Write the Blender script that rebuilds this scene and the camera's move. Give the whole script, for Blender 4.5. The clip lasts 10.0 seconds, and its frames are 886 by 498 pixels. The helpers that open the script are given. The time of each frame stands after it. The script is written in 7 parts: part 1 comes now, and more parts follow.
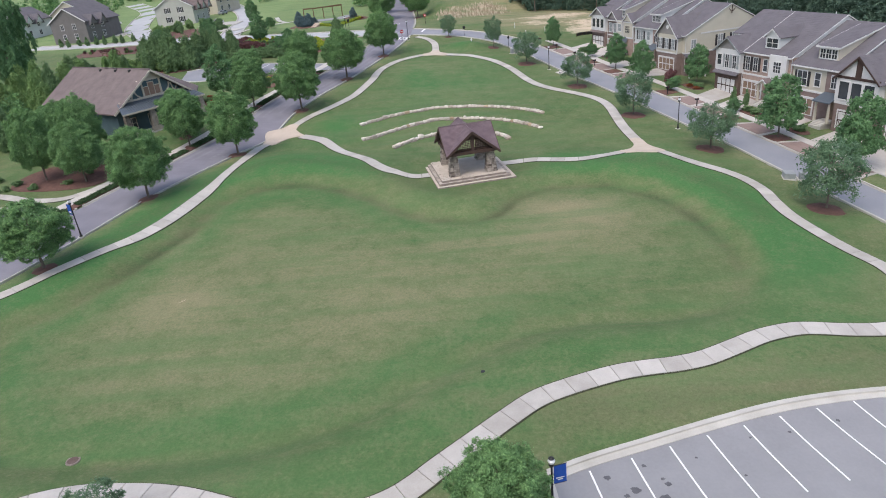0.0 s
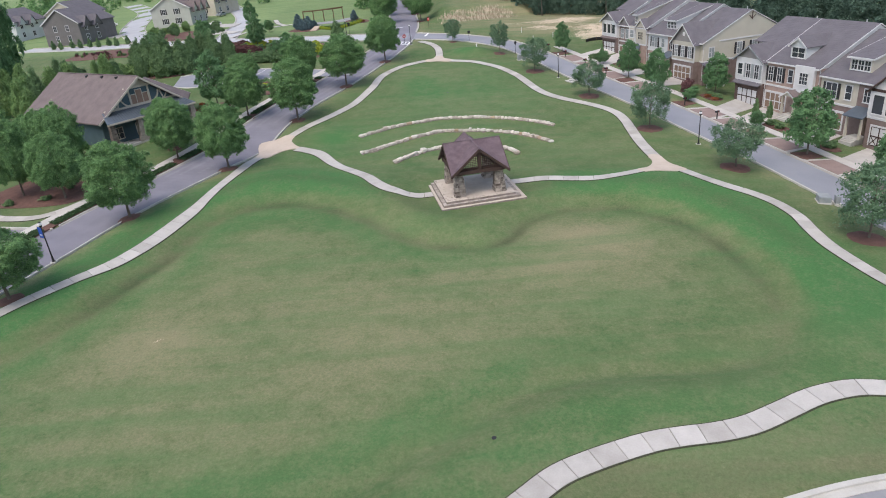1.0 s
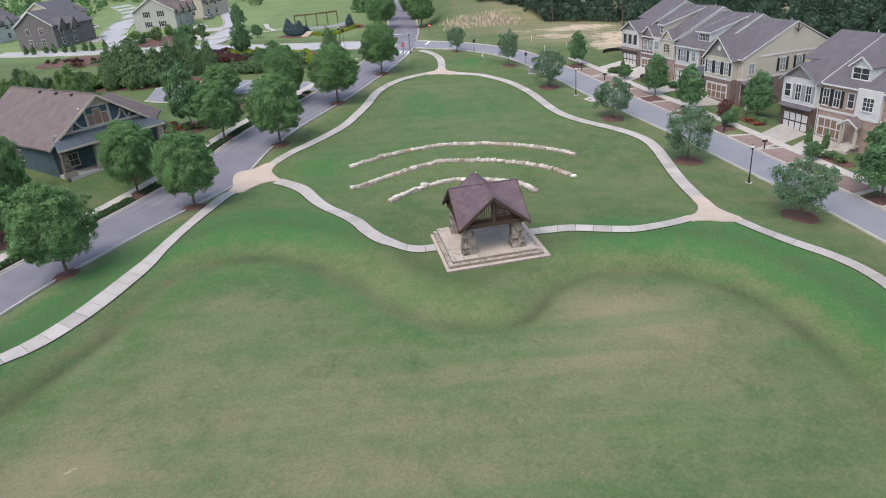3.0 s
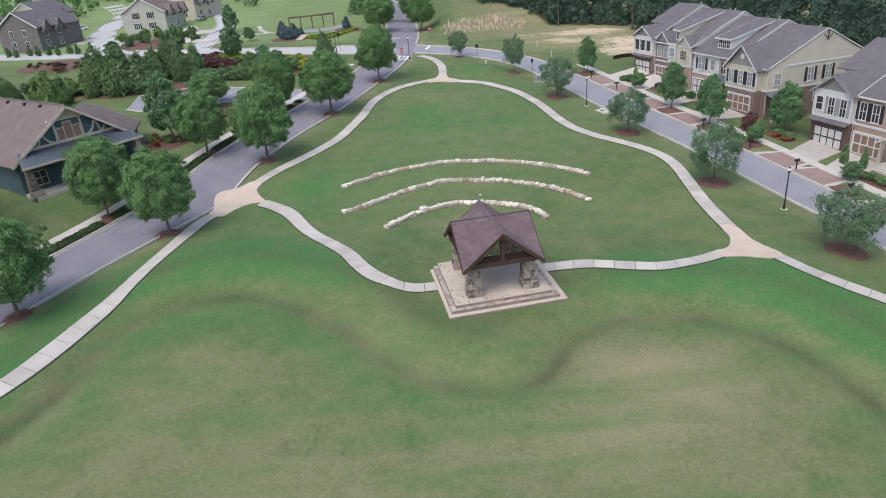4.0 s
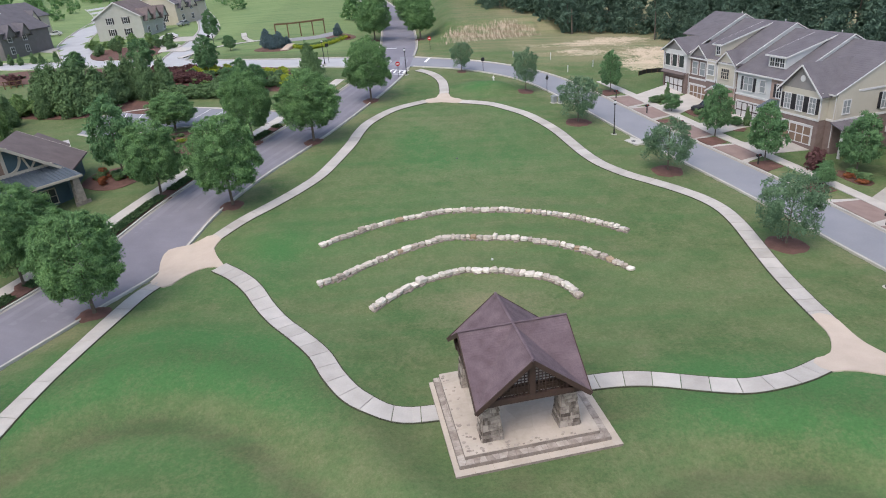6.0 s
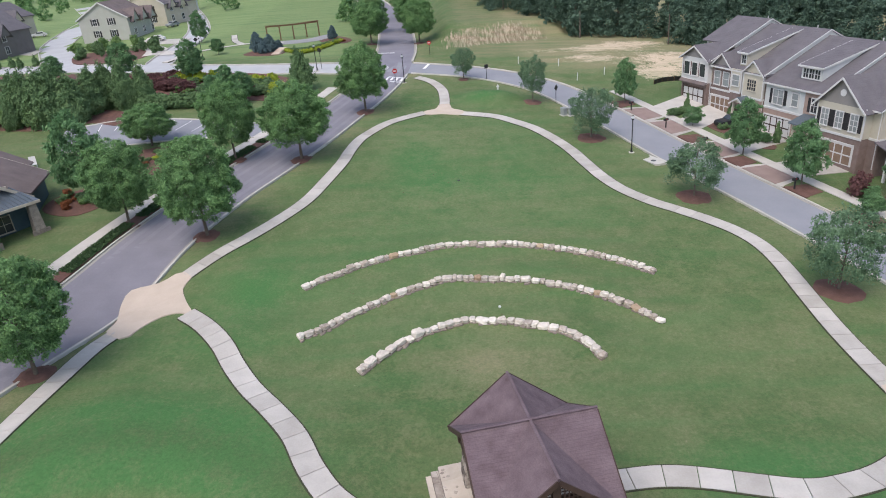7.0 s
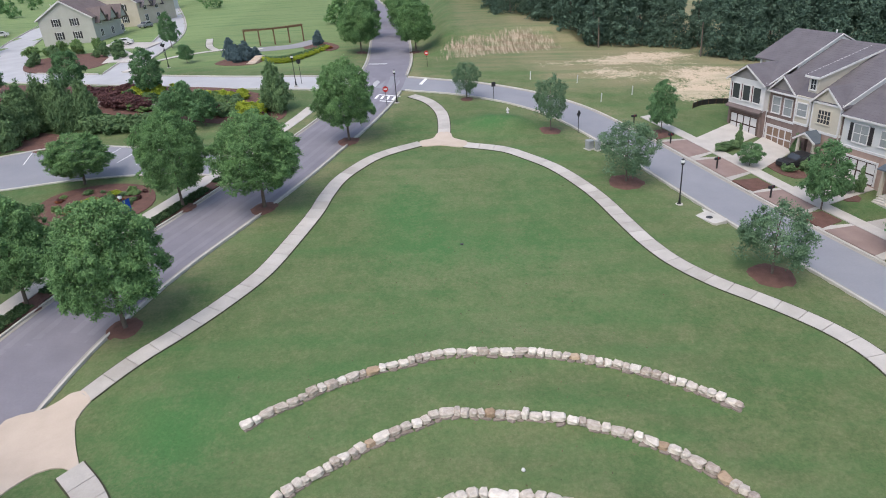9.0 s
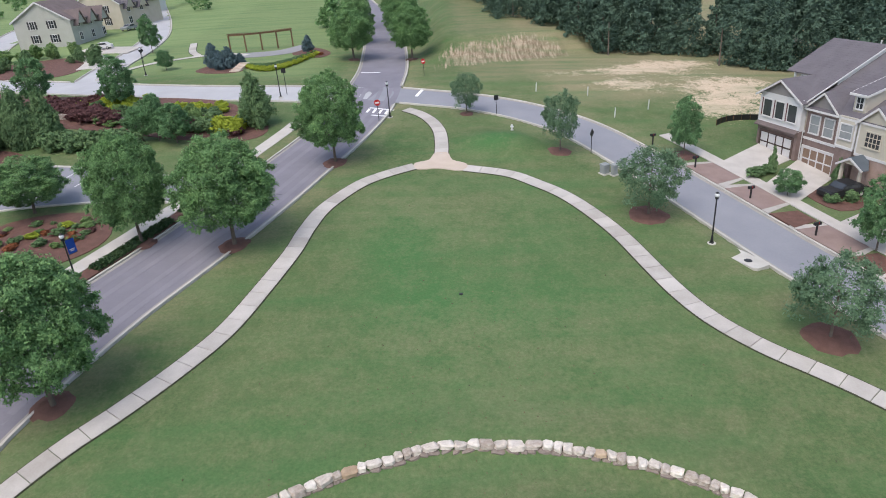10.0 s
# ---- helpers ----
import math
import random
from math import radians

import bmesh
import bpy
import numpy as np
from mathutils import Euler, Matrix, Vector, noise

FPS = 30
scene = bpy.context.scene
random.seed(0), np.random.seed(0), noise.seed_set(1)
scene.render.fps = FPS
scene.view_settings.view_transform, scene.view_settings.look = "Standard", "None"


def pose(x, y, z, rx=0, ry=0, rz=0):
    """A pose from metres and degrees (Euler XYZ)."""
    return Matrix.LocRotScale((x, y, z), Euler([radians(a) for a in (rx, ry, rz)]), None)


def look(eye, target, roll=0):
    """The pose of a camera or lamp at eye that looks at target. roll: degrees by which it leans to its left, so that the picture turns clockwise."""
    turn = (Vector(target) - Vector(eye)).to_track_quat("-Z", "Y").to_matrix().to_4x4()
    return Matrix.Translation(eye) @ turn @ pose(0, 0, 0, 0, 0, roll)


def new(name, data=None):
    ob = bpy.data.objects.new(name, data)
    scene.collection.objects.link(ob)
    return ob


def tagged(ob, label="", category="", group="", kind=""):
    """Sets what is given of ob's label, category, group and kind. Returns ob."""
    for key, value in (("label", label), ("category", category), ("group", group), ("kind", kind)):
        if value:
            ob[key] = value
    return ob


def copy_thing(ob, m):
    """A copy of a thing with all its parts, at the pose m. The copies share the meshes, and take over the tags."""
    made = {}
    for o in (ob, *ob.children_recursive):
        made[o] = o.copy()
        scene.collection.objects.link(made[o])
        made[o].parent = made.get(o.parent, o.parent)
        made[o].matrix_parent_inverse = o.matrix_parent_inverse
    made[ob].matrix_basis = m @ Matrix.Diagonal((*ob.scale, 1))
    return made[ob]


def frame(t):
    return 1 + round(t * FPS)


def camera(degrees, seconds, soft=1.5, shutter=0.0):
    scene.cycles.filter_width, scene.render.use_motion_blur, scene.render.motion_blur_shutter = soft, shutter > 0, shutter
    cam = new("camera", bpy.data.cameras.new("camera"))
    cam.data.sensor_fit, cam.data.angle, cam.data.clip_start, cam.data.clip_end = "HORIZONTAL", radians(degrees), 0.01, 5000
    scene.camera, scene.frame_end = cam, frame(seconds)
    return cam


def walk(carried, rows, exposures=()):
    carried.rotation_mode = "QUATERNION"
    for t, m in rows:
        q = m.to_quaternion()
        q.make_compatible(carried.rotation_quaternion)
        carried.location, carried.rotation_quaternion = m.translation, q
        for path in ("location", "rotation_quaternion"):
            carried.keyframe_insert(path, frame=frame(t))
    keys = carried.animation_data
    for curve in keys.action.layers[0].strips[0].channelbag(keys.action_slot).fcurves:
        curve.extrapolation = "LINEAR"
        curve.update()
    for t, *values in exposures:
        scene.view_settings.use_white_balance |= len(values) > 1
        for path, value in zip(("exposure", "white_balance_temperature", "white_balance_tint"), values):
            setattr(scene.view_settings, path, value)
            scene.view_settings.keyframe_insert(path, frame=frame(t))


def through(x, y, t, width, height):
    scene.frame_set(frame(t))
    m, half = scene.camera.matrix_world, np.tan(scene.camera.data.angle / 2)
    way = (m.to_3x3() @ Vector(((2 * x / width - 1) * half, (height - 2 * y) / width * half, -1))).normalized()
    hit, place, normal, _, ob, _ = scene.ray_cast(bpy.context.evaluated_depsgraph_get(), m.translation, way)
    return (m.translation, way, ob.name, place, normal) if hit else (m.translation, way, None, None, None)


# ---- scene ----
cam = camera(68.5, 10.0, soft=1.0)
PATH = [
    (0, (0.448, 1.529, 28.156), (0.406, 3.347, 27.323), -6.0),
    (0.5, (0.373, 4.993, 28.209), (0.327, 6.812, 27.378), -5.9),
    (1, (0.282, 8.433, 28.274), (0.236, 10.252, 27.444), -5.7),
    (1.5, (0.19, 12.13, 28.373), (0.144, 13.948, 27.542), -5.6),
    (2, (0.054, 15.798, 28.427), (0.011, 17.617, 27.595), -5.5),
    (2.5, (-0.032, 19.779, 28.476), (-0.074, 21.598, 27.645), -5.4),
    (4, (-0.156, 32.193, 28.55), (-0.196, 34.011, 27.718), -5.1),
    (4.5, (-0.143, 36.638, 28.539), (-0.183, 38.456, 27.707), -5.1),
    (5, (-0.159, 41.077, 28.552), (-0.198, 42.896, 27.72), -5.0),
    (5.5, (-0.168, 45.276, 28.568), (-0.207, 47.095, 27.737), -5.0),
    (7, (0.003, 58.519, 28.817), (-0.037, 60.335, 27.979), -4.9),
    (7.5, (0.033, 62.865, 28.842), (-0.006, 64.68, 28.002), -4.8),
    (8, (0.034, 67.511, 28.891), (-0.003, 69.324, 28.048), -4.7),
    (8.5, (0.09, 72.1, 28.89), (0.054, 73.911, 28.042), -4.6),
    (9, (0.179, 76.926, 28.88), (0.145, 78.736, 28.031), -4.4),
    (9.5, (0.318, 81.483, 28.815), (0.287, 83.293, 27.964), -4.3),
    (10, (0.529, 86.258, 28.733), (0.498, 88.068, 27.884), -4.2),
]
walk(cam, [(t, look(eye, target, roll)) for t, eye, target, roll in PATH])

# ---- light: a bright overcast morning, sun behind thin cloud ----
SUN_UP, SUN_TURN = 60.0, 212.0
world = bpy.data.worlds.new("sky")
scene.world = world
world.use_nodes = True
wn = world.node_tree.nodes
sky = wn.new("ShaderNodeTexSky")
sky.sky_type, sky.sun_disc = "NISHITA", False
sky.sun_elevation, sky.sun_rotation = radians(SUN_UP), radians(SUN_TURN)
sky.air_density, sky.dust_density = 1.0, 3.2
veil = wn.new("ShaderNodeHueSaturation")
veil.inputs["Saturation"].default_value = 0.92
world.node_tree.links.new(sky.outputs["Color"], veil.inputs["Color"])
world.node_tree.links.new(veil.outputs["Color"], wn["Background"].inputs["Color"])
wn["Background"].inputs["Strength"].default_value = 0.208
lamp = bpy.data.lights.new("sun", "SUN")
lamp.energy, lamp.angle, lamp.color = 0.8, radians(40), (1.0, 0.965, 0.925)
sun = new("sun", lamp)
around = radians(SUN_TURN)
reach = Vector((math.sin(around) * math.cos(radians(SUN_UP)), math.cos(around) * math.cos(radians(SUN_UP)), math.sin(radians(SUN_UP))))
sun.matrix_world = look(reach * 100, (0, 0, 0))
scene.view_settings.exposure = 0.38


# ---- materials ----
def material(name, dark, light, rough=0.8, scale=3.0, fine=40.0, bump=0.15, metal=0.0, vary="", gloss=0.3, spread=0.8):
    """Two colours mixed by broad and fine noise; vary: 'object' or 'island' shifts each piece."""
    m = bpy.data.materials.new(name)
    m.use_nodes = True
    nt = m.node_tree
    N, L = nt.nodes, nt.links
    b = N["Principled BSDF"]
    b.inputs["Roughness"].default_value, b.inputs["Metallic"].default_value = rough, metal
    b.inputs["Specular IOR Level"].default_value = gloss
    co = N.new("ShaderNodeTexCoord")
    n1, n2 = N.new("ShaderNodeTexNoise"), N.new("ShaderNodeTexNoise")
    n1.inputs["Scale"].default_value, n2.inputs["Scale"].default_value = scale, fine
    n1.inputs["Detail"].default_value, n2.inputs["Detail"].default_value = 4, 3
    L.new(co.outputs["Object"], n1.inputs["Vector"]), L.new(co.outputs["Object"], n2.inputs["Vector"])
    mix = N.new("ShaderNodeMath")
    mix.operation = "MULTIPLY_ADD"
    L.new(n2.outputs["Fac"], mix.inputs[0])
    mix.inputs[1].default_value = 0.5
    half = N.new("ShaderNodeMath")
    half.operation = "MULTIPLY_ADD"
    L.new(n1.outputs["Fac"], half.inputs[0])
    half.inputs[1].default_value, half.inputs[2].default_value = 1.2, -0.35
    L.new(half.outputs[0], mix.inputs[2])
    fac = mix
    if vary:
        info = N.new("ShaderNodeObjectInfo" if vary == "object" else "ShaderNodeNewGeometry")
        add = N.new("ShaderNodeMath")
        add.operation = "MULTIPLY_ADD"
        L.new(info.outputs["Random" if vary == "object" else "Random Per Island"], add.inputs[0])
        add.inputs[1].default_value = spread
        sub = N.new("ShaderNodeMath")
        sub.operation = "SUBTRACT"
        L.new(fac.outputs[0], sub.inputs[0])
        sub.inputs[1].default_value = spread / 2
        L.new(sub.outputs[0], add.inputs[2])
        fac = add
    ramp = N.new("ShaderNodeMix")
    ramp.data_type, ramp.clamp_factor = "RGBA", True
    L.new(fac.outputs[0], ramp.inputs[0])
    ramp.inputs[6].default_value, ramp.inputs[7].default_value = (*dark, 1), (*light, 1)
    L.new(ramp.outputs[2], b.inputs["Base Color"])
    if bump:
        bp = N.new("ShaderNodeBump")
        bp.inputs["Strength"].default_value, bp.inputs["Distance"].default_value = bump, 0.05
        L.new(n2.outputs["Fac"], bp.inputs["Height"])
        L.new(bp.outputs["Normal"], b.inputs["Normal"])
    return m


def leaf_material(name, dark, light, through=0.25):
    m = material(name, dark, light, rough=0.65, scale=0.35, fine=3.0, bump=0, vary="island", gloss=0.12, spread=0.5)
    N, L = m.node_tree.nodes, m.node_tree.links
    b, out = N["Principled BSDF"], N["Material Output"]
    tl, mx = N.new("ShaderNodeBsdfTranslucent"), N.new("ShaderNodeMixShader")
    L.new(b.inputs["Base Color"].links[0].from_socket, tl.inputs["Color"])
    mx.inputs[0].default_value = through
    L.new(b.outputs[0], mx.inputs[1]), L.new(tl.outputs[0], mx.inputs[2]), L.new(mx.outputs[0], out.inputs["Surface"])
    return m


def grass_material():
    """Mown turf: three greens, dry patches and bare earth steered by the ground's own 'dry', 'lush' and 'earth' layers."""
    m = bpy.data.materials.new("turf")
    m.use_nodes = True
    N, L = m.node_tree.nodes, m.node_tree.links
    b = N["Principled BSDF"]
    b.inputs["Roughness"].default_value, b.inputs["Specular IOR Level"].default_value = 0.9, 0.15
    co = N.new("ShaderNodeTexCoord")

    def noise_of(scale, detail, rough=0.6):
        n = N.new("ShaderNodeTexNoise")
        n.inputs["Scale"].default_value, n.inputs["Detail"].default_value, n.inputs["Roughness"].default_value = scale, detail, rough
        L.new(co.outputs["Object"], n.inputs["Vector"])
        return n.outputs["Fac"]

    def sums(a, k, c, clamp=True):
        q = N.new("ShaderNodeMath")
        q.operation, q.use_clamp = "MULTIPLY_ADD", clamp
        L.new(a, q.inputs[0])
        q.inputs[1].default_value = k
        if isinstance(c, (int, float)):
            q.inputs[2].default_value = c
        else:
            L.new(c, q.inputs[2])
        return q.outputs[0]

    def blend(fac, a, c):
        q = N.new("ShaderNodeMix")
        q.data_type, q.clamp_factor = "RGBA", True
        L.new(fac, q.inputs[0])
        for k, v in ((6, a), (7, c)):
            if isinstance(v, tuple):
                q.inputs[k].default_value = (*v, 1)
            else:
                L.new(v, q.inputs[k])
        return q.outputs[2]

    def layer(name):
        a = N.new("ShaderNodeAttribute")
        a.attribute_name = name
        return a.outputs["Fac"]

    broad, mid, fine, blade = noise_of(0.09, 5), noise_of(0.45, 8, 0.66), noise_of(2.6, 6, 0.85), noise_of(5.0, 6, 0.85)
    col = blend(sums(mid, 0.9, sums(fine, 1.1, sums(broad, 1.9, -1.52, False), False)), TURF_DARK, TURF_MID)
    col = blend(sums(layer("lush"), 1.0, sums(broad, 1.2, -0.6)), col, TURF_LUSH)
    drier = sums(layer("dry"), 1.0, sums(mid, 1.0, sums(fine, 1.2, -1.06, False), False))
    col = blend(drier, col, TURF_DRY)
    col = blend(sums(layer("earth"), 3.4, sums(mid, 8.0, sums(fine, 10.0, -11.6, False), False)), col, EARTH)
    soil = N.new("ShaderNodeMapping")
    soil.inputs["Rotation"].default_value, soil.inputs["Scale"].default_value = (0, 0, -0.2), (2.4, 0.14, 1)
    L.new(co.outputs["Object"], soil.inputs["Vector"])
    rills = N.new("ShaderNodeTexNoise")
    rills.inputs["Scale"].default_value, rills.inputs["Detail"].default_value = 1.0, 6
    L.new(soil.outputs["Vector"], rills.inputs["Vector"])
    col = blend(sums(layer("soil"), 3.0, sums(rills.outputs["Fac"], 5.0, sums(fine, 3.0, -6.7, False), False)), col, blend(sums(rills.outputs["Fac"], 4.0, sums(fine, 2.0, -2.6, False)), SOIL, SUBSOIL))
    # thatch brown, also the painted shade at the toe of the rim slope
    col = blend(sums(layer("worn"), 1.0, sums(mid, 1.0, -0.56, False)), col, THATCH_SHADE)
    # sunlight on the far lawn, put into the turf colour
    col = blend(layer("pale"), col, TURF_SUNLIT)
    streak = N.new("ShaderNodeMapping")
    streak.inputs["Rotation"].default_value, streak.inputs["Scale"].default_value = (0, 0, 0.12), (0.06, 0.5, 1)
    L.new(co.outputs["Object"], streak.inputs["Vector"])
    lines = N.new("ShaderNodeTexNoise")
    lines.inputs["Scale"].default_value, lines.inputs["Detail"].default_value = 1.0, 4
    L.new(streak.outputs["Vector"], lines.inputs["Vector"])
    col = blend(sums(lines.outputs["Fac"], 1.8, -0.8), col, TURF_LUSH)
    tint = blend(sums(blade, 2.6, -0.8), (0.76, 0.78, 0.75), (1.24, 1.22, 1.23))
    mul = N.new("ShaderNodeMix")
    mul.data_type, mul.blend_type = "RGBA", "MULTIPLY"
    mul.inputs[0].default_value = 1.0
    L.new(col, mul.inputs[6]), L.new(tint, mul.inputs[7])
    L.new(mul.outputs[2], b.inputs["Base Color"])
    bp = N.new("ShaderNodeBump")
    bp.inputs["Strength"].default_value, bp.inputs["Distance"].default_value = 0.5, 0.06
    L.new(blade, bp.inputs["Height"]), L.new(bp.outputs["Normal"], b.inputs["Normal"])
    return m


THATCH_SHADE, SOIL, SUBSOIL, TURF_SUNLIT = (0.060, 0.080, 0.036), (0.175, 0.135, 0.088), (0.37, 0.305, 0.22), (0.185, 0.245, 0.105)
TURF_DARK, TURF_MID, TURF_LUSH, TURF_DRY, EARTH = (0.070, 0.116, 0.043), (0.154, 0.168, 0.083), (0.058, 0.142, 0.047), (0.225, 0.205, 0.120), (0.52, 0.42, 0.31)
M_TURF = grass_material()
M_ASPHALT = material("worn asphalt", (0.20, 0.205, 0.23), (0.27, 0.275, 0.30), 0.9, 0.25, 6, 0.1)
M_ROAD_WEST = material("darker worn asphalt", (0.155, 0.148, 0.176), (0.225, 0.216, 0.246), 0.9, 0.35, 7, 0.1)
M_TRACK = material("tyre-polished asphalt", (0.172, 0.166, 0.192), (0.242, 0.234, 0.262), 0.85, 0.35, 6, 0.05)
M_GUTTER = material("weathered gutter concrete", (0.25, 0.235, 0.21), (0.36, 0.34, 0.31), 0.9, 0.8, 10, 0.1)
M_LOT = material("parking asphalt", (0.212, 0.21, 0.218), (0.285, 0.282, 0.29), 0.9, 0.3, 5, 0.1)
M_KERB = material("kerb concrete", (0.36, 0.34, 0.30), (0.55, 0.53, 0.49), 0.85, 0.6, 12, 0.1)
M_WALK = material("walk concrete", (0.34, 0.315, 0.285), (0.50, 0.47, 0.435), 0.85, 0.7, 9, 0.1, vary="object", spread=0.6)
M_PAD = material("tan textured concrete", (0.42, 0.345, 0.28), (0.55, 0.465, 0.385), 0.85, 0.6, 14, 0.15)
M_PAVER = material("brown clay pavers", (0.20, 0.14, 0.125), (0.30, 0.225, 0.20), 0.85, 0.8, 18, 0.25)
# base colour raised to carry the sun on the far streets
M_STREET = material("sunlit pale concrete", (0.33, 0.33, 0.342), (0.45, 0.45, 0.458), 0.9, 0.25, 6, 0.1)
M_PAINT = material("white road paint", (0.62, 0.62, 0.62), (0.82, 0.82, 0.82), 0.7, 1.5, 20, 0)
M_MULCH = material("red pine mulch", (0.085, 0.045, 0.036), (0.17, 0.092, 0.074), 0.95, 1.5, 16, 0.6)
# soil of the walk edges, and the painted shadow under the seat walls
M_EDGE = material("dark soil and painted shade", (0.03, 0.036, 0.02), (0.07, 0.07, 0.042), 0.95, 2, 18, 0.3)
M_STAIN = material("oil stain", (0.06, 0.06, 0.065), (0.13, 0.13, 0.14), 0.7, 2, 14, 0)
M_STONE = material("pale fieldstone", (0.31, 0.255, 0.21), (0.71, 0.655, 0.58), 0.9, 2.6, 9, 0.7, vary="object")
M_OCHRE = material("rusty tan fieldstone", (0.26, 0.18, 0.115), (0.48, 0.37, 0.26), 0.9, 2.6, 9, 0.7, vary="object")
M_RUBBLE = material("brown grey fieldstone", (0.075, 0.058, 0.048), (0.38, 0.33, 0.285), 0.9, 2.2, 9, 0.6, vary="object", spread=0.9)
M_FLAG = material("tan flagstone", (0.38, 0.31, 0.24), (0.56, 0.48, 0.39), 0.85, 0.8, 9, 0.2, vary="object")
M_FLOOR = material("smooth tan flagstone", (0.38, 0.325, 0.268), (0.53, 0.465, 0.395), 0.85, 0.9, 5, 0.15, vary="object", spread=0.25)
M_LITTER = leaf_material("dry leaf litter", (0.035, 0.03, 0.02), (0.20, 0.16, 0.09))
M_BORDER = leaf_material("border grass", (0.03, 0.065, 0.028), (0.085, 0.14, 0.06))
# stone darkened with painted shade for step risers and lower wall courses
M_RISER = material("dark and shaded rough stone", (0.12, 0.095, 0.08), (0.30, 0.255, 0.22), 0.95, 2, 8, 0.5)
M_RUBBLE_PALE = material("mottled grey stone", (0.20, 0.165, 0.14), (0.47, 0.415, 0.365), 0.9, 2.6, 9, 0.4, vary="object", spread=0.6)
M_MORTAR = material("mortar", (0.36, 0.31, 0.26), (0.48, 0.42, 0.36), 0.95, 2, 12, 0.2)
M_ROOF_RED = material("plum brown shingles", (0.070, 0.047, 0.054), (0.195, 0.145, 0.160), 0.9, 1.2, 13, 0.6)
M_TIMBER = material("dark stained timber", (0.038, 0.023, 0.019), (0.075, 0.045, 0.036), 0.7, 2, 20, 0.2)
M_ROOF_GREY = material("grey brown shingles", (0.098, 0.089, 0.099), (0.155, 0.142, 0.154), 0.9, 0.7, 7, 0.35)
M_ROOF_BROWN = material("brown shingles", (0.112, 0.088, 0.086), (0.190, 0.152, 0.146), 0.9, 0.7, 7, 0.35)
M_BRICK = material("red brown brick", (0.14, 0.10, 0.09), (0.255, 0.19, 0.172), 0.9, 1.5, 11, 0.3)
M_BRICK_TAN = material("rose tan brick", (0.27, 0.19, 0.155), (0.42, 0.31, 0.265), 0.9, 1.5, 11, 0.3)
M_BRICK_DARK = material("dark brown brick", (0.075, 0.05, 0.042), (0.15, 0.105, 0.09), 0.9, 1.5, 11, 0.3)
M_CREAM = material("cream siding", (0.42, 0.385, 0.31), (0.51, 0.47, 0.39), 0.75, 0.6, 5, 0.1)
M_GREYSIDE = material("pale grey siding", (0.46, 0.47, 0.46), (0.57, 0.58, 0.57), 0.75, 0.6, 5, 0.1)
M_TANSIDE = material("tan siding", (0.40, 0.36, 0.285), (0.50, 0.455, 0.37), 0.75, 0.6, 5, 0.1)
M_CREAMGREY = material("greige siding", (0.33, 0.33, 0.295), (0.42, 0.415, 0.375), 0.75, 0.6, 5, 0.1)
M_TAUPE = material("grey taupe siding", (0.20, 0.185, 0.175), (0.27, 0.25, 0.24), 0.75, 0.6, 5, 0.1)
M_DARKSIDE = material("charcoal taupe siding", (0.115, 0.105, 0.10), (0.165, 0.155, 0.15), 0.75, 0.6, 5, 0.1)
M_WHITE = material("white trim paint", (0.50, 0.49, 0.48), (0.62, 0.61, 0.60), 0.6, 1.0, 8, 0)
M_TEAL = material("slate teal siding", (0.05, 0.085, 0.10), (0.085, 0.125, 0.14), 0.75, 0.8, 7, 0.1)
M_BEAM = material("sand painted beam", (0.42, 0.37, 0.29), (0.54, 0.48, 0.39), 0.7, 1, 9, 0)
M_SHUTTER = material("black shutter", (0.018, 0.018, 0.02), (0.04, 0.038, 0.04), 0.55, 2, 12, 0)
M_MAROON = material("maroon panel", (0.075, 0.02, 0.022), (0.12, 0.035, 0.035), 0.6, 2, 12, 0)
M_METAL_ROOF = material("blue grey metal roof", (0.10, 0.125, 0.15), (0.16, 0.185, 0.21), 0.4, 1, 9, 0, metal=0.4)
M_DOOR_WOOD = material("brown door wood", (0.16, 0.105, 0.075), (0.26, 0.18, 0.13), 0.6, 2, 14, 0.1)
M_LOUVRE = material("brown louvre", (0.20, 0.125, 0.09), (0.30, 0.20, 0.15), 0.7, 2, 14, 0.1)
M_GLASS = material("window glass", (0.025, 0.03, 0.035), (0.055, 0.06, 0.065), 0.08, 0.5, 3, 0, gloss=0.6)
M_BLIND = material("pale blinds behind glass", (0.19, 0.21, 0.215), (0.31, 0.33, 0.33), 0.25, 0.5, 3, 0, gloss=0.6)
M_BLACK = material("black metal", (0.012, 0.013, 0.014), (0.03, 0.03, 0.032), 0.45, 2, 15, 0)
M_LAMPGLASS = material("frosted lamp glass", (0.6, 0.6, 0.6), (0.75, 0.75, 0.75), 0.3, 2, 9, 0)
M_BANNER = material("royal blue cloth", (0.008, 0.045, 0.24), (0.015, 0.075, 0.34), 0.7, 2, 15, 0)
M_RED = material("red sign", (0.35, 0.01, 0.012), (0.45, 0.02, 0.02), 0.5, 2, 9, 0)
M_GREENBOX = material("grey green metal", (0.17, 0.19, 0.19), (0.33, 0.34, 0.34), 0.6, 1, 9, 0)
M_CEDAR = material("brown pergola wood", (0.11, 0.065, 0.035), (0.19, 0.115, 0.065), 0.75, 2, 15, 0.2)
M_BARK = material("grey brown bark", (0.085, 0.068, 0.055), (0.17, 0.14, 0.115), 0.95, 2, 14, 0.5)
M_LEAF_OAK = leaf_material("oak leaf", (0.054, 0.117, 0.048), (0.247, 0.420, 0.167))
M_LEAF_SOFT = leaf_material("elm leaf", (0.069, 0.132, 0.076), (0.190, 0.293, 0.167))
M_LEAF_MAPLE = leaf_material("maple leaf", (0.065, 0.140, 0.062), (0.203, 0.356, 0.161))
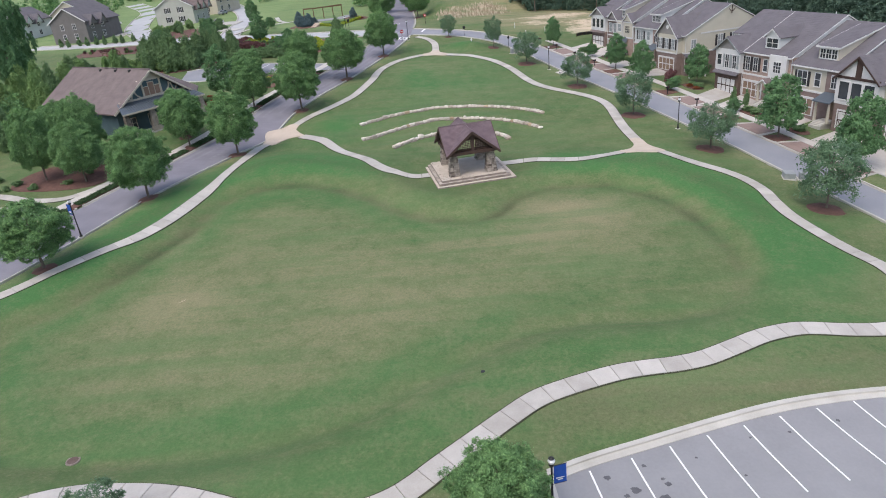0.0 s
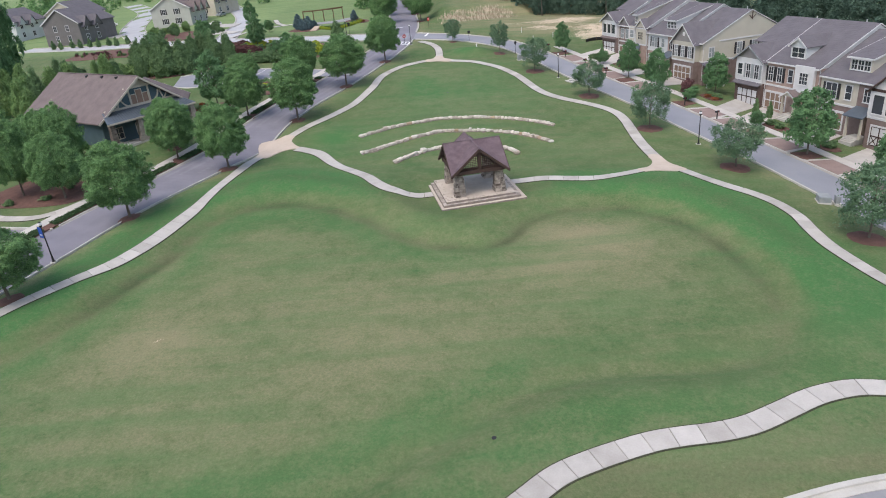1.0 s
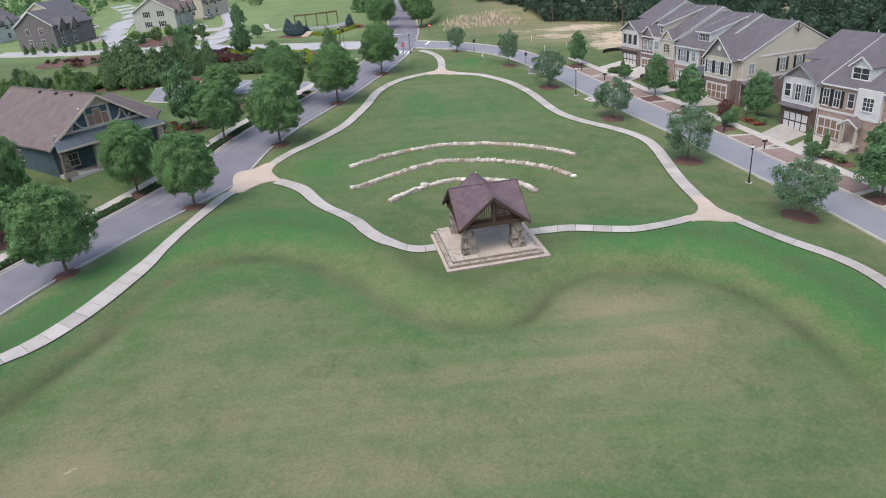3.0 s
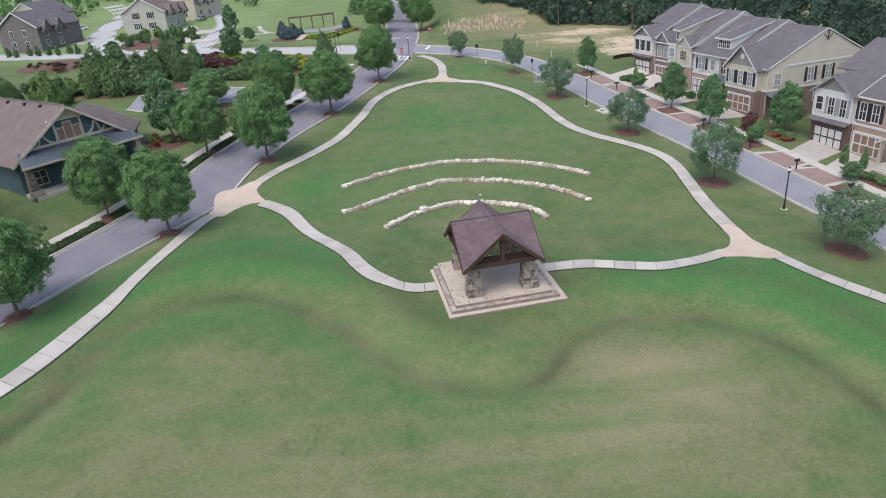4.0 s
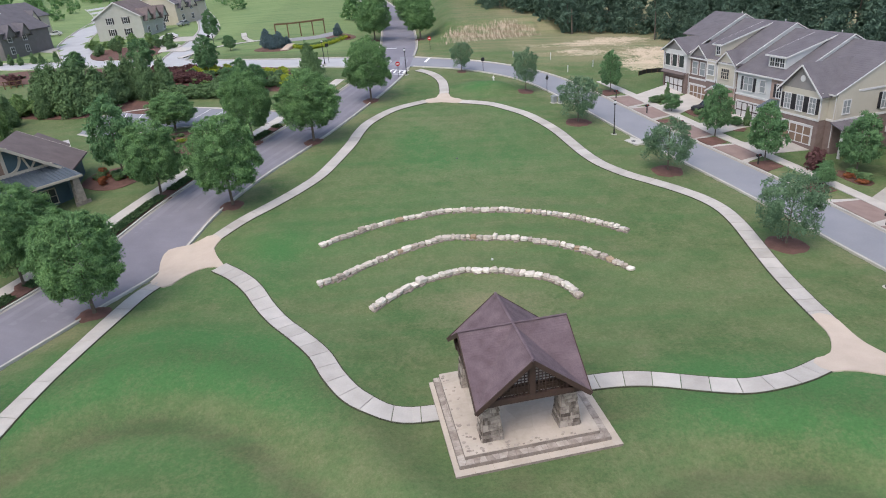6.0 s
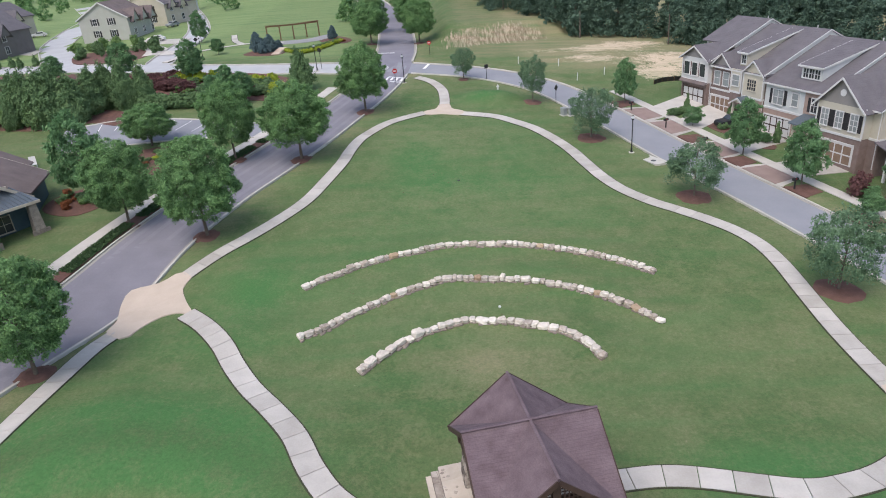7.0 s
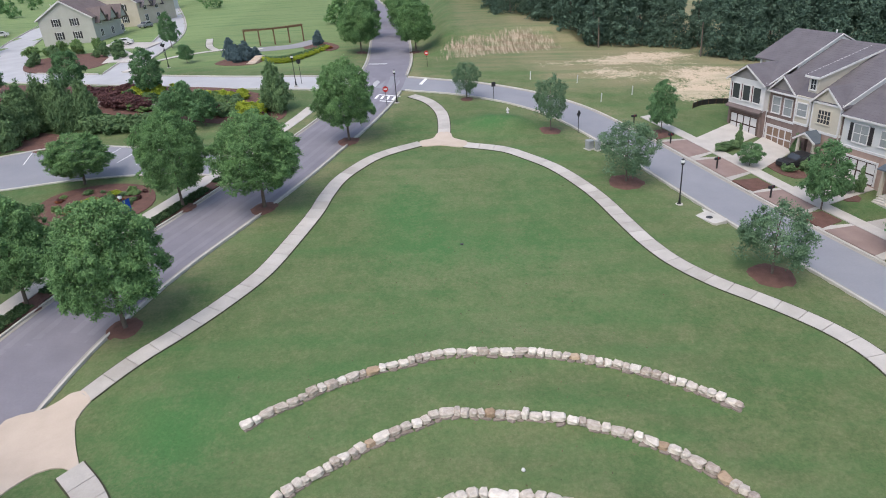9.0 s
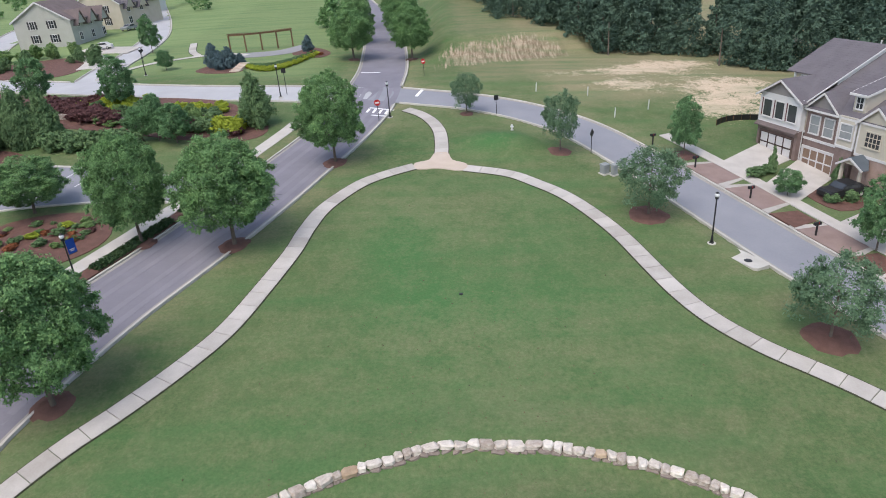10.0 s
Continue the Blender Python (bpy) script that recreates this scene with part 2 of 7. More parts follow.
# brighter leaf with sunlight mixed into its colour, for conifers and bright shrubs
M_LEAF_SUN = leaf_material("sunlit conifer and shrub leaf", (0.11, 0.20, 0.07), (0.31, 0.44, 0.18), 0.4)
M_LEAF_PINE = leaf_material("evergreen needles", (0.075, 0.140, 0.065), (0.200, 0.300, 0.131), 0.12)
M_LEAF_BLUE = leaf_material("blue spruce needles", (0.06, 0.10, 0.11), (0.14, 0.20, 0.215), 0.1)
M_LEAF_LIME = leaf_material("lime shrub leaf", (0.22, 0.29, 0.035), (0.46, 0.52, 0.07))
M_LEAF_BURG = leaf_material("burgundy shrub leaf", (0.10, 0.046, 0.046), (0.21, 0.11, 0.108))
# bluish and lifted: distance haze painted into the leaf colour
M_LEAF_WOOD = leaf_material("hazy woodland leaf", (0.041, 0.076, 0.056), (0.133, 0.207, 0.147), 0.15)
M_FLOWER = leaf_material("orange flower", (0.20, 0.065, 0.035), (0.34, 0.14, 0.06))


# ---- building helpers ----
class Build:
    """Collects points and faces of one mesh."""

    def __init__(self, m=None):
        self.v, self.f, self.m = [], [], m

    def face(self, *pts):
        i = len(self.v)
        self.v += [tuple(self.m @ Vector(p)) if self.m else tuple(p) for p in pts]
        self.f.append(tuple(range(i, i + len(pts))))
        return self

    def solid(self, bottom, top):
        n = len(bottom)
        i = len(self.v)
        for p in [*bottom, *top]:
            self.v.append(tuple(self.m @ Vector(p)) if self.m else tuple(p))
        self.f.append(tuple(i + k for k in reversed(range(n))))
        self.f.append(tuple(i + n + k for k in range(n)))
        self.f += [(i + k, i + (k + 1) % n, i + n + (k + 1) % n, i + n + k) for k in range(n)]
        return self

    def box(self, x0, x1, y0, y1, z0, z1, bevel=0.0):
        c = min(bevel, (x1 - x0) / 3, (y1 - y0) / 3)
        if c:
            ring = [(x0 + c, y0), (x1 - c, y0), (x1, y0 + c), (x1, y1 - c), (x1 - c, y1), (x0 + c, y1), (x0, y1 - c), (x0, y0 + c)]
        else:
            ring = [(x0, y0), (x1, y0), (x1, y1), (x0, y1)]
        return self.solid([(x, y, z0) for x, y in ring], [(x, y, z1) for x, y in ring])

    def tube(self, a, b, r0, r1, n=8):
        a, b = Vector(a), Vector(b)
        q = (b - a).to_track_quat("Z", "Y")
        ring = [Vector((math.cos(2 * math.pi * k / n), math.sin(2 * math.pi * k / n), 0)) for k in range(n)]
        return self.solid([a + q @ (p * r0) for p in ring], [b + q @ (p * r1) for p in ring])

    def beam(self, a, b, w, h):
        """A squared bar from a to b, w across and h high."""
        a, b = Vector(a), Vector(b)
        d = (b - a).normalized()
        s = d.cross(Vector((0, 0, 1)))
        s = Vector((1, 0, 0)) if s.length < 1e-4 else s.normalized()
        u = s.cross(d)
        ends = [[p + s * w * i + u * h * j for i, j in ((-0.5, -0.5), (0.5, -0.5), (0.5, 0.5), (-0.5, 0.5))] for p in (a, b)]
        return self.solid(*ends)

    def slab(self, pts, thick):
        """A sheet of any slope with thickness straight down."""
        return self.solid([(x, y, z - thick) for x, y, z in pts], pts)

    def mesh(self, name):
        me = bpy.data.meshes.new(name)
        me.from_pydata(self.v, [], self.f)
        me.update()
        return me


def thing(name, m, label, category, group="", kind=""):
    ob = new(name)
    ob.empty_display_size = 0.3
    ob.matrix_basis = m
    return tagged(ob, label, category, group, kind)


def part(name, b, mat, parent, label=""):
    me = b if isinstance(b, bpy.types.Mesh) else b.mesh(name)
    if not me.materials:
        me.materials.append(mat)
    ob = new(name, me)
    ob.parent = parent
    return tagged(ob, label)


def single(name, b, mat, label, category, kind="", m=None, group=""):
    me = b if isinstance(b, bpy.types.Mesh) else b.mesh(name)
    if not me.materials:
        me.materials.append(mat)
    ob = new(name, me)
    if m is not None:
        ob.matrix_basis = m
    return tagged(ob, label, category, group, kind)


def spline(points, step=1.0, closed=False):
    """Points every step along a smooth curve through the given ones."""
    p = np.array(points, float)
    n = len(p)
    out = []
    for i in range(n if closed else n - 1):
        if closed:
            a, b, c, d = (p[(i + k) % n] for k in (-1, 0, 1, 2))
        else:
            b, c = p[i], p[i + 1]
            a, d = (p[i - 1] if i else 2 * b - c), (p[i + 2] if i + 2 < n else 2 * c - b)
        for t in np.linspace(0, 1, max(3, int(np.linalg.norm(c - b) / 0.4)), endpoint=False):
            out.append(0.5 * (2 * b + (c - a) * t + (2 * a - 5 * b + 4 * c - d) * t * t + (3 * b - a - 3 * c + d) * t ** 3))
    out.append(p[0] if closed else p[-1])
    out = np.array(out)
    s = np.concatenate(([0], np.cumsum(np.linalg.norm(np.diff(out, axis=0), axis=1))))
    at = np.linspace(0, s[-1], max(2, int(round(s[-1] / step)) + 1))
    return np.stack([np.interp(at, s, out[:, k]) for k in (0, 1)], 1)


def offset(line, d):
    """The line moved d to its right."""
    t = np.gradient(line, axis=0)
    t /= np.linalg.norm(t, axis=1, keepdims=True)
    return line + d * np.stack([t[:, 1], -t[:, 0]], 1)


# ---- the lie of the land ----
ROAD_WEST = spline([(-72, -20), (-64, 12), (-58, 40), (-51, 62), (-47.4, 72), (-43.4, 83), (-39.2, 92), (-35.5, 100.5), (-32.4, 110), (-30, 119.5), (-27, 129), (-23.2, 138), (-19.4, 147.5), (-16.4, 156), (-13, 166), (-10.5, 176), (-9.4, 188), (-9.3, 203), (-11.6, 236), (-16, 262), (-24, 300)])
ROAD_EAST = spline([(-9.2, 181.9), (-2.6, 179.5), (4.5, 176.7), (11.3, 172.2), (17.0, 165.7), (21.1, 156.8), (24.7, 146.8), (28.6, 134.9), (34.6, 118.4), (39.2, 102.6), (42.8, 88.3), (45.6, 75.8), (47.7, 65.9), (49.7, 54.9), (51.5, 41.9), (53, 20), (54, -25)])
ROAD_CROSS = spline([(-10, 180.8), (-23, 183.8), (-34, 186), (-46, 189.6), (-60, 195), (-75, 201.2), (-95, 209), (-130, 222)])
ROAD_FAR = spline([(-58.5, 195), (-60.8, 211), (-62.3, 228), (-66, 247), (-74, 271), (-87, 304), (-102, 340)])
ROAD_LOOP = spline([(-82, 205), (-94, 225), (-105.5, 247), (-115, 276), (-126, 313), (-154, 364)])
ROAD_SIDE = spline([(-46.5, 77), (-56, 79.5), (-68, 82), (-95, 84)])
ROADS = [(ROAD_WEST, 4.0), (ROAD_EAST, 3.1), (ROAD_CROSS, 3.6), (ROAD_FAR, 2.9), (ROAD_SIDE, 4.0), (ROAD_LOOP, 4.0)]
RIM = spline([(-41.4, 52.8), (-38.3, 56.5), (-35.2, 62), (-32.9, 67.5), (-31.3, 71.5), (-30.2, 76.5), (-28.2, 81.2), (-24.5, 84), (-19.8, 84.7), (-17, 84), (-13.6, 82.1), (-9.7, 78.8), (-6.1, 74.6), (-3.4, 72.2), (-1, 70.9), (2, 70), (4.2, 70.7), (5.8, 72), (7.6, 75), (10.4, 77.2), (13.4, 78.3), (17.4, 78), (21, 76.6), (24, 74), (26, 71), (27.3, 65.8), (27.8, 60), (26.5, 54.5), (22, 49), (18, 47.7), (13.4, 47.6), (8.7, 47.4), (3.9, 45.8), (-0.75, 42.5), (-4.2, 40.2), (-8.7, 36.9), (-16, 35), (-25.4, 35), (-32, 36.5), (-38.5, 43)], 0.5, True)
LOT_EDGE = spline([(4.6, 31.1), (8, 32.4), (15.4, 34.6), (21.6, 36.1), (28.4, 36.9), (36, 37), (44, 36)])
STAGE = Vector((1.5, 93.1))
TIERS = [spline(p, 0.5) for p in (
    [(-7.6, 97.0), (-6.5, 98.5), (-5.1, 100.05), (-3.4, 101.5), (-2.0, 102.3), (0.2, 103.15), (2.0, 102.85), (3.8, 102.75), (5.5, 102.1), (7.3, 101.3), (8.6, 100.2), (9.4, 98.8), (9.9, 97.5)],
    [(-12.7, 101.3), (-11.0, 102.5), (-9.2, 104.2), (-7.3, 105.6), (-5.3, 106.95), (-3.2, 108.05), (-1.0, 109.0), (1.1, 108.75), (4.2, 108.45), (6.7, 107.95), (8.9, 107.05), (11.1, 105.85), (13.0, 104.3), (14.4, 102.7), (15.3, 101.4)],
    [(-13.5, 108.3), (-10.8, 110.2), (-8.4, 111.7), (-5.7, 112.9), (-3.5, 113.6), (-1.5, 114.3), (1.2, 114.35), (4.9, 114.1), (8.0, 113.35), (10.3, 112.6), (12.6, 111.5), (15.1, 109.9), (16.8, 108.5)])]
TIER_POLAR = [(np.arctan2(p[:, 0] - STAGE.x, p[:, 1] - STAGE.y), np.hypot(p[:, 0] - STAGE.x, p[:, 1] - STAGE.y)) for p in TIERS]
MOUNDS = ((-18.3, 110.5, 0.6, 2.4), (-17.1, 101.5, 0.6, 2.6), (-23, 91, 0.6, 3.6), (27, 81, 0.55, 3.0), (8.2, 160, 1.1, 2.4), (4.6, 161.5, 0.5, 2.0), (-26, 86, 0.35, 3), (21, 81.5, 0.4, 3))


def smooth(e0, e1, x):
    t = np.clip((x - e0) / (e1 - e0), 0, 1)
    return t * t * (3 - 2 * t)


def away(line, x, y):
    """Distance of each place from a line of points."""
    if x.size < 4000:
        d = (x.reshape(-1, 1) - line[:, 0]) ** 2 + (y.reshape(-1, 1) - line[:, 1]) ** 2
        return np.sqrt(d.min(1)).reshape(x.shape)
    out = np.full(x.shape, 1e9)
    for px, py in line:
        np.minimum(out, (x - px) ** 2 + (y - py) ** 2, out=out)
    return np.sqrt(out)


def inside(line, x, y):
    """Whether each place lies within a closed line."""
    (ax, ay), (bx, by) = line.T, np.roll(line, -1, 0).T
    hit = np.zeros(x.size, bool)
    px, py = x.ravel(), y.ravel()
    slope = (bx - ax) / np.where(by == ay, 1e-9, by - ay)
    for k in range(0, px.size, 4000):
        u, v = px[k : k + 4000, None], py[k : k + 4000, None]
        cross = ((ay > v) != (by > v)) & (u < slope * (v - ay) + ax)
        hit[k : k + 4000] = cross.sum(1) % 2 == 1
    return hit.reshape(x.shape)


def land(x, y):
    """Height of the natural ground."""
    x, y = np.asarray(x, float), np.asarray(y, float)
    X, Y = np.clip(x / 50, -2, 1.3), np.clip((y - 100) / 50, -2.5, 1.7)
    z = 2.387 - 1.717 * X + 3.144 * Y - 0.864 * X * X - 0.175 * X * Y + 0.693 * Y * Y + np.clip((y - 185) / 50, 0, 6) * 2.0
    z = z - 0.95 * np.exp(-((x + 1) / 20) ** 2 - ((y - 101) / 9.5) ** 2) - 1.0 * np.exp(-((x + 29) / 7) ** 2 - ((y - 108) / 7) ** 2) + 0.6 * np.exp(-((x - 32) / 8) ** 2 - ((y - 84) / 12) ** 2)
    near = np.where(inside(RIM, x, y), -1.0, 1.0) * away(RIM, x, y)
    z = z - 0.5 - 0.22 * np.exp(-((near + 0.3) / 1.1) ** 2) + 1.05 * smooth(-1, 4.0, near) - 0.55 * smooth(5, 16, near)
    for mx, my, h, s in MOUNDS:
        z = z + h * np.exp(-((x - mx) ** 2 + (y - my) ** 2) / (2 * s * s))
    r, turn = np.hypot(x - STAGE.x, y - STAGE.y), np.arctan2(x - STAGE.x, y - STAGE.y)
    for turns, radii in TIER_POLAR:
        R = np.interp(turn, turns, radii)
        ends = smooth(turns[0] - 0.12, turns[0] + 0.05, turn) * (1 - smooth(turns[-1] - 0.05, turns[-1] + 0.12, turn))
        z = z + 0.3 * smooth(R - 0.4, R + 0.5, r) * (1 - smooth(R + 0.8, R + 4.2, r)) * ends
    level = 1 - smooth(6.5, 10, np.hypot(x - 2.95, y - 83.7))
    z = z + (1.33 - z) * level
    foot = 192.5 + 0.48 * np.clip(x, -3, 24)
    rise = (y - foot) / np.maximum(211.0 + 0.05 * x - foot, 6.0)
    gully = np.sin(1.3 * x + 1.5 * np.sin(0.45 * y)) + 0.6 * np.sin(2.9 * x + 0.7 * y)
    z = z + (3.2 * smooth(0.2, 0.9, rise) + 0.16 * gully * np.exp(-((rise - 0.55) / 0.3) ** 2)) * smooth(-4, 3, x) * (1 - smooth(22, 34, x))
    return z


def z_at(x, y):
    return float(land(np.array([x]), np.array([y]))[0])


def graded(step0, a, b, far):
    """Grid lines: even from a to b, then wider and wider out to far."""
    mid = list(np.arange(a, b + step0 / 2, step0))
    lo, hi, s = [], [], step0
    while (mid[-1] + sum(hi)) < far:
        s *= 1.12
        hi.append(s)
    up = mid[-1] + np.cumsum(hi)
    dn = mid[0] - np.cumsum(hi)
    return np.concatenate((dn[::-1], mid, up))


def build_ground():
    gx, gy = graded(0.6, -62, 62, 2600), graded(0.6, 22, 212, 2600)
    X, Y = np.meshgrid(gx, gy)
    x, y = X.ravel(), Y.ravel()
    z = land(x, y)
    cut = np.zeros_like(z)
    for line, half in ROADS:
        cut = np.maximum(cut, 1 - smooth(half + 0.05, half + 0.85, away(line, x, y)))
    lot = np.concatenate((LOT_EDGE, [(44, 5), (5.2, 5)]))
    cut = np.maximum(cut, np.where(inside(lot, x, y), 1.0, 0.0))
    z = z - 0.28 * cut
    nx, ny = len(gx), len(gy)
    i = np.arange((ny - 1) * (nx - 1))
    r, c = i // (nx - 1), i % (nx - 1)
    k = r * nx + c
    quads = np.stack([k, k + 1, k + nx + 1, k + nx], 1)
    me = bpy.data.meshes.new("ground")
    me.vertices.add(len(x)), me.loops.add(quads.size), me.polygons.add(len(quads))
    me.vertices.foreach_set("co", np.stack([x, y, z], 1).ravel())
    me.loops.foreach_set("vertex_index", quads.ravel())
    me.polygons.foreach_set("loop_start", np.arange(0, quads.size, 4))
    me.polygons.foreach_set("loop_total", np.full(len(quads), 4))
    me.polygons.foreach_set("use_smooth", np.ones(len(quads), bool))

    def spots(*rows):
        w = np.zeros_like(x)
        for sx, sy, rx, ry, k in rows:
            w += k * np.exp(-((x - sx) / rx) ** 2 - ((y - sy) / ry) ** 2)
        return w

    rim = np.where(inside(RIM, x, y), -1.0, 1.0) * away(RIM, x, y)
    dry = spots((-26.3, 56, 5, 4, 0.5), (12.5, 71, 6, 4, 0.8), (9, 65.5, 4, 2.5, 0.5), (1, 65, 4, 3, 0.35), (-8, 60, 12, 6, 0.15), (-30.6, 69.6, 2, 4, 0.5), (18, 69, 6, 5, 0.3), (-20, 45, 12, 6, 0.12), (-5, 52, 9, 5, 0.2), (2, 97.5, 5, 3, 0.5), (-2, 146, 8, 7, 0.25), (15, 37.5, 14, 2.5, 0.5), (30, 39.5, 9, 2.5, 0.45), (3, 124, 10, 5, 0.2), (5, 117, 5, 1.5, 0.3))
    dry += 0.3 * np.exp(-((rim + 0.6) / 0.7) ** 2) * smooth(40, 70, y) + 0.26 * smooth(3, 10, -rim) * smooth(30, 45, y)
    dry += 1.0 * smooth(12, 20, x) * smooth(166, 176, y - 0.2 * x) * smooth(5.2, 8, away(ROAD_EAST, x, y)) + 0.5 * smooth(2, 6, x) * smooth(184, 190, y)
    for line, half in ROADS[:2]:
        dry += 0.35 * np.exp(-((away(line, x, y) - half - 1.2) / 1.6) ** 2)
    outside = smooth(1.2, 3.0, rim) * (1 - smooth(7, 12, rim)) * smooth(48, 60, y) * (1 - smooth(92, 100, y)) * smooth(7, 15, np.abs(x - 1))
    lush = spots((-24, 89, 6, 6, 0.6), (25, 82, 6, 4, 0.6), (-4, 138, 4, 12, 0.6), (5, 128, 9, 4, 0.35), (6.5, 160.5, 4.5, 3, 1.0), (-17.5, 106, 4, 8, 0.8), (2, 128, 15, 15, 0.34), (-9, 112, 7, 5, 0.3), (8, 140, 5, 9, 0.3), (-25, 103, 4, 5, 0.4)) + 0.5 * np.exp(-((rim + 3.2) / 1.8) ** 2) * (x < 5) + 1.0 * outside
    lush += 0.45 * smooth(0.5, 4, rim) * (1 - smooth(7, 11, rim)) * (y < 60)
    earth = spots((-26.3, 56, 1.5, 1.5, 0.35), (-29, 61, 2, 1, 0.2), (12, 69.5, 2, 1.5, 0.3), (31, 192, 9, 4, 1.15), (40, 197, 9, 4, 1.1), (27, 183, 7, 4, 1.0), (43, 181, 8, 8, 1.3), (37, 172, 6, 5, 1.1), (18, 190, 6, 2, 0.7), (4.5, 114.8, 1.5, 0.7, 0.3))
    soil = spots((3, 200, 5, 5, 1.0), (10, 203, 7, 5, 1.3), (17.5, 206, 5, 5, 1.3), (22, 205, 3, 3, 0.8), (0, 195, 2, 3, 0.6))
    # where the far lawn is painted lighter as if in sun
    pale = 0.75 * smooth(-14, -24, x) * smooth(190, 198, y + 0.3 * (x + 25)) + 0.5 * smooth(-52, -60, x) * smooth(184, 192, y + 0.3 * (x + 60))
    # worn grass by the lot; the rim bands also paint shade at the slope's toe
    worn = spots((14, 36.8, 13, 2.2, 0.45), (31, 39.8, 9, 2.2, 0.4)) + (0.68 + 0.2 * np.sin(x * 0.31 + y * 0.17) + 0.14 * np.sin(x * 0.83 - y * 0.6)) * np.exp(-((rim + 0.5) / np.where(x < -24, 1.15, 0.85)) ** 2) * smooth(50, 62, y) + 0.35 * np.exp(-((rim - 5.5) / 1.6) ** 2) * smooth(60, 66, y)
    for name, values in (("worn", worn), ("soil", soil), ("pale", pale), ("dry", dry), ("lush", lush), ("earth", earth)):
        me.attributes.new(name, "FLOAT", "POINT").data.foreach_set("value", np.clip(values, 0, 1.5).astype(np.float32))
    me.update()
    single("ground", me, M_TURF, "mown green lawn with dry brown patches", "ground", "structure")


build_ground()


def strip(name, line, a, b, lift, mat, label, category, thick=0.3, kind="structure"):
    """A band along a line from a to b on its right, lying lift above the land, with sides."""
    l, r = offset(line, a), offset(line, b)
    zl, zr = land(l[:, 0], l[:, 1]) + lift, land(r[:, 0], r[:, 1]) + lift
    n = len(line)
    v = [(*p, q) for p, q in zip(l, zl)] + [(*p, q) for p, q in zip(r, zr)]
    v += [(*p, q - thick) for p, q in zip(l, zl)] + [(*p, q - thick) for p, q in zip(r, zr)]
    f = []
    for i in range(n - 1):
        f += [(i, i + n, i + n + 1, i + 1), (i + 2 * n, i, i + 1, i + 1 + 2 * n), (i + n, i + 3 * n, i + 1 + 3 * n, i + 1 + n)]
    f += [(0, 2 * n, 3 * n, n), (n - 1, 2 * n - 1, 4 * n - 1, 3 * n - 1)]
    b_ = Build()
    b_.v, b_.f = v, f
    return single(name, b_, mat, label, category, kind)


def trim_line(line, others):
    """The stretches of a kerb line that lie on no other road."""
    keep = np.ones(len(line), bool)
    for other, half in others:
        keep &= away(other, line[:, 0], line[:, 1]) > half + 0.1
    runs, run = [], []
    for p, k in zip(line, keep):
        if k:
            run.append(p)
        elif run:
            runs.append(run)
            run = []
    if run:
        runs.append(run)
    return [np.array(r) for r in runs if len(r) > 3]


for k, (line, half) in enumerate(ROADS):
    strip("road", line, -half, half, -0.12 - 0.004 * k, M_STREET if k in (2, 3, 5) else M_ROAD_WEST if k in (0, 4) else M_ASPHALT, "worn pale street with sunlight put into its colour" if k in (2, 3, 5) else "worn blue-grey asphalt road", "road", 0.1)
    others = [o for j, o in enumerate(ROADS) if j != k]
    for side in (-1, 1):
        edge = offset(line, side * (half + 0.12))
        for run in trim_line(edge, others):
            strip("kerb", run, -0.1, 0.1, 0.03, M_KERB, "pale concrete kerb along the road", "kerb", 0.3)
            strip("gutter", offset(run, -side * 0.27), -0.16, 0.16, -0.105, M_GUTTER, "pale concrete gutter beside the kerb", "gutter", 0.1)


for d in (-2.7, -1.2, 1.1, 2.6):
    strip("wheel_track", ROAD_WEST[40:215], d - 0.3, d + 0.3, -0.112, M_TRACK, "paler wheel track worn into the road", "wheel track", 0.01)


def flat_on_land(name, outline, lift, mat, label, category, thick=0.15, kind="structure", step=1.5):
    """A flat-lying sheet over the land inside an outline, with an even edge."""
    line = np.array(outline, float)
    bm = bmesh.new()
    ring = [bm.verts.new((*p, 0)) for p in line]
    bm.faces.new(ring)
    x0, y0 = line.min(0)
    x1, y1 = line.max(0)
    for axis, lo, hi in ((0, x0, x1), (1, y0, y1)):
        for c in np.arange(lo + step, hi, step):
            co, no = ((c, 0, 0), (1, 0, 0)) if axis == 0 else ((0, c, 0), (0, 1, 0))
            bmesh.ops.bisect_plane(bm, geom=bm.verts[:] + bm.edges[:] + bm.faces[:], plane_co=co, plane_no=no)
    border = [e for e in bm.edges if e.is_boundary]
    down = bmesh.ops.extrude_edge_only(bm, edges=border)["geom"]
    low = {v for v in down if isinstance(v, bmesh.types.BMVert)}
    xs = np.array([v.co.x for v in bm.verts])
    ys = np.array([v.co.y for v in bm.verts])
    for v, z in zip(bm.verts, land(xs, ys)):
        v.co.z = z + lift - (thick if v in low else 0)
    bmesh.ops.recalc_face_normals(bm, faces=bm.faces)
    me = bpy.data.meshes.new(name)
    bm.to_mesh(me)
    bm.free()
    if sum(p.normal.z * p.area for p in me.polygons) < 0:
        me.flip_normals()
    return single(name, me, mat, label, category, kind)


# parking lot, its kerb and bay lines
flat_on_land("parking_lot", [*LOT_EDGE[::2], (44, 5), (5.2, 5)], -0.13, M_LOT, "pale grey asphalt parking lot with white bay lines", "parking lot", step=3.0)
strip("lot_kerb", LOT_EDGE, -0.18, 0.14, 0.09, M_KERB, "pale concrete kerb of the parking lot", "kerb", 0.32)
strip("lot_gutter", LOT_EDGE, 0.141, 0.62, -0.07, M_KERB, "pale concrete gutter of the parking lot", "gutter", 0.1)
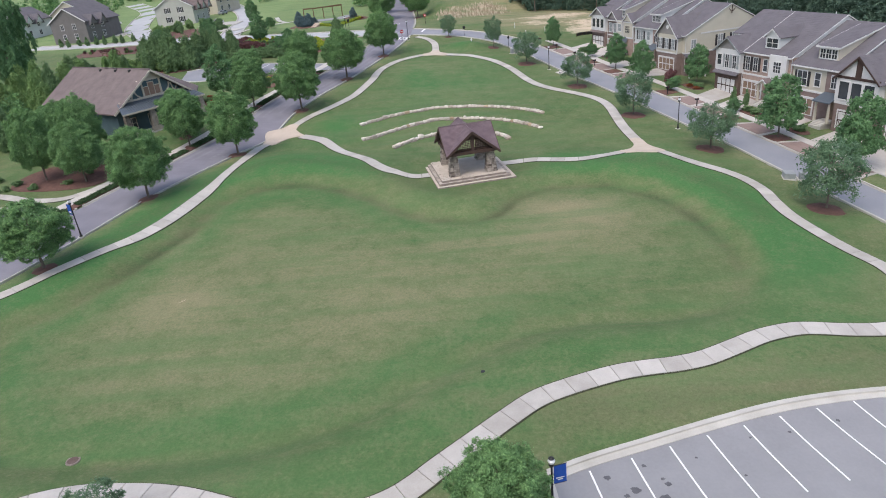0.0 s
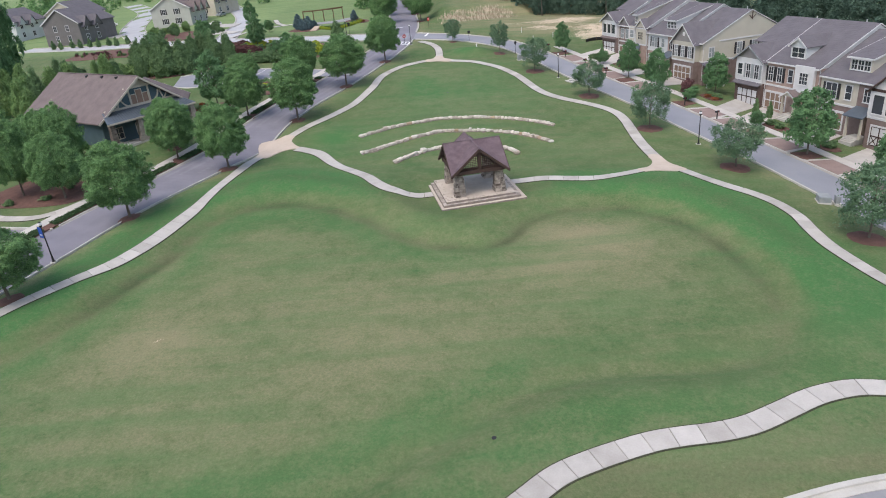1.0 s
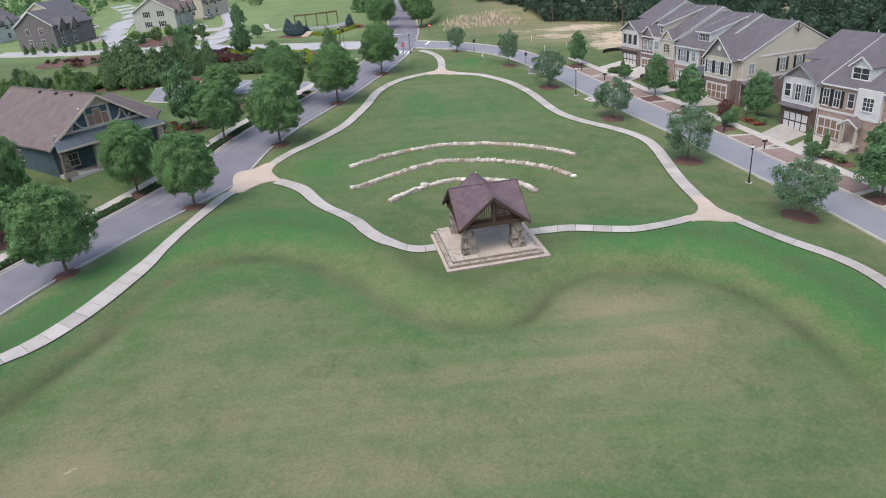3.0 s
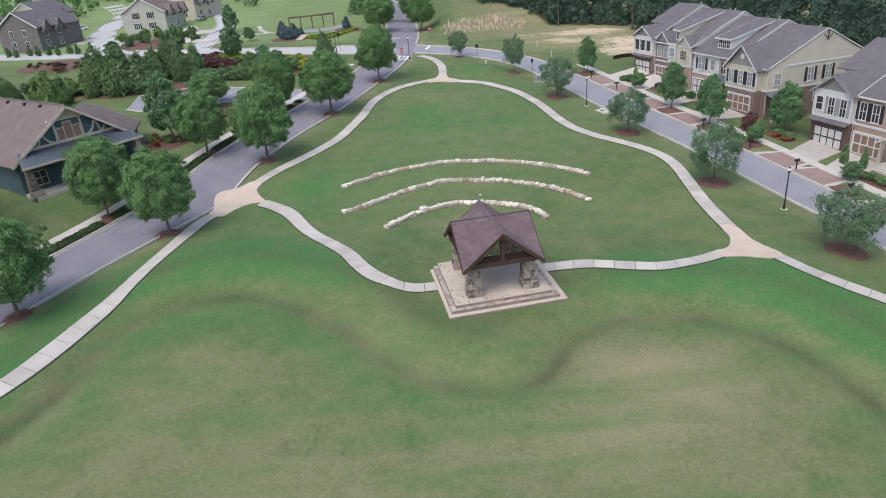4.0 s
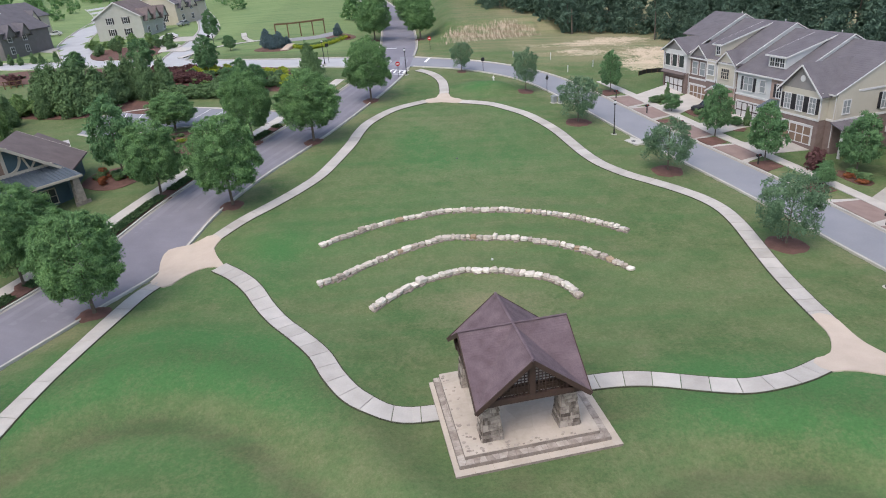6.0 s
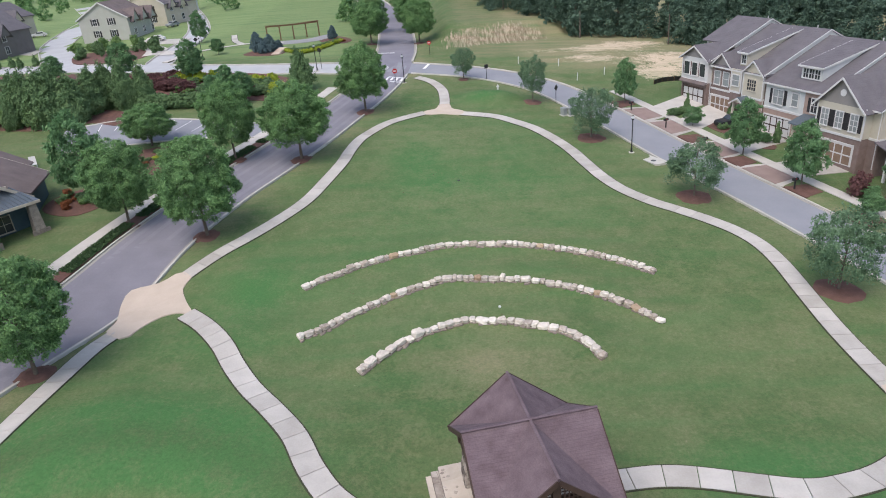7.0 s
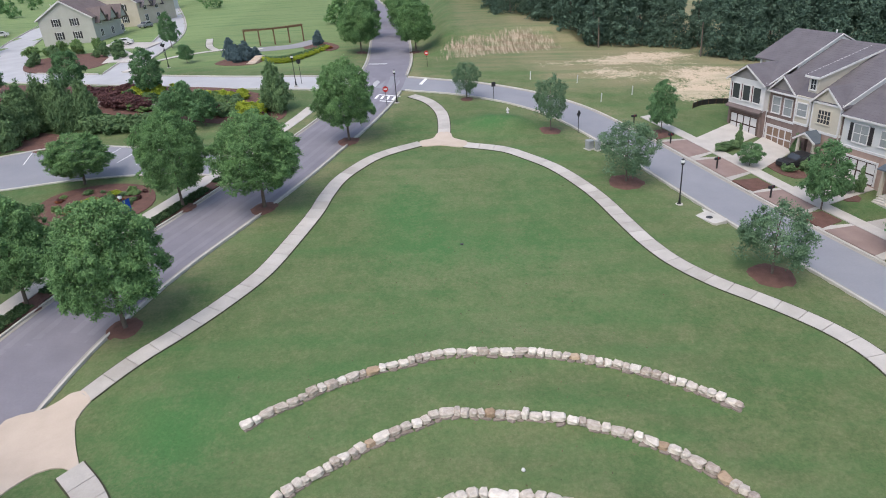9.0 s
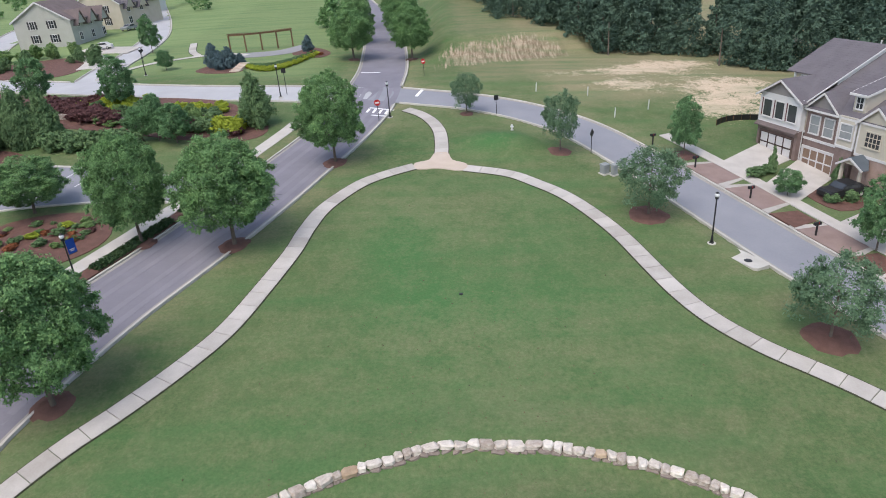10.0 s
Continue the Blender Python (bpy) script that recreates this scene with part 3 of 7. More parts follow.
strip("lot_kerb", spline([(4.6, 31.1), (4.75, 29), (4.9, 22), (5.2, 5)]), -0.14, 0.16, 0.09, M_KERB, "pale concrete kerb of the parking lot", "kerb", 0.32)
BAYS = ((7.1, 31.3, 0.13), (9.85, 32.15, 0.15), (12.45, 32.95, 0.17), (15.05, 33.7, 0.19), (17.65, 34.35, 0.22), (20.25, 35.0, 0.25), (22.95, 35.55, 0.28), (25.65, 36.05, 0.25), (28.4, 36.2, 0.22), (31.2, 36.2, 0.2))
for bx, by, lean in BAYS:
    strip("bay_line", spline([(bx, by - 0.1), (bx + lean * 2.75, by - 2.9), (bx + lean * 5.5, by - 5.6)]), -0.055, 0.055, -0.085, M_PAINT, "white painted parking bay line", "road marking", 0.01)
strip("road_marking", spline([(-9.6, 175.6), (-6.2, 174.2)]), -0.15, 0.15, -0.1, M_PAINT, "white crosswalk edge line", "road marking", 0.01)
strip("road_marking", spline([(-9.2, 172.6), (-7.0, 171.9)]), -0.15, 0.15, -0.1, M_PAINT, "white crosswalk edge line", "road marking", 0.01)
for k in range(4):
    strip("road_marking", spline([(-9.9 + k * 0.85, 173.3 - 0.33 * k + 0.4), (-9.6 + k * 0.85, 174.9 - 0.33 * k + 0.3)]), -0.18, 0.18, -0.1, M_PAINT, "white crosswalk bar", "road marking", 0.01)
strip("road_marking", spline([(-3.3, 179.8), (-2.3, 183.2)]), -0.25, 0.25, -0.1, M_PAINT, "white stop bar on the road", "road marking", 0.01)
strip("road_marking", spline([(-12.6, 195), (-9.4, 194.6)]), -0.22, 0.22, -0.1, M_PAINT, "white stop bar on the road", "road marking", 0.01)

# walks of concrete slabs
WALK_WEST = [(-62, 42), (-52, 51), (-44.5, 58.5), (-41.2, 63.1), (-38.2, 66.6), (-35.6, 69.6), (-34, 72.8), (-32.9, 76.4), (-31.9, 80), (-30.7, 84.3), (-29.8, 90.5), (-29.3, 97), (-28.8, 101.5), (-28.0, 104.2)]
WALK_NORTHWEST = [(-24.9, 112.2), (-22.5, 115.6), (-20.5, 118.2), (-18.2, 121.8), (-16.1, 126), (-14.7, 131), (-13.3, 137), (-12.7, 141.2), (-11.6, 145.5), (-9, 150.2), (-6.6, 152.6), (-3, 154.9)]
WALK_NORTH = [(-0.1, 157.8), (0, 161), (-0.2, 165.4), (-1.1, 169), (-2.5, 171.8), (-4.6, 174)]
WALK_NORTHEAST = [(2.4, 153.9), (6.9, 152.1), (9.55, 149.5), (11.9, 146.5), (13.8, 142.5), (15.3, 138.1), (16.4, 133), (17.3, 129.1), (18.6, 125.6), (20.7, 122.4), (22.9, 120.1), (24.9, 117.9), (26.7, 115.4), (27.8, 112.6), (28.1, 109), (27.8, 103.8), (27.5, 99), (27.4, 95), (27.4, 91.8)]
WALK_EAST = [(28.3, 85.4), (29.4, 81.9), (31.5, 79.4), (33.8, 77.3), (35.4, 74.8), (36.1, 71.5), (35.8, 68.2), (35.7, 64.5), (36.4, 60), (37.3, 56.6), (38.6, 53), (38.2, 49.4), (36.6, 46.2), (35.6, 44.9)]
WALK_SOUTH = [(35.3, 44.25), (32.6, 43.6), (29.6, 43.55), (27.1, 43.8), (25.4, 43.75), (22.9, 43.1), (20.25, 41.9), (17.7, 40.8), (15.5, 40.3), (13.4, 40.1), (11.3, 39.8), (9.2, 39.2), (7, 38.4), (4.9, 37.4), (2.8, 35.75), (1.1, 34.3), (-1.8, 31.8), (-3.1, 30.6), (-4.6, 29.5), (-6.8, 28.7), (-10.9, 28.5), (-17.4, 30.75), (-20.9, 31.55), (-24.9, 31.65), (-29.9, 29.65), (-35.9, 26.65)]
BRANCH_WEST = [(-22.9, 105.9), (-20.7, 103.7), (-18.2, 100.4), (-16.7, 98), (-14.8, 95.3), (-12.8, 92.9), (-10.8, 90.2), (-9.3, 87.3), (-7.6, 84.9), (-5.7, 83.7), (-3.8, 83.65), (-1.4, 83.8)]
BRANCH_EAST = [(6.9, 85.6), (9.9, 85.8), (12.6, 85.3), (15.3, 84.6), (17.9, 84), (20, 84.2), (22, 84.8), (24.4, 86.1)]


def slab_walk(name, points, width, label, panel=1.8):
    """A walk as a thing of the setting with one slab after the other, a joint between each."""
    line = spline(points, panel / 3)
    home = thing(name, pose(0, 0, 0), label, "walkway", "", "structure")
    l, r = offset(line, -width / 2), offset(line, width / 2)
    for i in range(0, len(line) - 1, 3):
        j = min(i + 3, len(line) - 1)
        k = list(range(i, j + 1))
        lp, rp = l[k].copy(), r[k].copy()
        for q in (lp, rp):
            d = q[-1] - q[-2]
            q[-1] -= d / np.linalg.norm(d) * 0.052
        ring = [*lp, *rp[::-1]]
        z = land(np.array([p[0] for p in ring]), np.array([p[1] for p in ring])) + 0.085
        top = [(*p, q) for p, q in zip(ring, z)]
        b = Build()
        n = len(k)
        b.v = [(x, y, q - 0.2) for x, y, q in top] + top
        m = 2 * n
        b.f = [tuple(reversed(range(m)))] + [(m + q, m + m - 1 - q, m + m - 2 - q, m + q + 1) for q in range(n - 1)]
        b.f += [(q, (q + 1) % m, m + (q + 1) % m, m + q) for q in range(m)]
        me = b.mesh("slab")
        bm = bmesh.new()
        bm.from_mesh(me)
        bmesh.ops.recalc_face_normals(bm, faces=bm.faces)
        bm.to_mesh(me)
        bm.free()
        part("slab", me, M_WALK, home)
    for side in (-1, 1):
        d = side * (width / 2 + 0.05)
        strip("cut_edge", line, d - 0.05, d + 0.05, 0.05, M_EDGE, "dark cut soil edge between lawn and walk", "lawn edge", 0.1)
    return home


for name, pts in (("walkway", WALK_WEST), ("walkway", WALK_NORTHWEST), ("walkway", WALK_NORTH), ("walkway", WALK_NORTHEAST), ("walkway", WALK_EAST), ("walkway", WALK_SOUTH), ("walkway", BRANCH_WEST), ("walkway", BRANCH_EAST)):
    slab_walk(name, pts, 1.55, "winding pale concrete walk round the lawn")
flat_on_land("junction_pad", spline([(-29.5, 110.7), (-29.6, 108.6), (-28.9, 106.0), (-28.9, 104.0), (-26.9, 102.9), (-26.2, 104.6), (-25.0, 106.0), (-23.6, 106.2), (-22.2, 105.6), (-23.6, 108), (-24.6, 110.2), (-24.3, 111.9), (-25.7, 112.8), (-27.2, 111.5)], 0.8, True)[:-1], 0.09, M_PAD, "tan textured concrete pad where walks meet", "pad")
flat_on_land("junction_pad", spline([(26.7, 92.6), (28.1, 92.2), (28.3, 88.6), (29.3, 85.0), (27.6, 83.9), (25.3, 84.9), (23.8, 84.9), (23.5, 86.5), (25.2, 87.3), (26.5, 89.8)], 0.8, True)[:-1], 0.09, M_PAD, "tan textured concrete pad where walks meet", "pad")
flat_on_land("junction_pad", spline([(-3.1, 155.6), (-1.5, 156.4), (-0.8, 158.4), (0.65, 158.3), (1.1, 156.2), (2.7, 154.9), (2.0, 153.2), (-0.5, 154), (-2.8, 153.9)], 0.6, True)[:-1], 0.09, M_PAD, "tan textured concrete pad where walks meet", "pad", step=1.0)

# ---- trees ----
def leaf_mesh(name, centres, outs, sizes, rng, mat, droop=0.0, length=1.7):
    """One small pointed blade at each centre, facing outs more or less."""
    n = len(centres)
    nrm = outs + rng.normal(0, 0.85, (n, 3))
    nrm /= np.linalg.norm(nrm, axis=1, keepdims=True)
    along = np.cross(nrm, rng.normal(0, 1, (n, 3)))
    along[:, 2] -= droop
    along /= np.linalg.norm(along, axis=1, keepdims=True)
    side = np.cross(nrm, along)
    s = sizes[:, None]
    a, b = along * s * length * 0.6, side * s * 0.62
    v = np.stack([centres - a * 0.8 - b, centres - a * 0.8 + b, centres + a * 1.1], 1).reshape(-1, 3)
    me = bpy.data.meshes.new(name)
    me.vertices.add(3 * n), me.loops.add(3 * n), me.polygons.add(n)
    me.vertices.foreach_set("co", v.ravel())
    me.loops.foreach_set("vertex_index", np.arange(3 * n))
    me.polygons.foreach_set("loop_start", np.arange(0, 3 * n, 3))
    me.polygons.foreach_set("loop_total", np.full(n, 3))
    me.materials.append(mat)
    me.update()
    return me


def crown_points(rng, width, low, high, profile, clumps, leaves, clump_size, shell=0.3):
    """Leaf places for a crown: boughs set along its outline, each with tufts of leaves, and loose leaves in the outer shell; profile(h) gives the half width (0..1) at a height 0..1."""
    cs, outs = [], []
    tall = high - low
    middle = np.array([0, 0, low + 0.38 * tall])
    lobes = rng.uniform(0, 2 * math.pi, 4)

    def lobe(turn, h):
        return 0.9 + 0.07 * np.sin(2 * turn + lobes[0] + 4 * h) + 0.09 * np.sin(5 * turn + lobes[1] - 6 * h) + 0.06 * np.sin(9 * turn + lobes[2] + 11 * h)

    steps = np.linspace(0, 1, 41)
    table = np.array([profile(h) for h in steps])
    loose = int(leaves * shell)
    h = rng.choice(steps, loose, p=table / table.sum()) + rng.uniform(-0.0125, 0.0125, loose)
    turn = rng.uniform(0, 2 * math.pi, loose)
    far = np.interp(h, steps, table) * lobe(turn, h) * (0.94 - 0.5 * rng.uniform(0, 1, loose) ** 1.6)
    c = np.stack([np.cos(turn) * far * width / 2, np.sin(turn) * far * width / 2, low + np.clip(h, 0, 1) * tall], 1)
    o = c - middle
    o /= np.linalg.norm(o, axis=1, keepdims=True) + 1e-6
    cs.append(c), outs.append(o + np.array([0, 0, 0.5]))
    per = max(4, (leaves - loose) // clumps)
    for _ in range(clumps):
        h = rng.choice(steps, p=table / table.sum())
        turn = rng.uniform(0, 2 * math.pi)
        far = np.interp(h, steps, table) * lobe(turn, h) * rng.uniform(0.74, 1.06)
        c = np.array([math.cos(turn) * far * width / 2, math.sin(turn) * far * width / 2, low + h * tall])
        mid = c - middle
        mid = mid / (np.linalg.norm(mid) + 1e-6)
        r = clump_size * width * rng.uniform(0.6, 1.35)
        tufts = rng.normal(0, 1, (9, 3)) + mid * 0.9 + np.array([0, 0, 0.5])
        tufts /= np.linalg.norm(tufts, axis=1, keepdims=True)
        d = tufts[rng.integers(0, 9, per)] + rng.normal(0, 0.27, (per, 3))
        cs.append(c + d * r * rng.uniform(0.7, 1.1, (per, 1)) * np.array([1, 1, 0.8]))
        outs.append(d * 0.5 + mid * 0.4 + np.array([0, 0, 0.6]))
    return np.concatenate(cs), np.concatenate(outs)


def trunk_build(rng, height, r, low, high, width, limbs=6):
    b = Build()
    pts = [(0, 0, -0.4), (0, 0, 0.15), (rng.normal(0, 0.04), rng.normal(0, 0.04), low), (rng.normal(0, 0.1), rng.normal(0, 0.1), low + 0.55 * (high - low)), (rng.normal(0, 0.1), rng.normal(0, 0.1), high * 0.9)]
    rad = [r * 1.5, r * 1.15, r * 0.8, r * 0.45, r * 0.12]
    for k in range(4):
        b.tube(pts[k], pts[k + 1], rad[k], rad[k + 1], 9)
    for k in range(limbs):
        turn = 2 * math.pi * (k + rng.uniform(-0.3, 0.3)) / limbs
        z0 = low + (high - low) * rng.uniform(0.0, 0.4)
        out = width * rng.uniform(0.28, 0.4)
        mid = (math.cos(turn) * out * 0.5, math.sin(turn) * out * 0.5, z0 + out * 0.45)
        b.tube((0, 0, z0), mid, r * 0.42, r * 0.26, 6)
        b.tube(mid, (math.cos(turn) * out, math.sin(turn) * out, z0 + out * 0.75), r * 0.26, r * 0.07, 6)
    return b


ROUND = lambda h: max(0.04, 1 - (max(0.0, h - 0.36) / 0.66) ** 2.1) ** 0.55 if h > 0.36 else max(0.1, 1 - ((0.36 - h) / 0.47) ** 2) ** 0.5
PLUME = lambda h: max(0.05, min(1.0, 0.55 + 1.6 * h) * (1.0 - max(0.0, h - 0.25) ** 1.3 * 1.35))
WIDE = lambda h: math.sqrt(max(0.03, 1 - (1.9 * h - 0.85) ** 2))
CONE = lambda h: max(0.05, (1.0 - h) ** 0.9)
PEAR = lambda h: max(0.06, math.sin(math.pi * min(1, h * 0.72 + 0.28) ** 1.15)) if h < 0.98 else 0.06


def make_tree(name, seed, height, width, low, profile, clumps, leaves, leaf, clump_size, mat, label, category, r=0.17, droop=0.12):
    rng = np.random.default_rng(seed)
    home = thing(name, pose(0, 0, -200), label, category)
    part("trunk", trunk_build(rng, height, r, low, height, width), M_BARK, home)
    c, o = crown_points(rng, width * (1 - 1.2 * clump_size), low + 0.1, height - clump_size * width * 0.7, profile, clumps, leaves, clump_size)
    part("crown", leaf_mesh("crown", c, o, leaf * rng.uniform(0.65, 1.3, len(c)), rng, mat, droop), mat, home)
    return home


OAKS = [make_tree("street_tree", 11 + k, 10.0, 9.0, 2.5, ROUND, 260, 68000, 0.096, 0.058, M_LEAF_OAK, "large round dark green oak in red mulch by the road", "tree") for k in range(3)]
ELMS = [make_tree("lawn_tree", 31 + k, 6.5, 6.8, 1.6, WIDE, 44, 11500, 0.10, 0.11, M_LEAF_SOFT, "young grey-green elm in a ring of red mulch", "tree", 0.1) for k in range(2)]
MAPLES = [make_tree("young_maple", 51 + k, 6.0, 4.6, 1.3, ROUND, 60, 12000, 0.115, 0.10, M_LEAF_MAPLE, "young upright bright green maple", "tree", 0.08) for k in range(2)]
PINES = [make_tree("evergreen", 71 + k, 7.0, 4.6, 0.3, CONE, 90, 9000, 0.17, 0.09, M_LEAF_PINE, "dense dark evergreen with a pointed top", "conifer", 0.12, 0.1) for k in range(2)]
used = set()


def plant(kind, x, y, height, width, nominal, turn, label=""):
    """A tree of a kind at a place, scaled to its height and width."""
    h0, w0 = nominal
    m = pose(x, y, z_at(x, y), 0, 0, turn) @ Matrix.Diagonal((width / w0, width / w0, height / h0, 1))
    if kind.name not in used:
        used.add(kind.name)
        kind.matrix_basis = m
        ob = kind
    else:
        ob = copy_thing(kind, m)
    if label:
        ob["label"] = label
    return ob


def mulch_ring(x, y, r, seed=0):
    rng = np.random.default_rng(seed + int(abs(x * 7 + y * 3)))
    ring = [(x + math.cos(a) * r * rng.uniform(0.88, 1.1), y + math.sin(a) * r * rng.uniform(0.88, 1.1)) for a in np.linspace(0, 2 * math.pi, 18, endpoint=False)]
    b = Build()
    z = land(np.array([p[0] for p in ring]), np.array([p[1] for p in ring])) + 0.03
    top = z_at(x, y) + 0.14
    inner = [(x + (p[0] - x) * 0.6, y + (p[1] - y) * 0.6) for p in ring]
    zi = land(np.array([p[0] for p in inner]), np.array([p[1] for p in inner])) + 0.11
    for k in range(18):
        j = (k + 1) % 18
        b.face((*ring[k], z[k] - 0.1), (*ring[j], z[j] - 0.1), (*inner[j], zi[j]), (*inner[k], zi[k]))
        b.face((*inner[k], zi[k]), (*inner[j], zi[j]), (x, y, top))
    single("mulch_ring", b, M_MULCH, "low ring of red-brown mulch round a trunk", "mulch", "structure")


# large oaks on both sides of the west road: x, y, height, width
for k, (x, y, h, w) in enumerate([(-31.3, 98.3, 9.6, 8.4), (-24.9, 119.1, 10.2, 9.2), (-18.7, 138.8, 10.0, 9.9), (-12, 156.8, 10.4, 9.9), (-38.9, 82.3, 9.2, 9.6), (-43, 63.9, 7.6, 8.6)]):
    plant(OAKS[k % 3], x, y, 1.0 * h, 0.92 * w, (10.0, 9.0), 67 * k)
    mulch_ring(x, y, 1.5)
for k, (x, y, h, w) in enumerate([(-40.4, 103.8, 8.8, 7.6), (-34.4, 122.9, 9.2, 7.9), (-27.4, 140, 10.6, 9.2), (-51.5, 91.5, 8.8, 8.8), (-42.8, 109, 8.2, 7.4), (-54.5, 99.5, 11.2, 9.0), (-58.6, 94, 10.5, 8.0), (-14.8, 205.5, 8.6, 9.0), (-4.4, 204, 9.6, 9.8), (-16, 222, 8.6, 8.8), (-6.3, 221, 9, 9.4), (-17.5, 240, 8.6, 8.4), (-8.5, 240, 8.6, 8.4)]):
    plant(OAKS[(k + 1) % 3], x, y, 1.0 * h, 0.92 * w, (10.0, 9.0), 41 * k + 20, "round dark green oak beside the pavement")
    mulch_ring(x, y, 1.3)
plant(MAPLES[0], -41.5, 129.5, 10.4, 6.2, (6.0, 4.6), 10, "tall upright green maple by the clubhouse")
plant(OAKS[2], -41.1, 147.5, 5.8, 7.6, (10.0, 9.0), 80, "low broad dark green tree beside the drive")
# smaller elms round the east side of the lawn
for k, (x, y, h, w) in enumerate([(30.6, 104.5, 7.3, 6.7), (25.6, 123.2, 6.4, 6.5), (18.8, 142, 5.9, 6.8), (35.8, 86.2, 6.4, 7.4), (40.6, 66.4, 7.0, 7.8), (-20.5, 27.6, 4.2, 4.5)]):
    plant(ELMS[k % 2], x, y, h, w, (6.5, 6.8), 53 * k)
    mulch_ring(x, y, 2.25 if k < 5 else 1.0)
for k, (x, y, h, w) in enumerate([(13.4, 157.8, 7.3, 4.9), (3.5, 171.6, 4.8, 4.6)]):
    plant(ELMS[(k + 1) % 2], x, y, h, w, (6.5, 6.8), 30 + 90 * k, "slender young elm in a ring of red mulch")
    mulch_ring(x, y, 1.6 - 0.5 * k)
plant(OAKS[1], 1.3, 26.4, 6.3, 5.8, (10.0, 9.0), 25, "leafy young green tree beside the walk")
# young maples along the terrace
for k, (x, y, h, w) in enumerate([(27.0, 156.4, 3.7, 2.7), (33.4, 145.5, 2.8, 2.7), (35.7, 134.8, 3.9, 3.1), (40.2, 138.6, 3.0, 2.8), (38.2, 125.6, 4.1, 3.3), (41.2, 117.8, 5.0, 4.2), (47.0, 121.5, 4.0, 3.6), (46.4, 104.0, 4.9, 4.4), (47.4, 91.2, 5.0, 4.9), (43.2, 121.2, 3.6, 3.2), (50.6, 78, 5.4, 4.4), (-59.8, 184.6, 15.0, 8.6), (-45.5, 180.2, 4.2, 3.7), (-47.9, 204.4, 7.6, 5.2), (-57.6, 223.5, 4.2, 3.2), (-75, 188, 11.0, 7.6)]):
    plant(MAPLES[k % 2], x, y, h, w, (6.0, 4.6), 77 * k, "young upright bright green maple")


# ---- pavilion ----
def build_pavilion():
    cx, cy, turn = 2.95, 83.7, 10.0
    g = z_at(cx, cy)
    home = thing("pavilion", pose(cx, cy, g, 0, 0, turn), "open stone and timber pavilion with plum shingle cross-gable roof", "pavilion")
    rng = random.Random(4)
    # platform and two steps on the south and west sides
    levels = ((-5.05, 5.05, -5.15, 4.1, 0.17), (-4.72, 4.5, -4.65, 4.13, 0.42), (-4.28, 3.95, -4.2, 4.16, 0.68))
    names = ("lower_step", "upper_step", "platform")
    for (x0, x1, y0, y1, z), nm in zip(levels, names):
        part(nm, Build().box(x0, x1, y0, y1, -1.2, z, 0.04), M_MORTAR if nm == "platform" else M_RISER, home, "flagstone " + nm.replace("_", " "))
        nx, ny = {"platform": (7, 7), "upper_step": (22, 20), "lower_step": (9, 8)}[nm]
        wob = {"platform": 0.34, "upper_step": 0.13, "lower_step": 0.05}[nm]
        grid = {}
        for i in range(nx + 1):
            for j in range(ny + 1):
                dx = rng.uniform(-wob, wob) * (0 < i < nx)
                dy = rng.uniform(-wob, wob) * (0 < j < ny)
                grid[i, j] = (x0 + (x1 - x0) * i / nx + dx, y0 + (y1 - y0) * j / ny + dy)
        for i in range(nx):
            for j in range(ny):
                ring = min(i, j, nx - 1 - i)
                if ring > {"platform": 9, "upper_step": 1, "lower_step": 0}[nm]:
                    continue
                pts = [grid[i, j], grid[i + 1, j], grid[i + 1, j + 1], grid[i, j + 1]]
                mx, my = sum(p[0] for p in pts) / 4, sum(p[1] for p in pts) / 4
                gap = 0.992 if nm != "upper_step" else 0.94
                pts = [(mx + (px - mx) * gap, my + (py - my) * gap) for px, py in pts]
                h = rng.uniform(0.006, 0.009) if nm != "upper_step" else rng.uniform(0.006, 0.03)
                part("flagstone", Build().solid([(x, y, z - 0.03) for x, y in pts], [(x, y, z + h) for x, y in pts]), M_RUBBLE_PALE if nm == "upper_step" else M_FLOOR, home)
    # a rough band of small stones along the platform's south and west edges
    x0, x1, y0, y1, z = levels[2]
    for k in range(64):
        along = rng.random()
        px, py = (x0 + (x1 - x0) * along, y0 + 0.08 + 0.5 * rng.random() ** 1.5) if k % 2 else (x0 + 0.08 + 0.8 * rng.random() ** 1.5, y0 + (y1 - y0) * along)
        r = rng.uniform(0.06, 0.15)
        n = rng.randint(4, 6)
        ring = [(px + math.cos(2 * math.pi * q / n + along * 9) * r * rng.uniform(0.7, 1.3), py + math.sin(2 * math.pi * q / n + along * 9) * r * rng.uniform(0.6, 1.1)) for q in range(n)]
        ring = [(max(x0 + 0.01, qx), max(y0 + 0.01, qy)) for qx, qy in ring]
        part("flagstone", Build().solid([(qx, qy, z - 0.02) for qx, qy in ring], [(qx, qy, z + 0.012 + 0.0003 * k) for qx, qy in ring]), M_RUBBLE_PALE, home)
    # upright step faces get the darker stone, their shade painted in
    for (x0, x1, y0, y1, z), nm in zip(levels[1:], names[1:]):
        part("riser", Build().box(x0 - 0.012, x1 + 0.004, y0 - 0.012, y0 + 0.2, -0.6, z - 0.035), M_RISER, home, "rough stone riser with shade in its colour")
        part("riser", Build().box(x0 - 0.012, x0 + 0.2, y0 + 0.21, y1 - 0.01, -0.6, z - 0.035), M_RISER, home, "rough stone riser with shade in its colour")
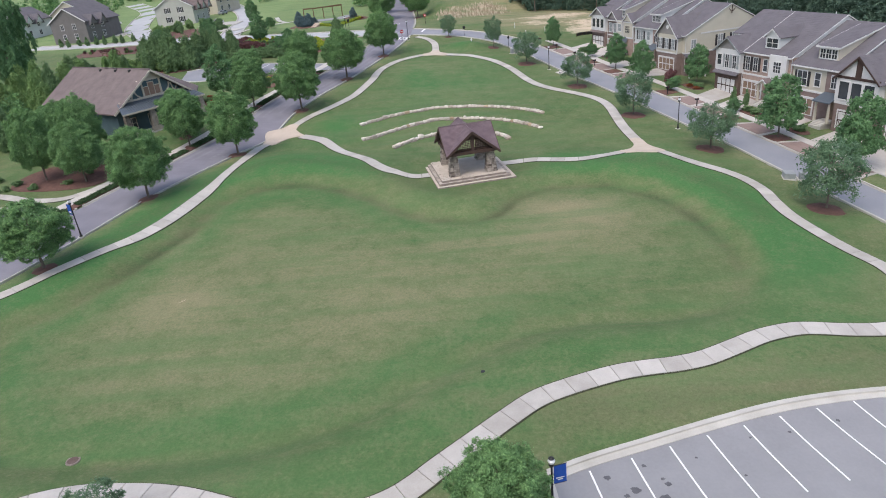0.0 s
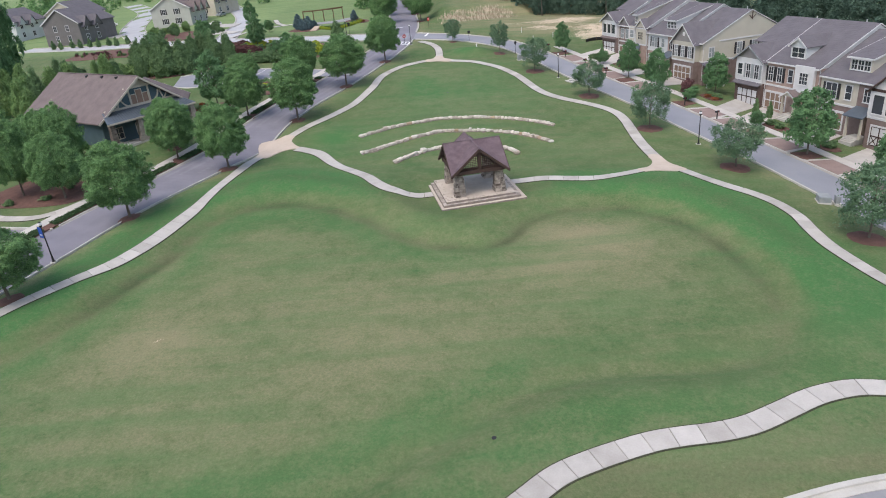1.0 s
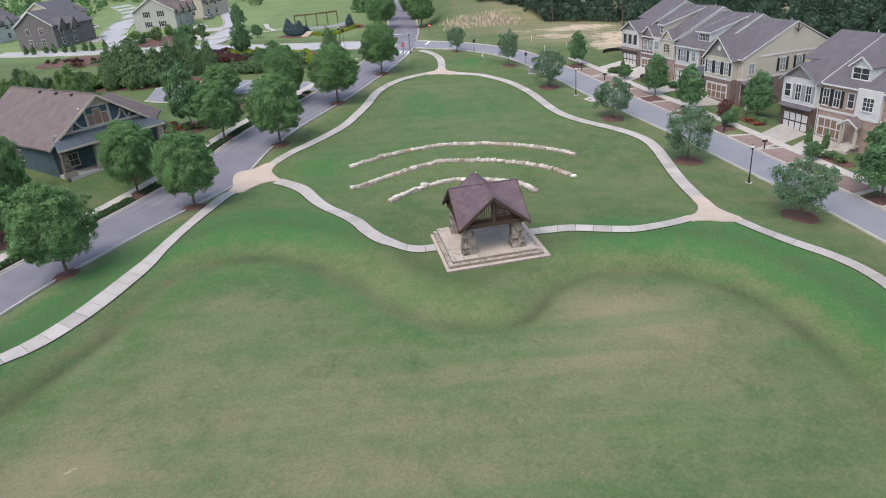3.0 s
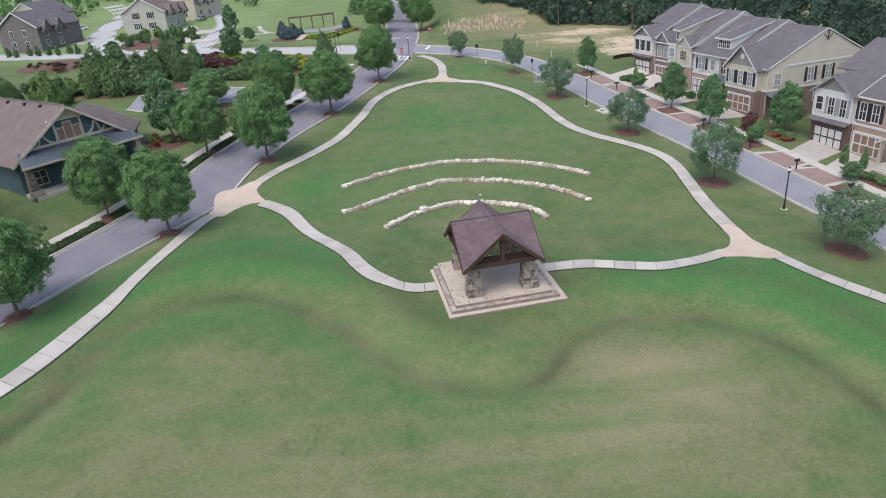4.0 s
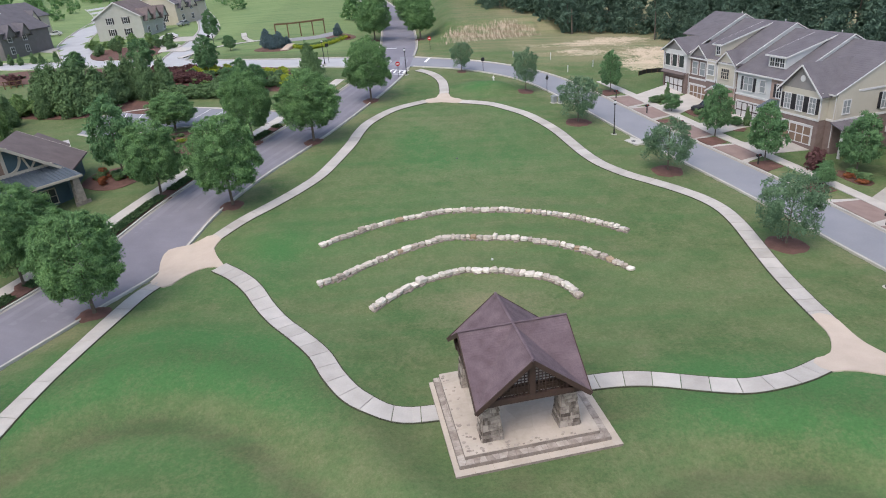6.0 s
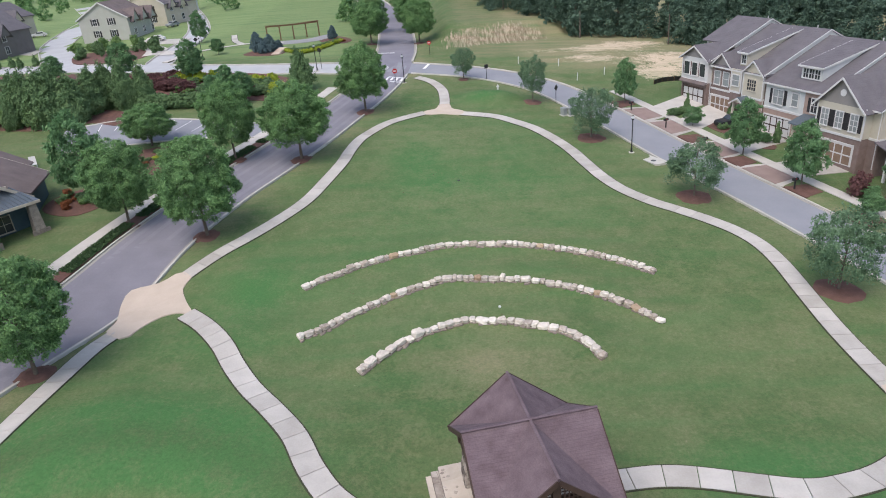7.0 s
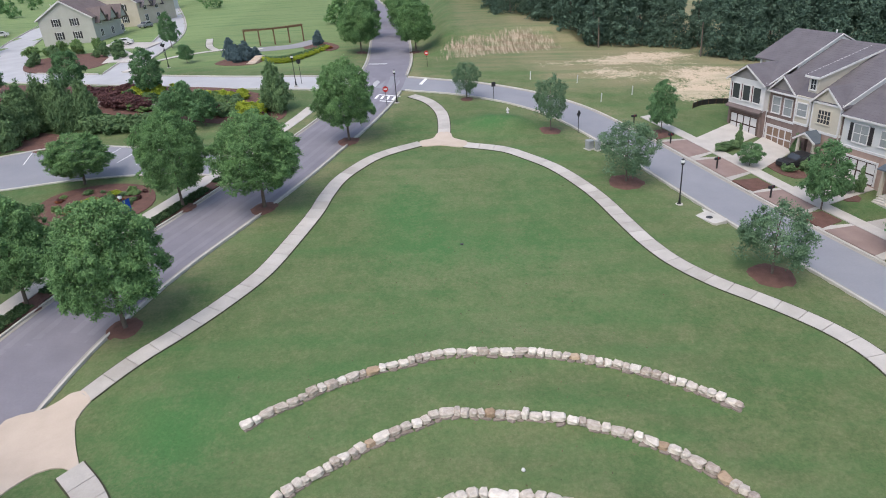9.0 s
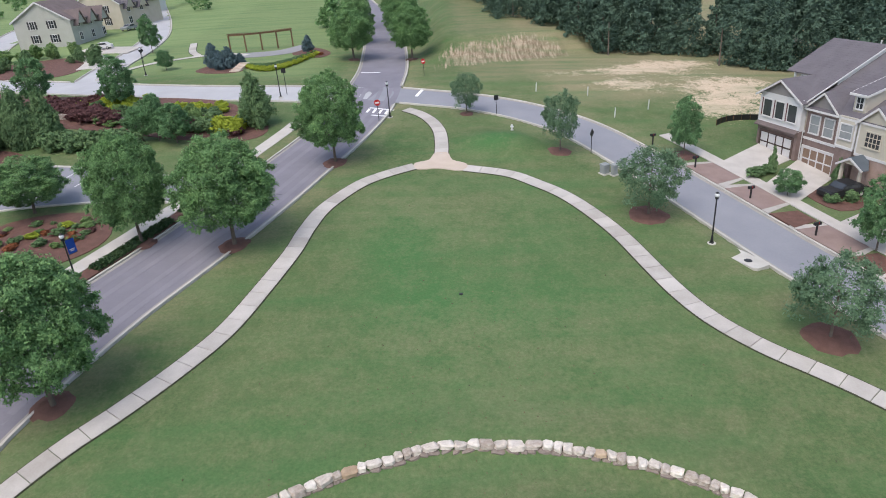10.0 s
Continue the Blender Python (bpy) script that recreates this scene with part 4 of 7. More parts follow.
    # four battered piers of fieldstone
    for sx in (-1, 1):
        for sy in (-1, 1):
            px, py = sx * 2.4, sy * 2.75
            b = Build()
            w0, w1, h = 0.66, 0.42, 2.65
            b.solid([(px + i * w0, py + j * w0, 0.6) for i, j in ((-1, -1), (1, -1), (1, 1), (-1, 1))], [(px + i * w1, py + j * w1, 0.68 + h) for i, j in ((-1, -1), (1, -1), (1, 1), (-1, 1))])
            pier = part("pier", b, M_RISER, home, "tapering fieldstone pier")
            for face in range(4):
                for row in range(11):
                    z0 = 0.7 + h * row / 11
                    z1 = 0.7 + h * (row + 1) / 11 - 0.02
                    w = w0 + (w1 - w0) * (row + 0.5) / 11
                    cuts = [-1, *sorted(rng.uniform(-0.85, 0.85) for _ in range(3)), 1]
                    for c0, c1 in zip(cuts, cuts[1:]):
                        if c1 - c0 < 0.09:
                            continue
                        a0, a1 = c0 * w + 0.01, c1 * w - 0.01
                        d = w + rng.uniform(0.0, 0.05)
                        zz = rng.uniform(-0.05, 0.05)
                        box = Build(pose(px, py, 0, 0, 0, 90 * face)).solid([(a0, -w + 0.1, z0), (a1, -w + 0.1, z0), (a1, -d - 0.03, z0 + 0.02), (a0, -d - 0.03, z0 + 0.02)][::-1], [(a0, -w + 0.1, z1 + zz), (a1, -w + 0.1, z1 - zz), (a1 - 0.03, -d, z1 - zz), (a0 + 0.03, -d, z1 + zz)][::-1])
                        part("stone", box, M_RUBBLE, pier)
            part("post", Build().box(px - 0.16, px + 0.16, py - 0.16, py + 0.16, 3.3, 3.75, 0.02), M_TIMBER, home, "dark timber post on the pier")
    # ring beams
    for sx in (-1, 1):
        part("beam", Build().box(sx * 2.4 - 0.16, sx * 2.4 + 0.16, -3.8, 3.8, 3.45, 3.85), M_TIMBER, home)
        part("beam", Build().box(-3.2, 3.2, sx * 2.75 - 0.16, sx * 2.75 + 0.16, 3.46, 3.86), M_TIMBER, home)
    # cross-gable roof: four gables that meet in four valleys
    E, P = 3.52, 6.38
    for k in range(4):
        m = pose(0, 0, 0, 0, 0, 90 * k)
        L, H = ((4.07, 3.43), (3.43, 4.07))[k % 2]
        for side in (-1, 1):
            # a triangle from the crossing to the gable's ridge end and eave corner, in courses of shingles
            b = Build()
            rows = 30
            ups = []
            for i in range(rows):
                ups += [(i / rows, 0.0), ((i + 1) / rows, 0.014)]
            for f, up in ups:
                z = P + (E - P) * f + up
                b.v += [tuple(m @ Vector((side * H * f, -L * f, z))), tuple(m @ Vector((side * H * f, -L, z)))]
            low = len(b.v)
            b.v += [tuple(m @ Vector((0, 0, P - 0.1))), tuple(m @ Vector((0, -L, P - 0.1))), tuple(m @ Vector((side * H, -L, E - 0.1)))]
            for i in range(len(ups) - 1):
                q = (2 * i, 2 * i + 2, 2 * i + 3, 2 * i + 1)
                b.f.append(q if side < 0 else q[::-1])
            b.f.append((low, low + 1, low + 2) if side < 0 else (low, low + 2, low + 1))
            b.f.append(tuple([low + 2, low + 1] + [2 * i + 1 for i in range(len(ups))]))
            part("roof_slope", b, M_ROOF_RED, home, "plum brown shingle slope")
            part("rake_board", Build(m).beam((0, -L - 0.02, P - 0.14), (side * (H + 0.02), -L - 0.02, E - 0.14), 0.06, 0.28), M_TIMBER, home)
        part("ridge_cap", Build(m).beam((0, 0.12, P + 0.05 + 0.003 * k), (0, -L - 0.03, P + 0.05), 0.15, 0.045), M_ROOF_RED, home)
        # lattice gable
        part("tie_beam", Build(m).box(-H + 0.45, H - 0.45, -L + 0.3, -L + 0.55, 3.45, 3.85), M_TIMBER, home)
        part("king_post", Build(m).box(-0.17, 0.17, -L + 0.28, -L + 0.56, 3.85, P - 0.35), M_TIMBER, home)
        lat = Build(m)
        for i in range(-14, 15):
            x = i * 0.21
            top = P - 0.42 - abs(x) * (P - E) / H
            if top > 3.9 and abs(x) > 0.2:
                lat.box(x - 0.028, x + 0.028, -L + 0.38, -L + 0.42, 3.85, top)
        for j in range(12):
            z = 4.0 + j * 0.2
            half = (P - 0.42 - z) * H / (P - E)
            if half > 0.25:
                lat.box(-half, half, -L + 0.422, -L + 0.45, z - 0.028, z + 0.028)
        part("lattice", lat, M_TIMBER, home, "open timber lattice in the gable")


build_pavilion()


# ---- tiers of fieldstone seat walls ----
def rock_mesh(seed, mat):
    """A quarried block: a bevelled box knocked out of true, its top face sunk or tilted a little."""
    rng = random.Random(seed)
    bm = bmesh.new()
    bmesh.ops.create_cube(bm, size=1.0)
    bmesh.ops.bevel(bm, geom=bm.edges[:], offset=0.19, segments=1, affect="EDGES")
    lean, skew = rng.uniform(-0.12, 0.12), rng.uniform(-0.16, 0.16)
    for v in bm.verts:
        v.co += Vector((rng.uniform(-0.09, 0.09), rng.uniform(-0.1, 0.1), rng.uniform(-0.07, 0.07)))
        v.co.x += skew * v.co.y
        v.co.y *= 1 + 0.25 * math.sin(seed) * v.co.x
        if v.co.z > 0:
            v.co.z += lean * v.co.x
        v.co.z += 0.5
    me = bpy.data.meshes.new("stone")
    bm.to_mesh(me)
    bm.free()
    me.materials.append(mat)
    return me


ROCKS = [rock_mesh(k, M_STONE) for k in range(14)]
OCHRE_ROCKS = [rock_mesh(60 + k, M_OCHRE) for k in range(4)]
# lower course in the darkened stone, as a shadow line under the capstones
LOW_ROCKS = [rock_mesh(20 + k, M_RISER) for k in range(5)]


def seat_wall(line, size, seed):
    """Two courses of blocks laid along a line: small ones below, darkened to paint the base's shadow line, pale
    capstones of uneven length on top.
    """
    rng = random.Random(seed)
    wall = thing("seat_wall", pose(0, 0, 0), "curved low wall of pale stacked fieldstone in the grass", "stone wall", "amphitheatre walls")
    # dark strip drawn as the wall's contact shadow on the grass
    strip("wall_foot_shade", line, -0.1, 0.27, 0.0, M_EDGE, "dark strip painted as shadow at the foot of a stone wall", "soil", 0.1)
    s = np.concatenate(([0], np.cumsum(np.linalg.norm(np.diff(line, axis=0), axis=1))))
    for course in (0, 1):
        a = 0.0
        while a < s[-1]:
            w = rng.choice((rng.uniform(0.5, 0.66), rng.uniform(0.6, 0.82), rng.uniform(0.8, 1.15))) * size if course else rng.uniform(0.4, 0.9)
            at = min(a + w / 2, s[-1])
            x, y = np.interp(at, s, line[:, 0]), np.interp(at, s, line[:, 1])
            x1, y1 = np.interp(at + 0.4, s, line[:, 0]), np.interp(at + 0.4, s, line[:, 1])
            x0, y0 = np.interp(at - 0.4, s, line[:, 0]), np.interp(at - 0.4, s, line[:, 1])
            turn = math.atan2(y1 - y0, x1 - x0)
            out = rng.uniform(-0.07, 0.07) - (0.0 if course else 0.14)
            x, y = x - math.sin(turn) * out, y + math.cos(turn) * out
            z = z_at(x + math.sin(turn) * 0.5, y - math.cos(turn) * 0.5)
            h = rng.uniform(0.32, 0.42) * (1.35 if rng.random() < 0.05 else 1)
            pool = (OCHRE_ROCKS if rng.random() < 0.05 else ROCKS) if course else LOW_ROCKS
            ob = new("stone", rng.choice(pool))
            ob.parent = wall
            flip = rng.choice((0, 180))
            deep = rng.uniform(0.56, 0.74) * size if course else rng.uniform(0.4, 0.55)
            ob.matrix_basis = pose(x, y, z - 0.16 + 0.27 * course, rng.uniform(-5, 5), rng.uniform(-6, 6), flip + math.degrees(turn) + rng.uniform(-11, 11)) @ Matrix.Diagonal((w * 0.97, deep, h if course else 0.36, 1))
            a += w
    return wall


for k, (line, size) in enumerate(zip(TIERS, (0.98, 0.88, 0.85))):
    seat_wall(line, size, 31 + k)


# ---- houses ----
def lattice(xs, zs, y0, y1, open_, m=None):
    """One connected board in the plane of a wall, from y0 back to y1, over the grid xs by zs, with the cells of open_ left out."""
    out = Build()
    nx, nz = len(xs), len(zs)
    out.v = [tuple(m @ Vector((x, y, z))) if m else (x, y, z) for y in (y0, y1) for z in zs for x in xs]
    n = nx * nz
    full = {(i, j) for i in range(nx - 1) for j in range(nz - 1)} - set(open_)
    for i, j in full:
        a = j * nx + i
        q = (a, a + 1, a + nx + 1, a + nx)
        out.f += [q, tuple(k + n for k in reversed(q))]
        for (di, dj), (p, r) in zip(((0, -1), (1, 0), (0, 1), (-1, 0)), zip(q, q[1:] + q[:1])):
            if (i + di, j + dj) not in full:
                out.f.append((r, p, p + n, r + n))
    return out


def bars(lo, hi, count, edge, thin):
    """Grid lines of a frame with count openings between its two edges."""
    lines = [lo - edge]
    for k in range(count):
        a, b = lo + (hi - lo) * k / count, lo + (hi - lo) * (k + 1) / count
        lines += [a + (thin / 2 if k else 0), b - (thin / 2 if k < count - 1 else 0)]
    return lines + [hi + edge]


def window(parent, x, z, w, h, y=0.0, trim=M_WHITE, panes=2, rows=2, shutters=None, m=None, glass=M_GLASS):
    """A framed window in a wall that faces -y, its middle at x and its sill at z."""
    holes = [(2 * i + 1, 2 * j + 1) for i in range(panes) for j in range(rows)]
    win = part("window", lattice(bars(x - w / 2, x + w / 2, panes, 0.1, 0.05), bars(z, z + h, rows, 0.12, 0.05), y - 0.09, y + 0.02, holes, m), trim, parent)
    part("pane", Build(m).box(x - w / 2 + 0.002, x + w / 2 - 0.002, y - 0.04, y + 0.01, z + 0.002, z + h - 0.002), glass, win)
    part("sill", Build(m).box(x - w / 2 - 0.14, x + w / 2 + 0.14, y - 0.14, y - 0.092, z - 0.13, z - 0.06), trim, win)
    if shutters:
        for s in (-1, 1):
            c = x + s * (w / 2 + 0.34)
            shut = part("shutter", Build(m).box(c - 0.21, c + 0.21, y - 0.07, y + 0.02, z - 0.03, z + h + 0.03), shutters, parent)
            part("shutter_panel", Build(m).box(c - 0.15, c + 0.15, y - 0.09, y - 0.072, z + 0.08, z + h * 0.47), shutters, shut)
            part("shutter_panel", Build(m).box(c - 0.15, c + 0.15, y - 0.09, y - 0.072, z + h * 0.53, z + h - 0.08), shutters, shut)
    return win


def garage(parent, x, w, mat, style, m=None, y=0.0, h=2.25):
    fr = lattice([x - w / 2 - 0.18, x - w / 2, x + w / 2, x + w / 2 + 0.18], [0, h, h + 0.2], y - 0.09, y + 0.02, [(1, 0)], m)
    frame_ = part("garage_frame", fr, M_WHITE if style != "dark" else M_BRICK_DARK, parent)
    part("garage_door", Build(m).box(x - w / 2 + 0.002, x + w / 2 - 0.002, y - 0.02, y + 0.03, 0, h - 0.002), mat, frame_)
    holes = [(2 * i + 1, 2 * j + 1) for i in range(4) for j in range(2)]
    part("batten_grid", lattice(bars(x - w / 2 + 0.08, x + w / 2 - 0.08, 4, 0.075, 0.14), bars(0.1, h - 0.1, 2, 0.095, 0.14), y - 0.055, y - 0.021, holes, m), M_WHITE if mat is M_DOOR_WOOD else M_TIMBER, frame_)
    if style == "cross":
        for k in range(4):
            c0, c1 = x - w / 2 + w * k / 4 + 0.08, x - w / 2 + w * (k + 1) / 4 - 0.08
            part("cross_batten", Build(m).beam((c0, y - 0.06, 0.1), (c1, y - 0.06, h * 0.5), 0.03, 0.1).beam((c0, y - 0.064, h * 0.5), (c1, y - 0.064, 0.1), 0.03, 0.1), M_TIMBER, frame_)


def shingles(pts, rows, thick=0.12):
    """A four-cornered roof slope (two eave corners, two ridge corners) whose courses step down like lapped shingles, all one sheet."""
    a, b_, c, d = (Vector(p) for p in pts)
    ups = []
    for i in range(rows):
        ups += [(i / rows, 0.009), ((i + 1) / rows, 0.0)]
    cols = max(2, int((b_ - a).length / 4) + 1)
    out = Build()
    for f, up in ups:
        l, r = a.lerp(d, f), b_.lerp(c, f)
        for k in range(cols):
            p = l.lerp(r, k / (cols - 1))
            out.v.append((p.x, p.y, p.z + up))
    n = len(ups)
    low = len(out.v)
    for f, up in (ups[0], ups[-1]):
        l, r = a.lerp(d, f), b_.lerp(c, f)
        for p in (l, r):
            out.v.append((p.x, p.y, p.z - thick))
    for i in range(n - 1):
        for k in range(cols - 1):
            out.f.append((i * cols + k, i * cols + k + 1, (i + 1) * cols + k + 1, (i + 1) * cols + k))
    out.f += [(low, low + 2, low + 3, low + 1), tuple([low, low + 1] + list(range(cols - 1, -1, -1))), tuple([low + 3, low + 2] + list(range((n - 1) * cols, n * cols)))]
    out.f += [tuple([low + 2, low] + [i * cols for i in range(n)]), tuple([low + 1, low + 3] + [i * cols + cols - 1 for i in range(n - 1, -1, -1)])]
    return out


def gable_front(home, x0, x1, y, z, rise, depth, wall, over=0.35, roof=M_ROOF_GREY, vent=False, trim=M_WHITE, rows=9, back=0.25):
    """A front gable over x0..x1 whose face is at y and whose roof runs back by depth."""
    xm = (x0 + x1) / 2
    part("gable_wall", Build().solid([(x0, y, z), (x1, y, z), (xm, y, z + rise)], [(x0, y + 0.2, z), (x1, y + 0.2, z), (xm, y + 0.2, z + rise)]), wall, home)
    k = rise / ((x1 - x0) / 2)
    zl = z - over * k
    for s, xe in ((-1, x0 - over), (1, x1 + over)):
        corners = [(xe, y - over, zl), (xe, y + depth * back, zl), (xm, y + depth, z + rise + 0.06), (xm, y - over, z + rise + 0.06)]
        if s > 0:
            corners = [corners[1], corners[0], corners[3], corners[2]]
        part("gable_roof", shingles(corners, rows), roof, home)
        part("rake_board", Build().beam((xm, y - over - 0.02, z + rise - 0.12), (xe, y - over - 0.02, zl - 0.12), 0.06, 0.19), trim, home)
    if vent:
        b = Build().tube((xm, y - 0.06, z + rise * 0.42), (xm, y + 0.02, z + rise * 0.42), 0.38, 0.38, 16)
        part("round_vent", b, M_WHITE, home)


ROW_A, ROW_B = Vector((37.4, 159.8)), Vector((49.8, 119.6))
ALONG, INWARD = Vector((0.283, -0.959)), Vector((0.959, 0.283))
DEEP, EAVE, TOP, MID = 18.0, 6.5, 11.0, 9.3
SLOPE = (TOP - EAVE + 0.1) / (MID + 0.45)


def roof_at(y):
    """Height of the front roof slope at a depth."""
    return EAVE - 0.1 + SLOPE * (y + 0.45)


def base_of(origin, s):
    """Floor height along a terrace: it follows the slope in gentler steps."""
    if origin is ROW_B and s < 12:
        s = 8.0
    a, b = origin + ALONG * 17, origin + ALONG * s
    za, zb = z_at(a.x, a.y), z_at(b.x, b.y)
    return za + 0.7 * (zb - za) + (0.5 if origin is ROW_B else 0.1)


def townhouse(origin, s0, W, label, upper, lower, first=False, side_right=None):
    """The common body of one house of a terrace: walls, main roof, trims."""
    p = origin + ALONG * s0
    mid = p + ALONG * W / 2
    m = Matrix(((ALONG.x, INWARD.x, 0, p.x), (ALONG.y, INWARD.y, 0, p.y), (0, 0, 1.14 if origin is ROW_B else 1.03, base_of(origin, s0 + W / 2)), (0, 0, 0, 1)))
    home = thing("townhouse", m, label, "house", "terraces")
    part("lower_wall", Build().box(0, W, 0, DEEP, -2.0, 3.2), lower, home)
    part("upper_wall", Build().box(0.01, W - 0.01, 0.03, DEEP - 0.03, 3.2, EAVE), upper, home)
    part("belt_course", Build().box(-0.02, W + 0.02, -0.07, 0.05, 3.1, 3.34), M_WHITE, home)
    x0, x1 = -0.1, W + 0.1
    if first:
        x0 = -1.0
        part("roof_front", shingles([(x0, 3.3, roof_at(3.3)), (x1, 3.3, roof_at(3.3)), (x1, MID, TOP), (x0, MID, TOP)], 17), M_ROOF_GREY, home)
        part("roof_lower", shingles([(3.0, -0.45, EAVE - 0.1), (x1, -0.45, EAVE - 0.1), (x1, 3.3, roof_at(3.3)), (3.0, 3.3, roof_at(3.3))], 9), M_ROOF_GREY, home)
        part("upper_storey", Build().box(0, 3.2, 3.6, DEEP - 3.6, EAVE, roof_at(3.3) - 0.15), upper, home)
    else:
        part("roof_front", shingles([(x0, -0.45, EAVE - 0.1), (x1, -0.45, EAVE - 0.1), (x1, MID, TOP), (x0, MID, TOP)], 26), M_ROOF_GREY, home)
    part("roof_back", shingles([(x1, DEEP + 0.45, EAVE - 0.1), (x0, DEEP + 0.45, EAVE - 0.1), (x0, MID, TOP), (x1, MID, TOP)], 26), M_ROOF_GREY, home)
    for x in (0.0, W - 0.2):
        part("side_gable", Build().solid([(x, 0.05 if not first else 3.4, EAVE - 0.1), (x, DEEP - 0.05, EAVE - 0.1), (x, MID, TOP - 0.15), (x, 0.06 if not first else 3.4, roof_at(0.0 if not first else 3.4) - 0.2)], [(x + 0.2, 0.05 if not first else 3.4, EAVE - 0.1), (x + 0.2, DEEP - 0.05, EAVE - 0.1), (x + 0.2, MID, TOP - 0.15), (x + 0.2, 0.06 if not first else 3.4, roof_at(0.0 if not first else 3.4) - 0.2)]), side_right or M_GREYSIDE, home)
    part("rake_trim", Build().beam((x1 + 0.05, -0.5, EAVE - 0.16), (x1 + 0.05, MID, TOP - 0.06), 0.1, 0.12), M_WHITE, home)
    part("rake_trim", Build().beam((x1 + 0.05, DEEP + 0.5, EAVE - 0.16), (x1 + 0.05, MID, TOP - 0.06), 0.1, 0.12), M_WHITE, home)
    part("fascia", Build().box(0, W, -0.48, -0.40, EAVE - 0.32, EAVE - 0.12), M_WHITE, home)
    part("downpipe", Build().tube((W - 0.12, -0.1, 0.0), (W - 0.12, -0.1, EAVE - 0.3), 0.05, 0.05, 6), M_WHITE, home)
    part("vent_pipe", Build().tube((W * 0.7, MID + 1, TOP - 1), (W * 0.7, MID + 1, TOP + 0.15), 0.08, 0.08, 7), M_GREYSIDE, home)
    return home


def dormer(home, x0, x1, y, z, h, wall, gabled=False, lights=3):
    """A dormer standing on the front slope at depth y; a shed one runs back until it meets the main roof."""
    if gabled:
        back = (z + h - EAVE) / SLOPE + 0.3
        part("dormer_wall", Build().box(x0, x1, y, back, roof_at(y) - 0.3, z + h), wall, home)
        rise = (x1 - x0) * 0.33
        depth = (z + h + rise - EAVE) / SLOPE + 0.2 - y
        gable_front(home, x0, x1, y - 0.05, z + h, rise, depth, wall, 0.3, M_ROOF_GREY, rows=6, back=0.7)
    else:
        yb = MID - 0.5
        zb = roof_at(yb)
        prof = [(y, roof_at(y) - 0.3), (y, z + h - 0.05), (yb, zb - 0.08)]
        part("dormer_wall", Build().solid([(x0, a, c) for a, c in prof], [(x1, a, c) for a, c in prof]), wall, home)
        part("dormer_roof", shingles([(x0 - 0.3, y - 0.4, z + h - 0.02), (x1 + 0.3, y - 0.4, z + h - 0.02), (x1 + 0.3, yb, zb + 0.04), (x0 - 0.3, yb, zb + 0.04)], 18), M_ROOF_GREY, home)
        part("dormer_trim", Build().box(x0 - 0.3, x1 + 0.3, y - 0.46, y - 0.38, z + h - 0.22, z + h), M_WHITE, home)
        for x in (x0 - 0.3, x1 + 0.3):
            part("dormer_rake", Build().beam((x, y - 0.4, z + h - 0.12), (x, yb, zb - 0.06), 0.08, 0.2), M_WHITE, home)
    w = (x1 - x0 - 0.5) / lights
    for k in range(lights):
        window(home, x0 + 0.25 + w * (k + 0.5), z + 0.3, w - 0.16, h - 0.7, y, panes=2, rows=2)


def porch(home, x0, x1, out, z, roof, gabled=False):
    """A small roof on posts over the front door, with steps."""
    xm = (x0 + x1) / 2
    for s in (x0 + 0.15, x1 - 0.15):
        part("porch_post", Build().solid([(s - 0.16, -out + 0.02, 0), (s + 0.16, -out + 0.02, 0), (s + 0.16, -out + 0.34, 0), (s - 0.16, -out + 0.34, 0)], [(s - 0.11, -out + 0.07, z), (s + 0.11, -out + 0.07, z), (s + 0.11, -out + 0.29, z), (s - 0.11, -out + 0.29, z)]), M_CREAM, home, "pale tapered post")
    if gabled:
        gable_front(home, x0 - 0.1, x1 + 0.1, -out + 0.05, z, 0.75, out + 0.3, M_CREAM, 0.25, roof, rows=4)
    else:
        part("porch_roof", shingles([(x0 - 0.3, -out - 0.3, z), (x1 + 0.3, -out - 0.3, z), (x1 + 0.1, 0.05, z + 0.85), (x0 - 0.1, 0.05, z + 0.85)], 6), roof, home, "blue-grey metal porch roof")
    part("front_door", Build().box(xm - 0.5, xm + 0.5, -0.06, 0.02, 0.15, 2.3), M_DOOR_WOOD, home)
    for k in range(4):
        part("porch_step", Build().box(x0 + 0.3, x1 - 0.3, -out - 0.9 + k * 0.28, 0.0, -0.8, -0.25 + 0.13 * k), M_KERB, home)


def bay(home, x0, x1, out, wall, lower, zsill=3.2, top=None):
    top = top or EAVE
    part("bay_base", Build().box(x0 + 0.02, x1 - 0.02, -out + 0.04, 0.1, -2.0, zsill), lower, home)
    part("bay_wall", Build().box(x0, x1, -out, 0.1, zsill, top), wall, home)
    part("bay_trim", Build().box(x0 - 0.05, x1 + 0.05, -out - 0.05, -out + 0.06, zsill - 0.1, zsill + 0.16), M_WHITE, home)
    for x in (x0, x1):
        part("corner_board", Build().box(x - 0.09, x + 0.09, -out - 0.03, -out + 0.09, zsill + 0.16, top), M_WHITE, home)


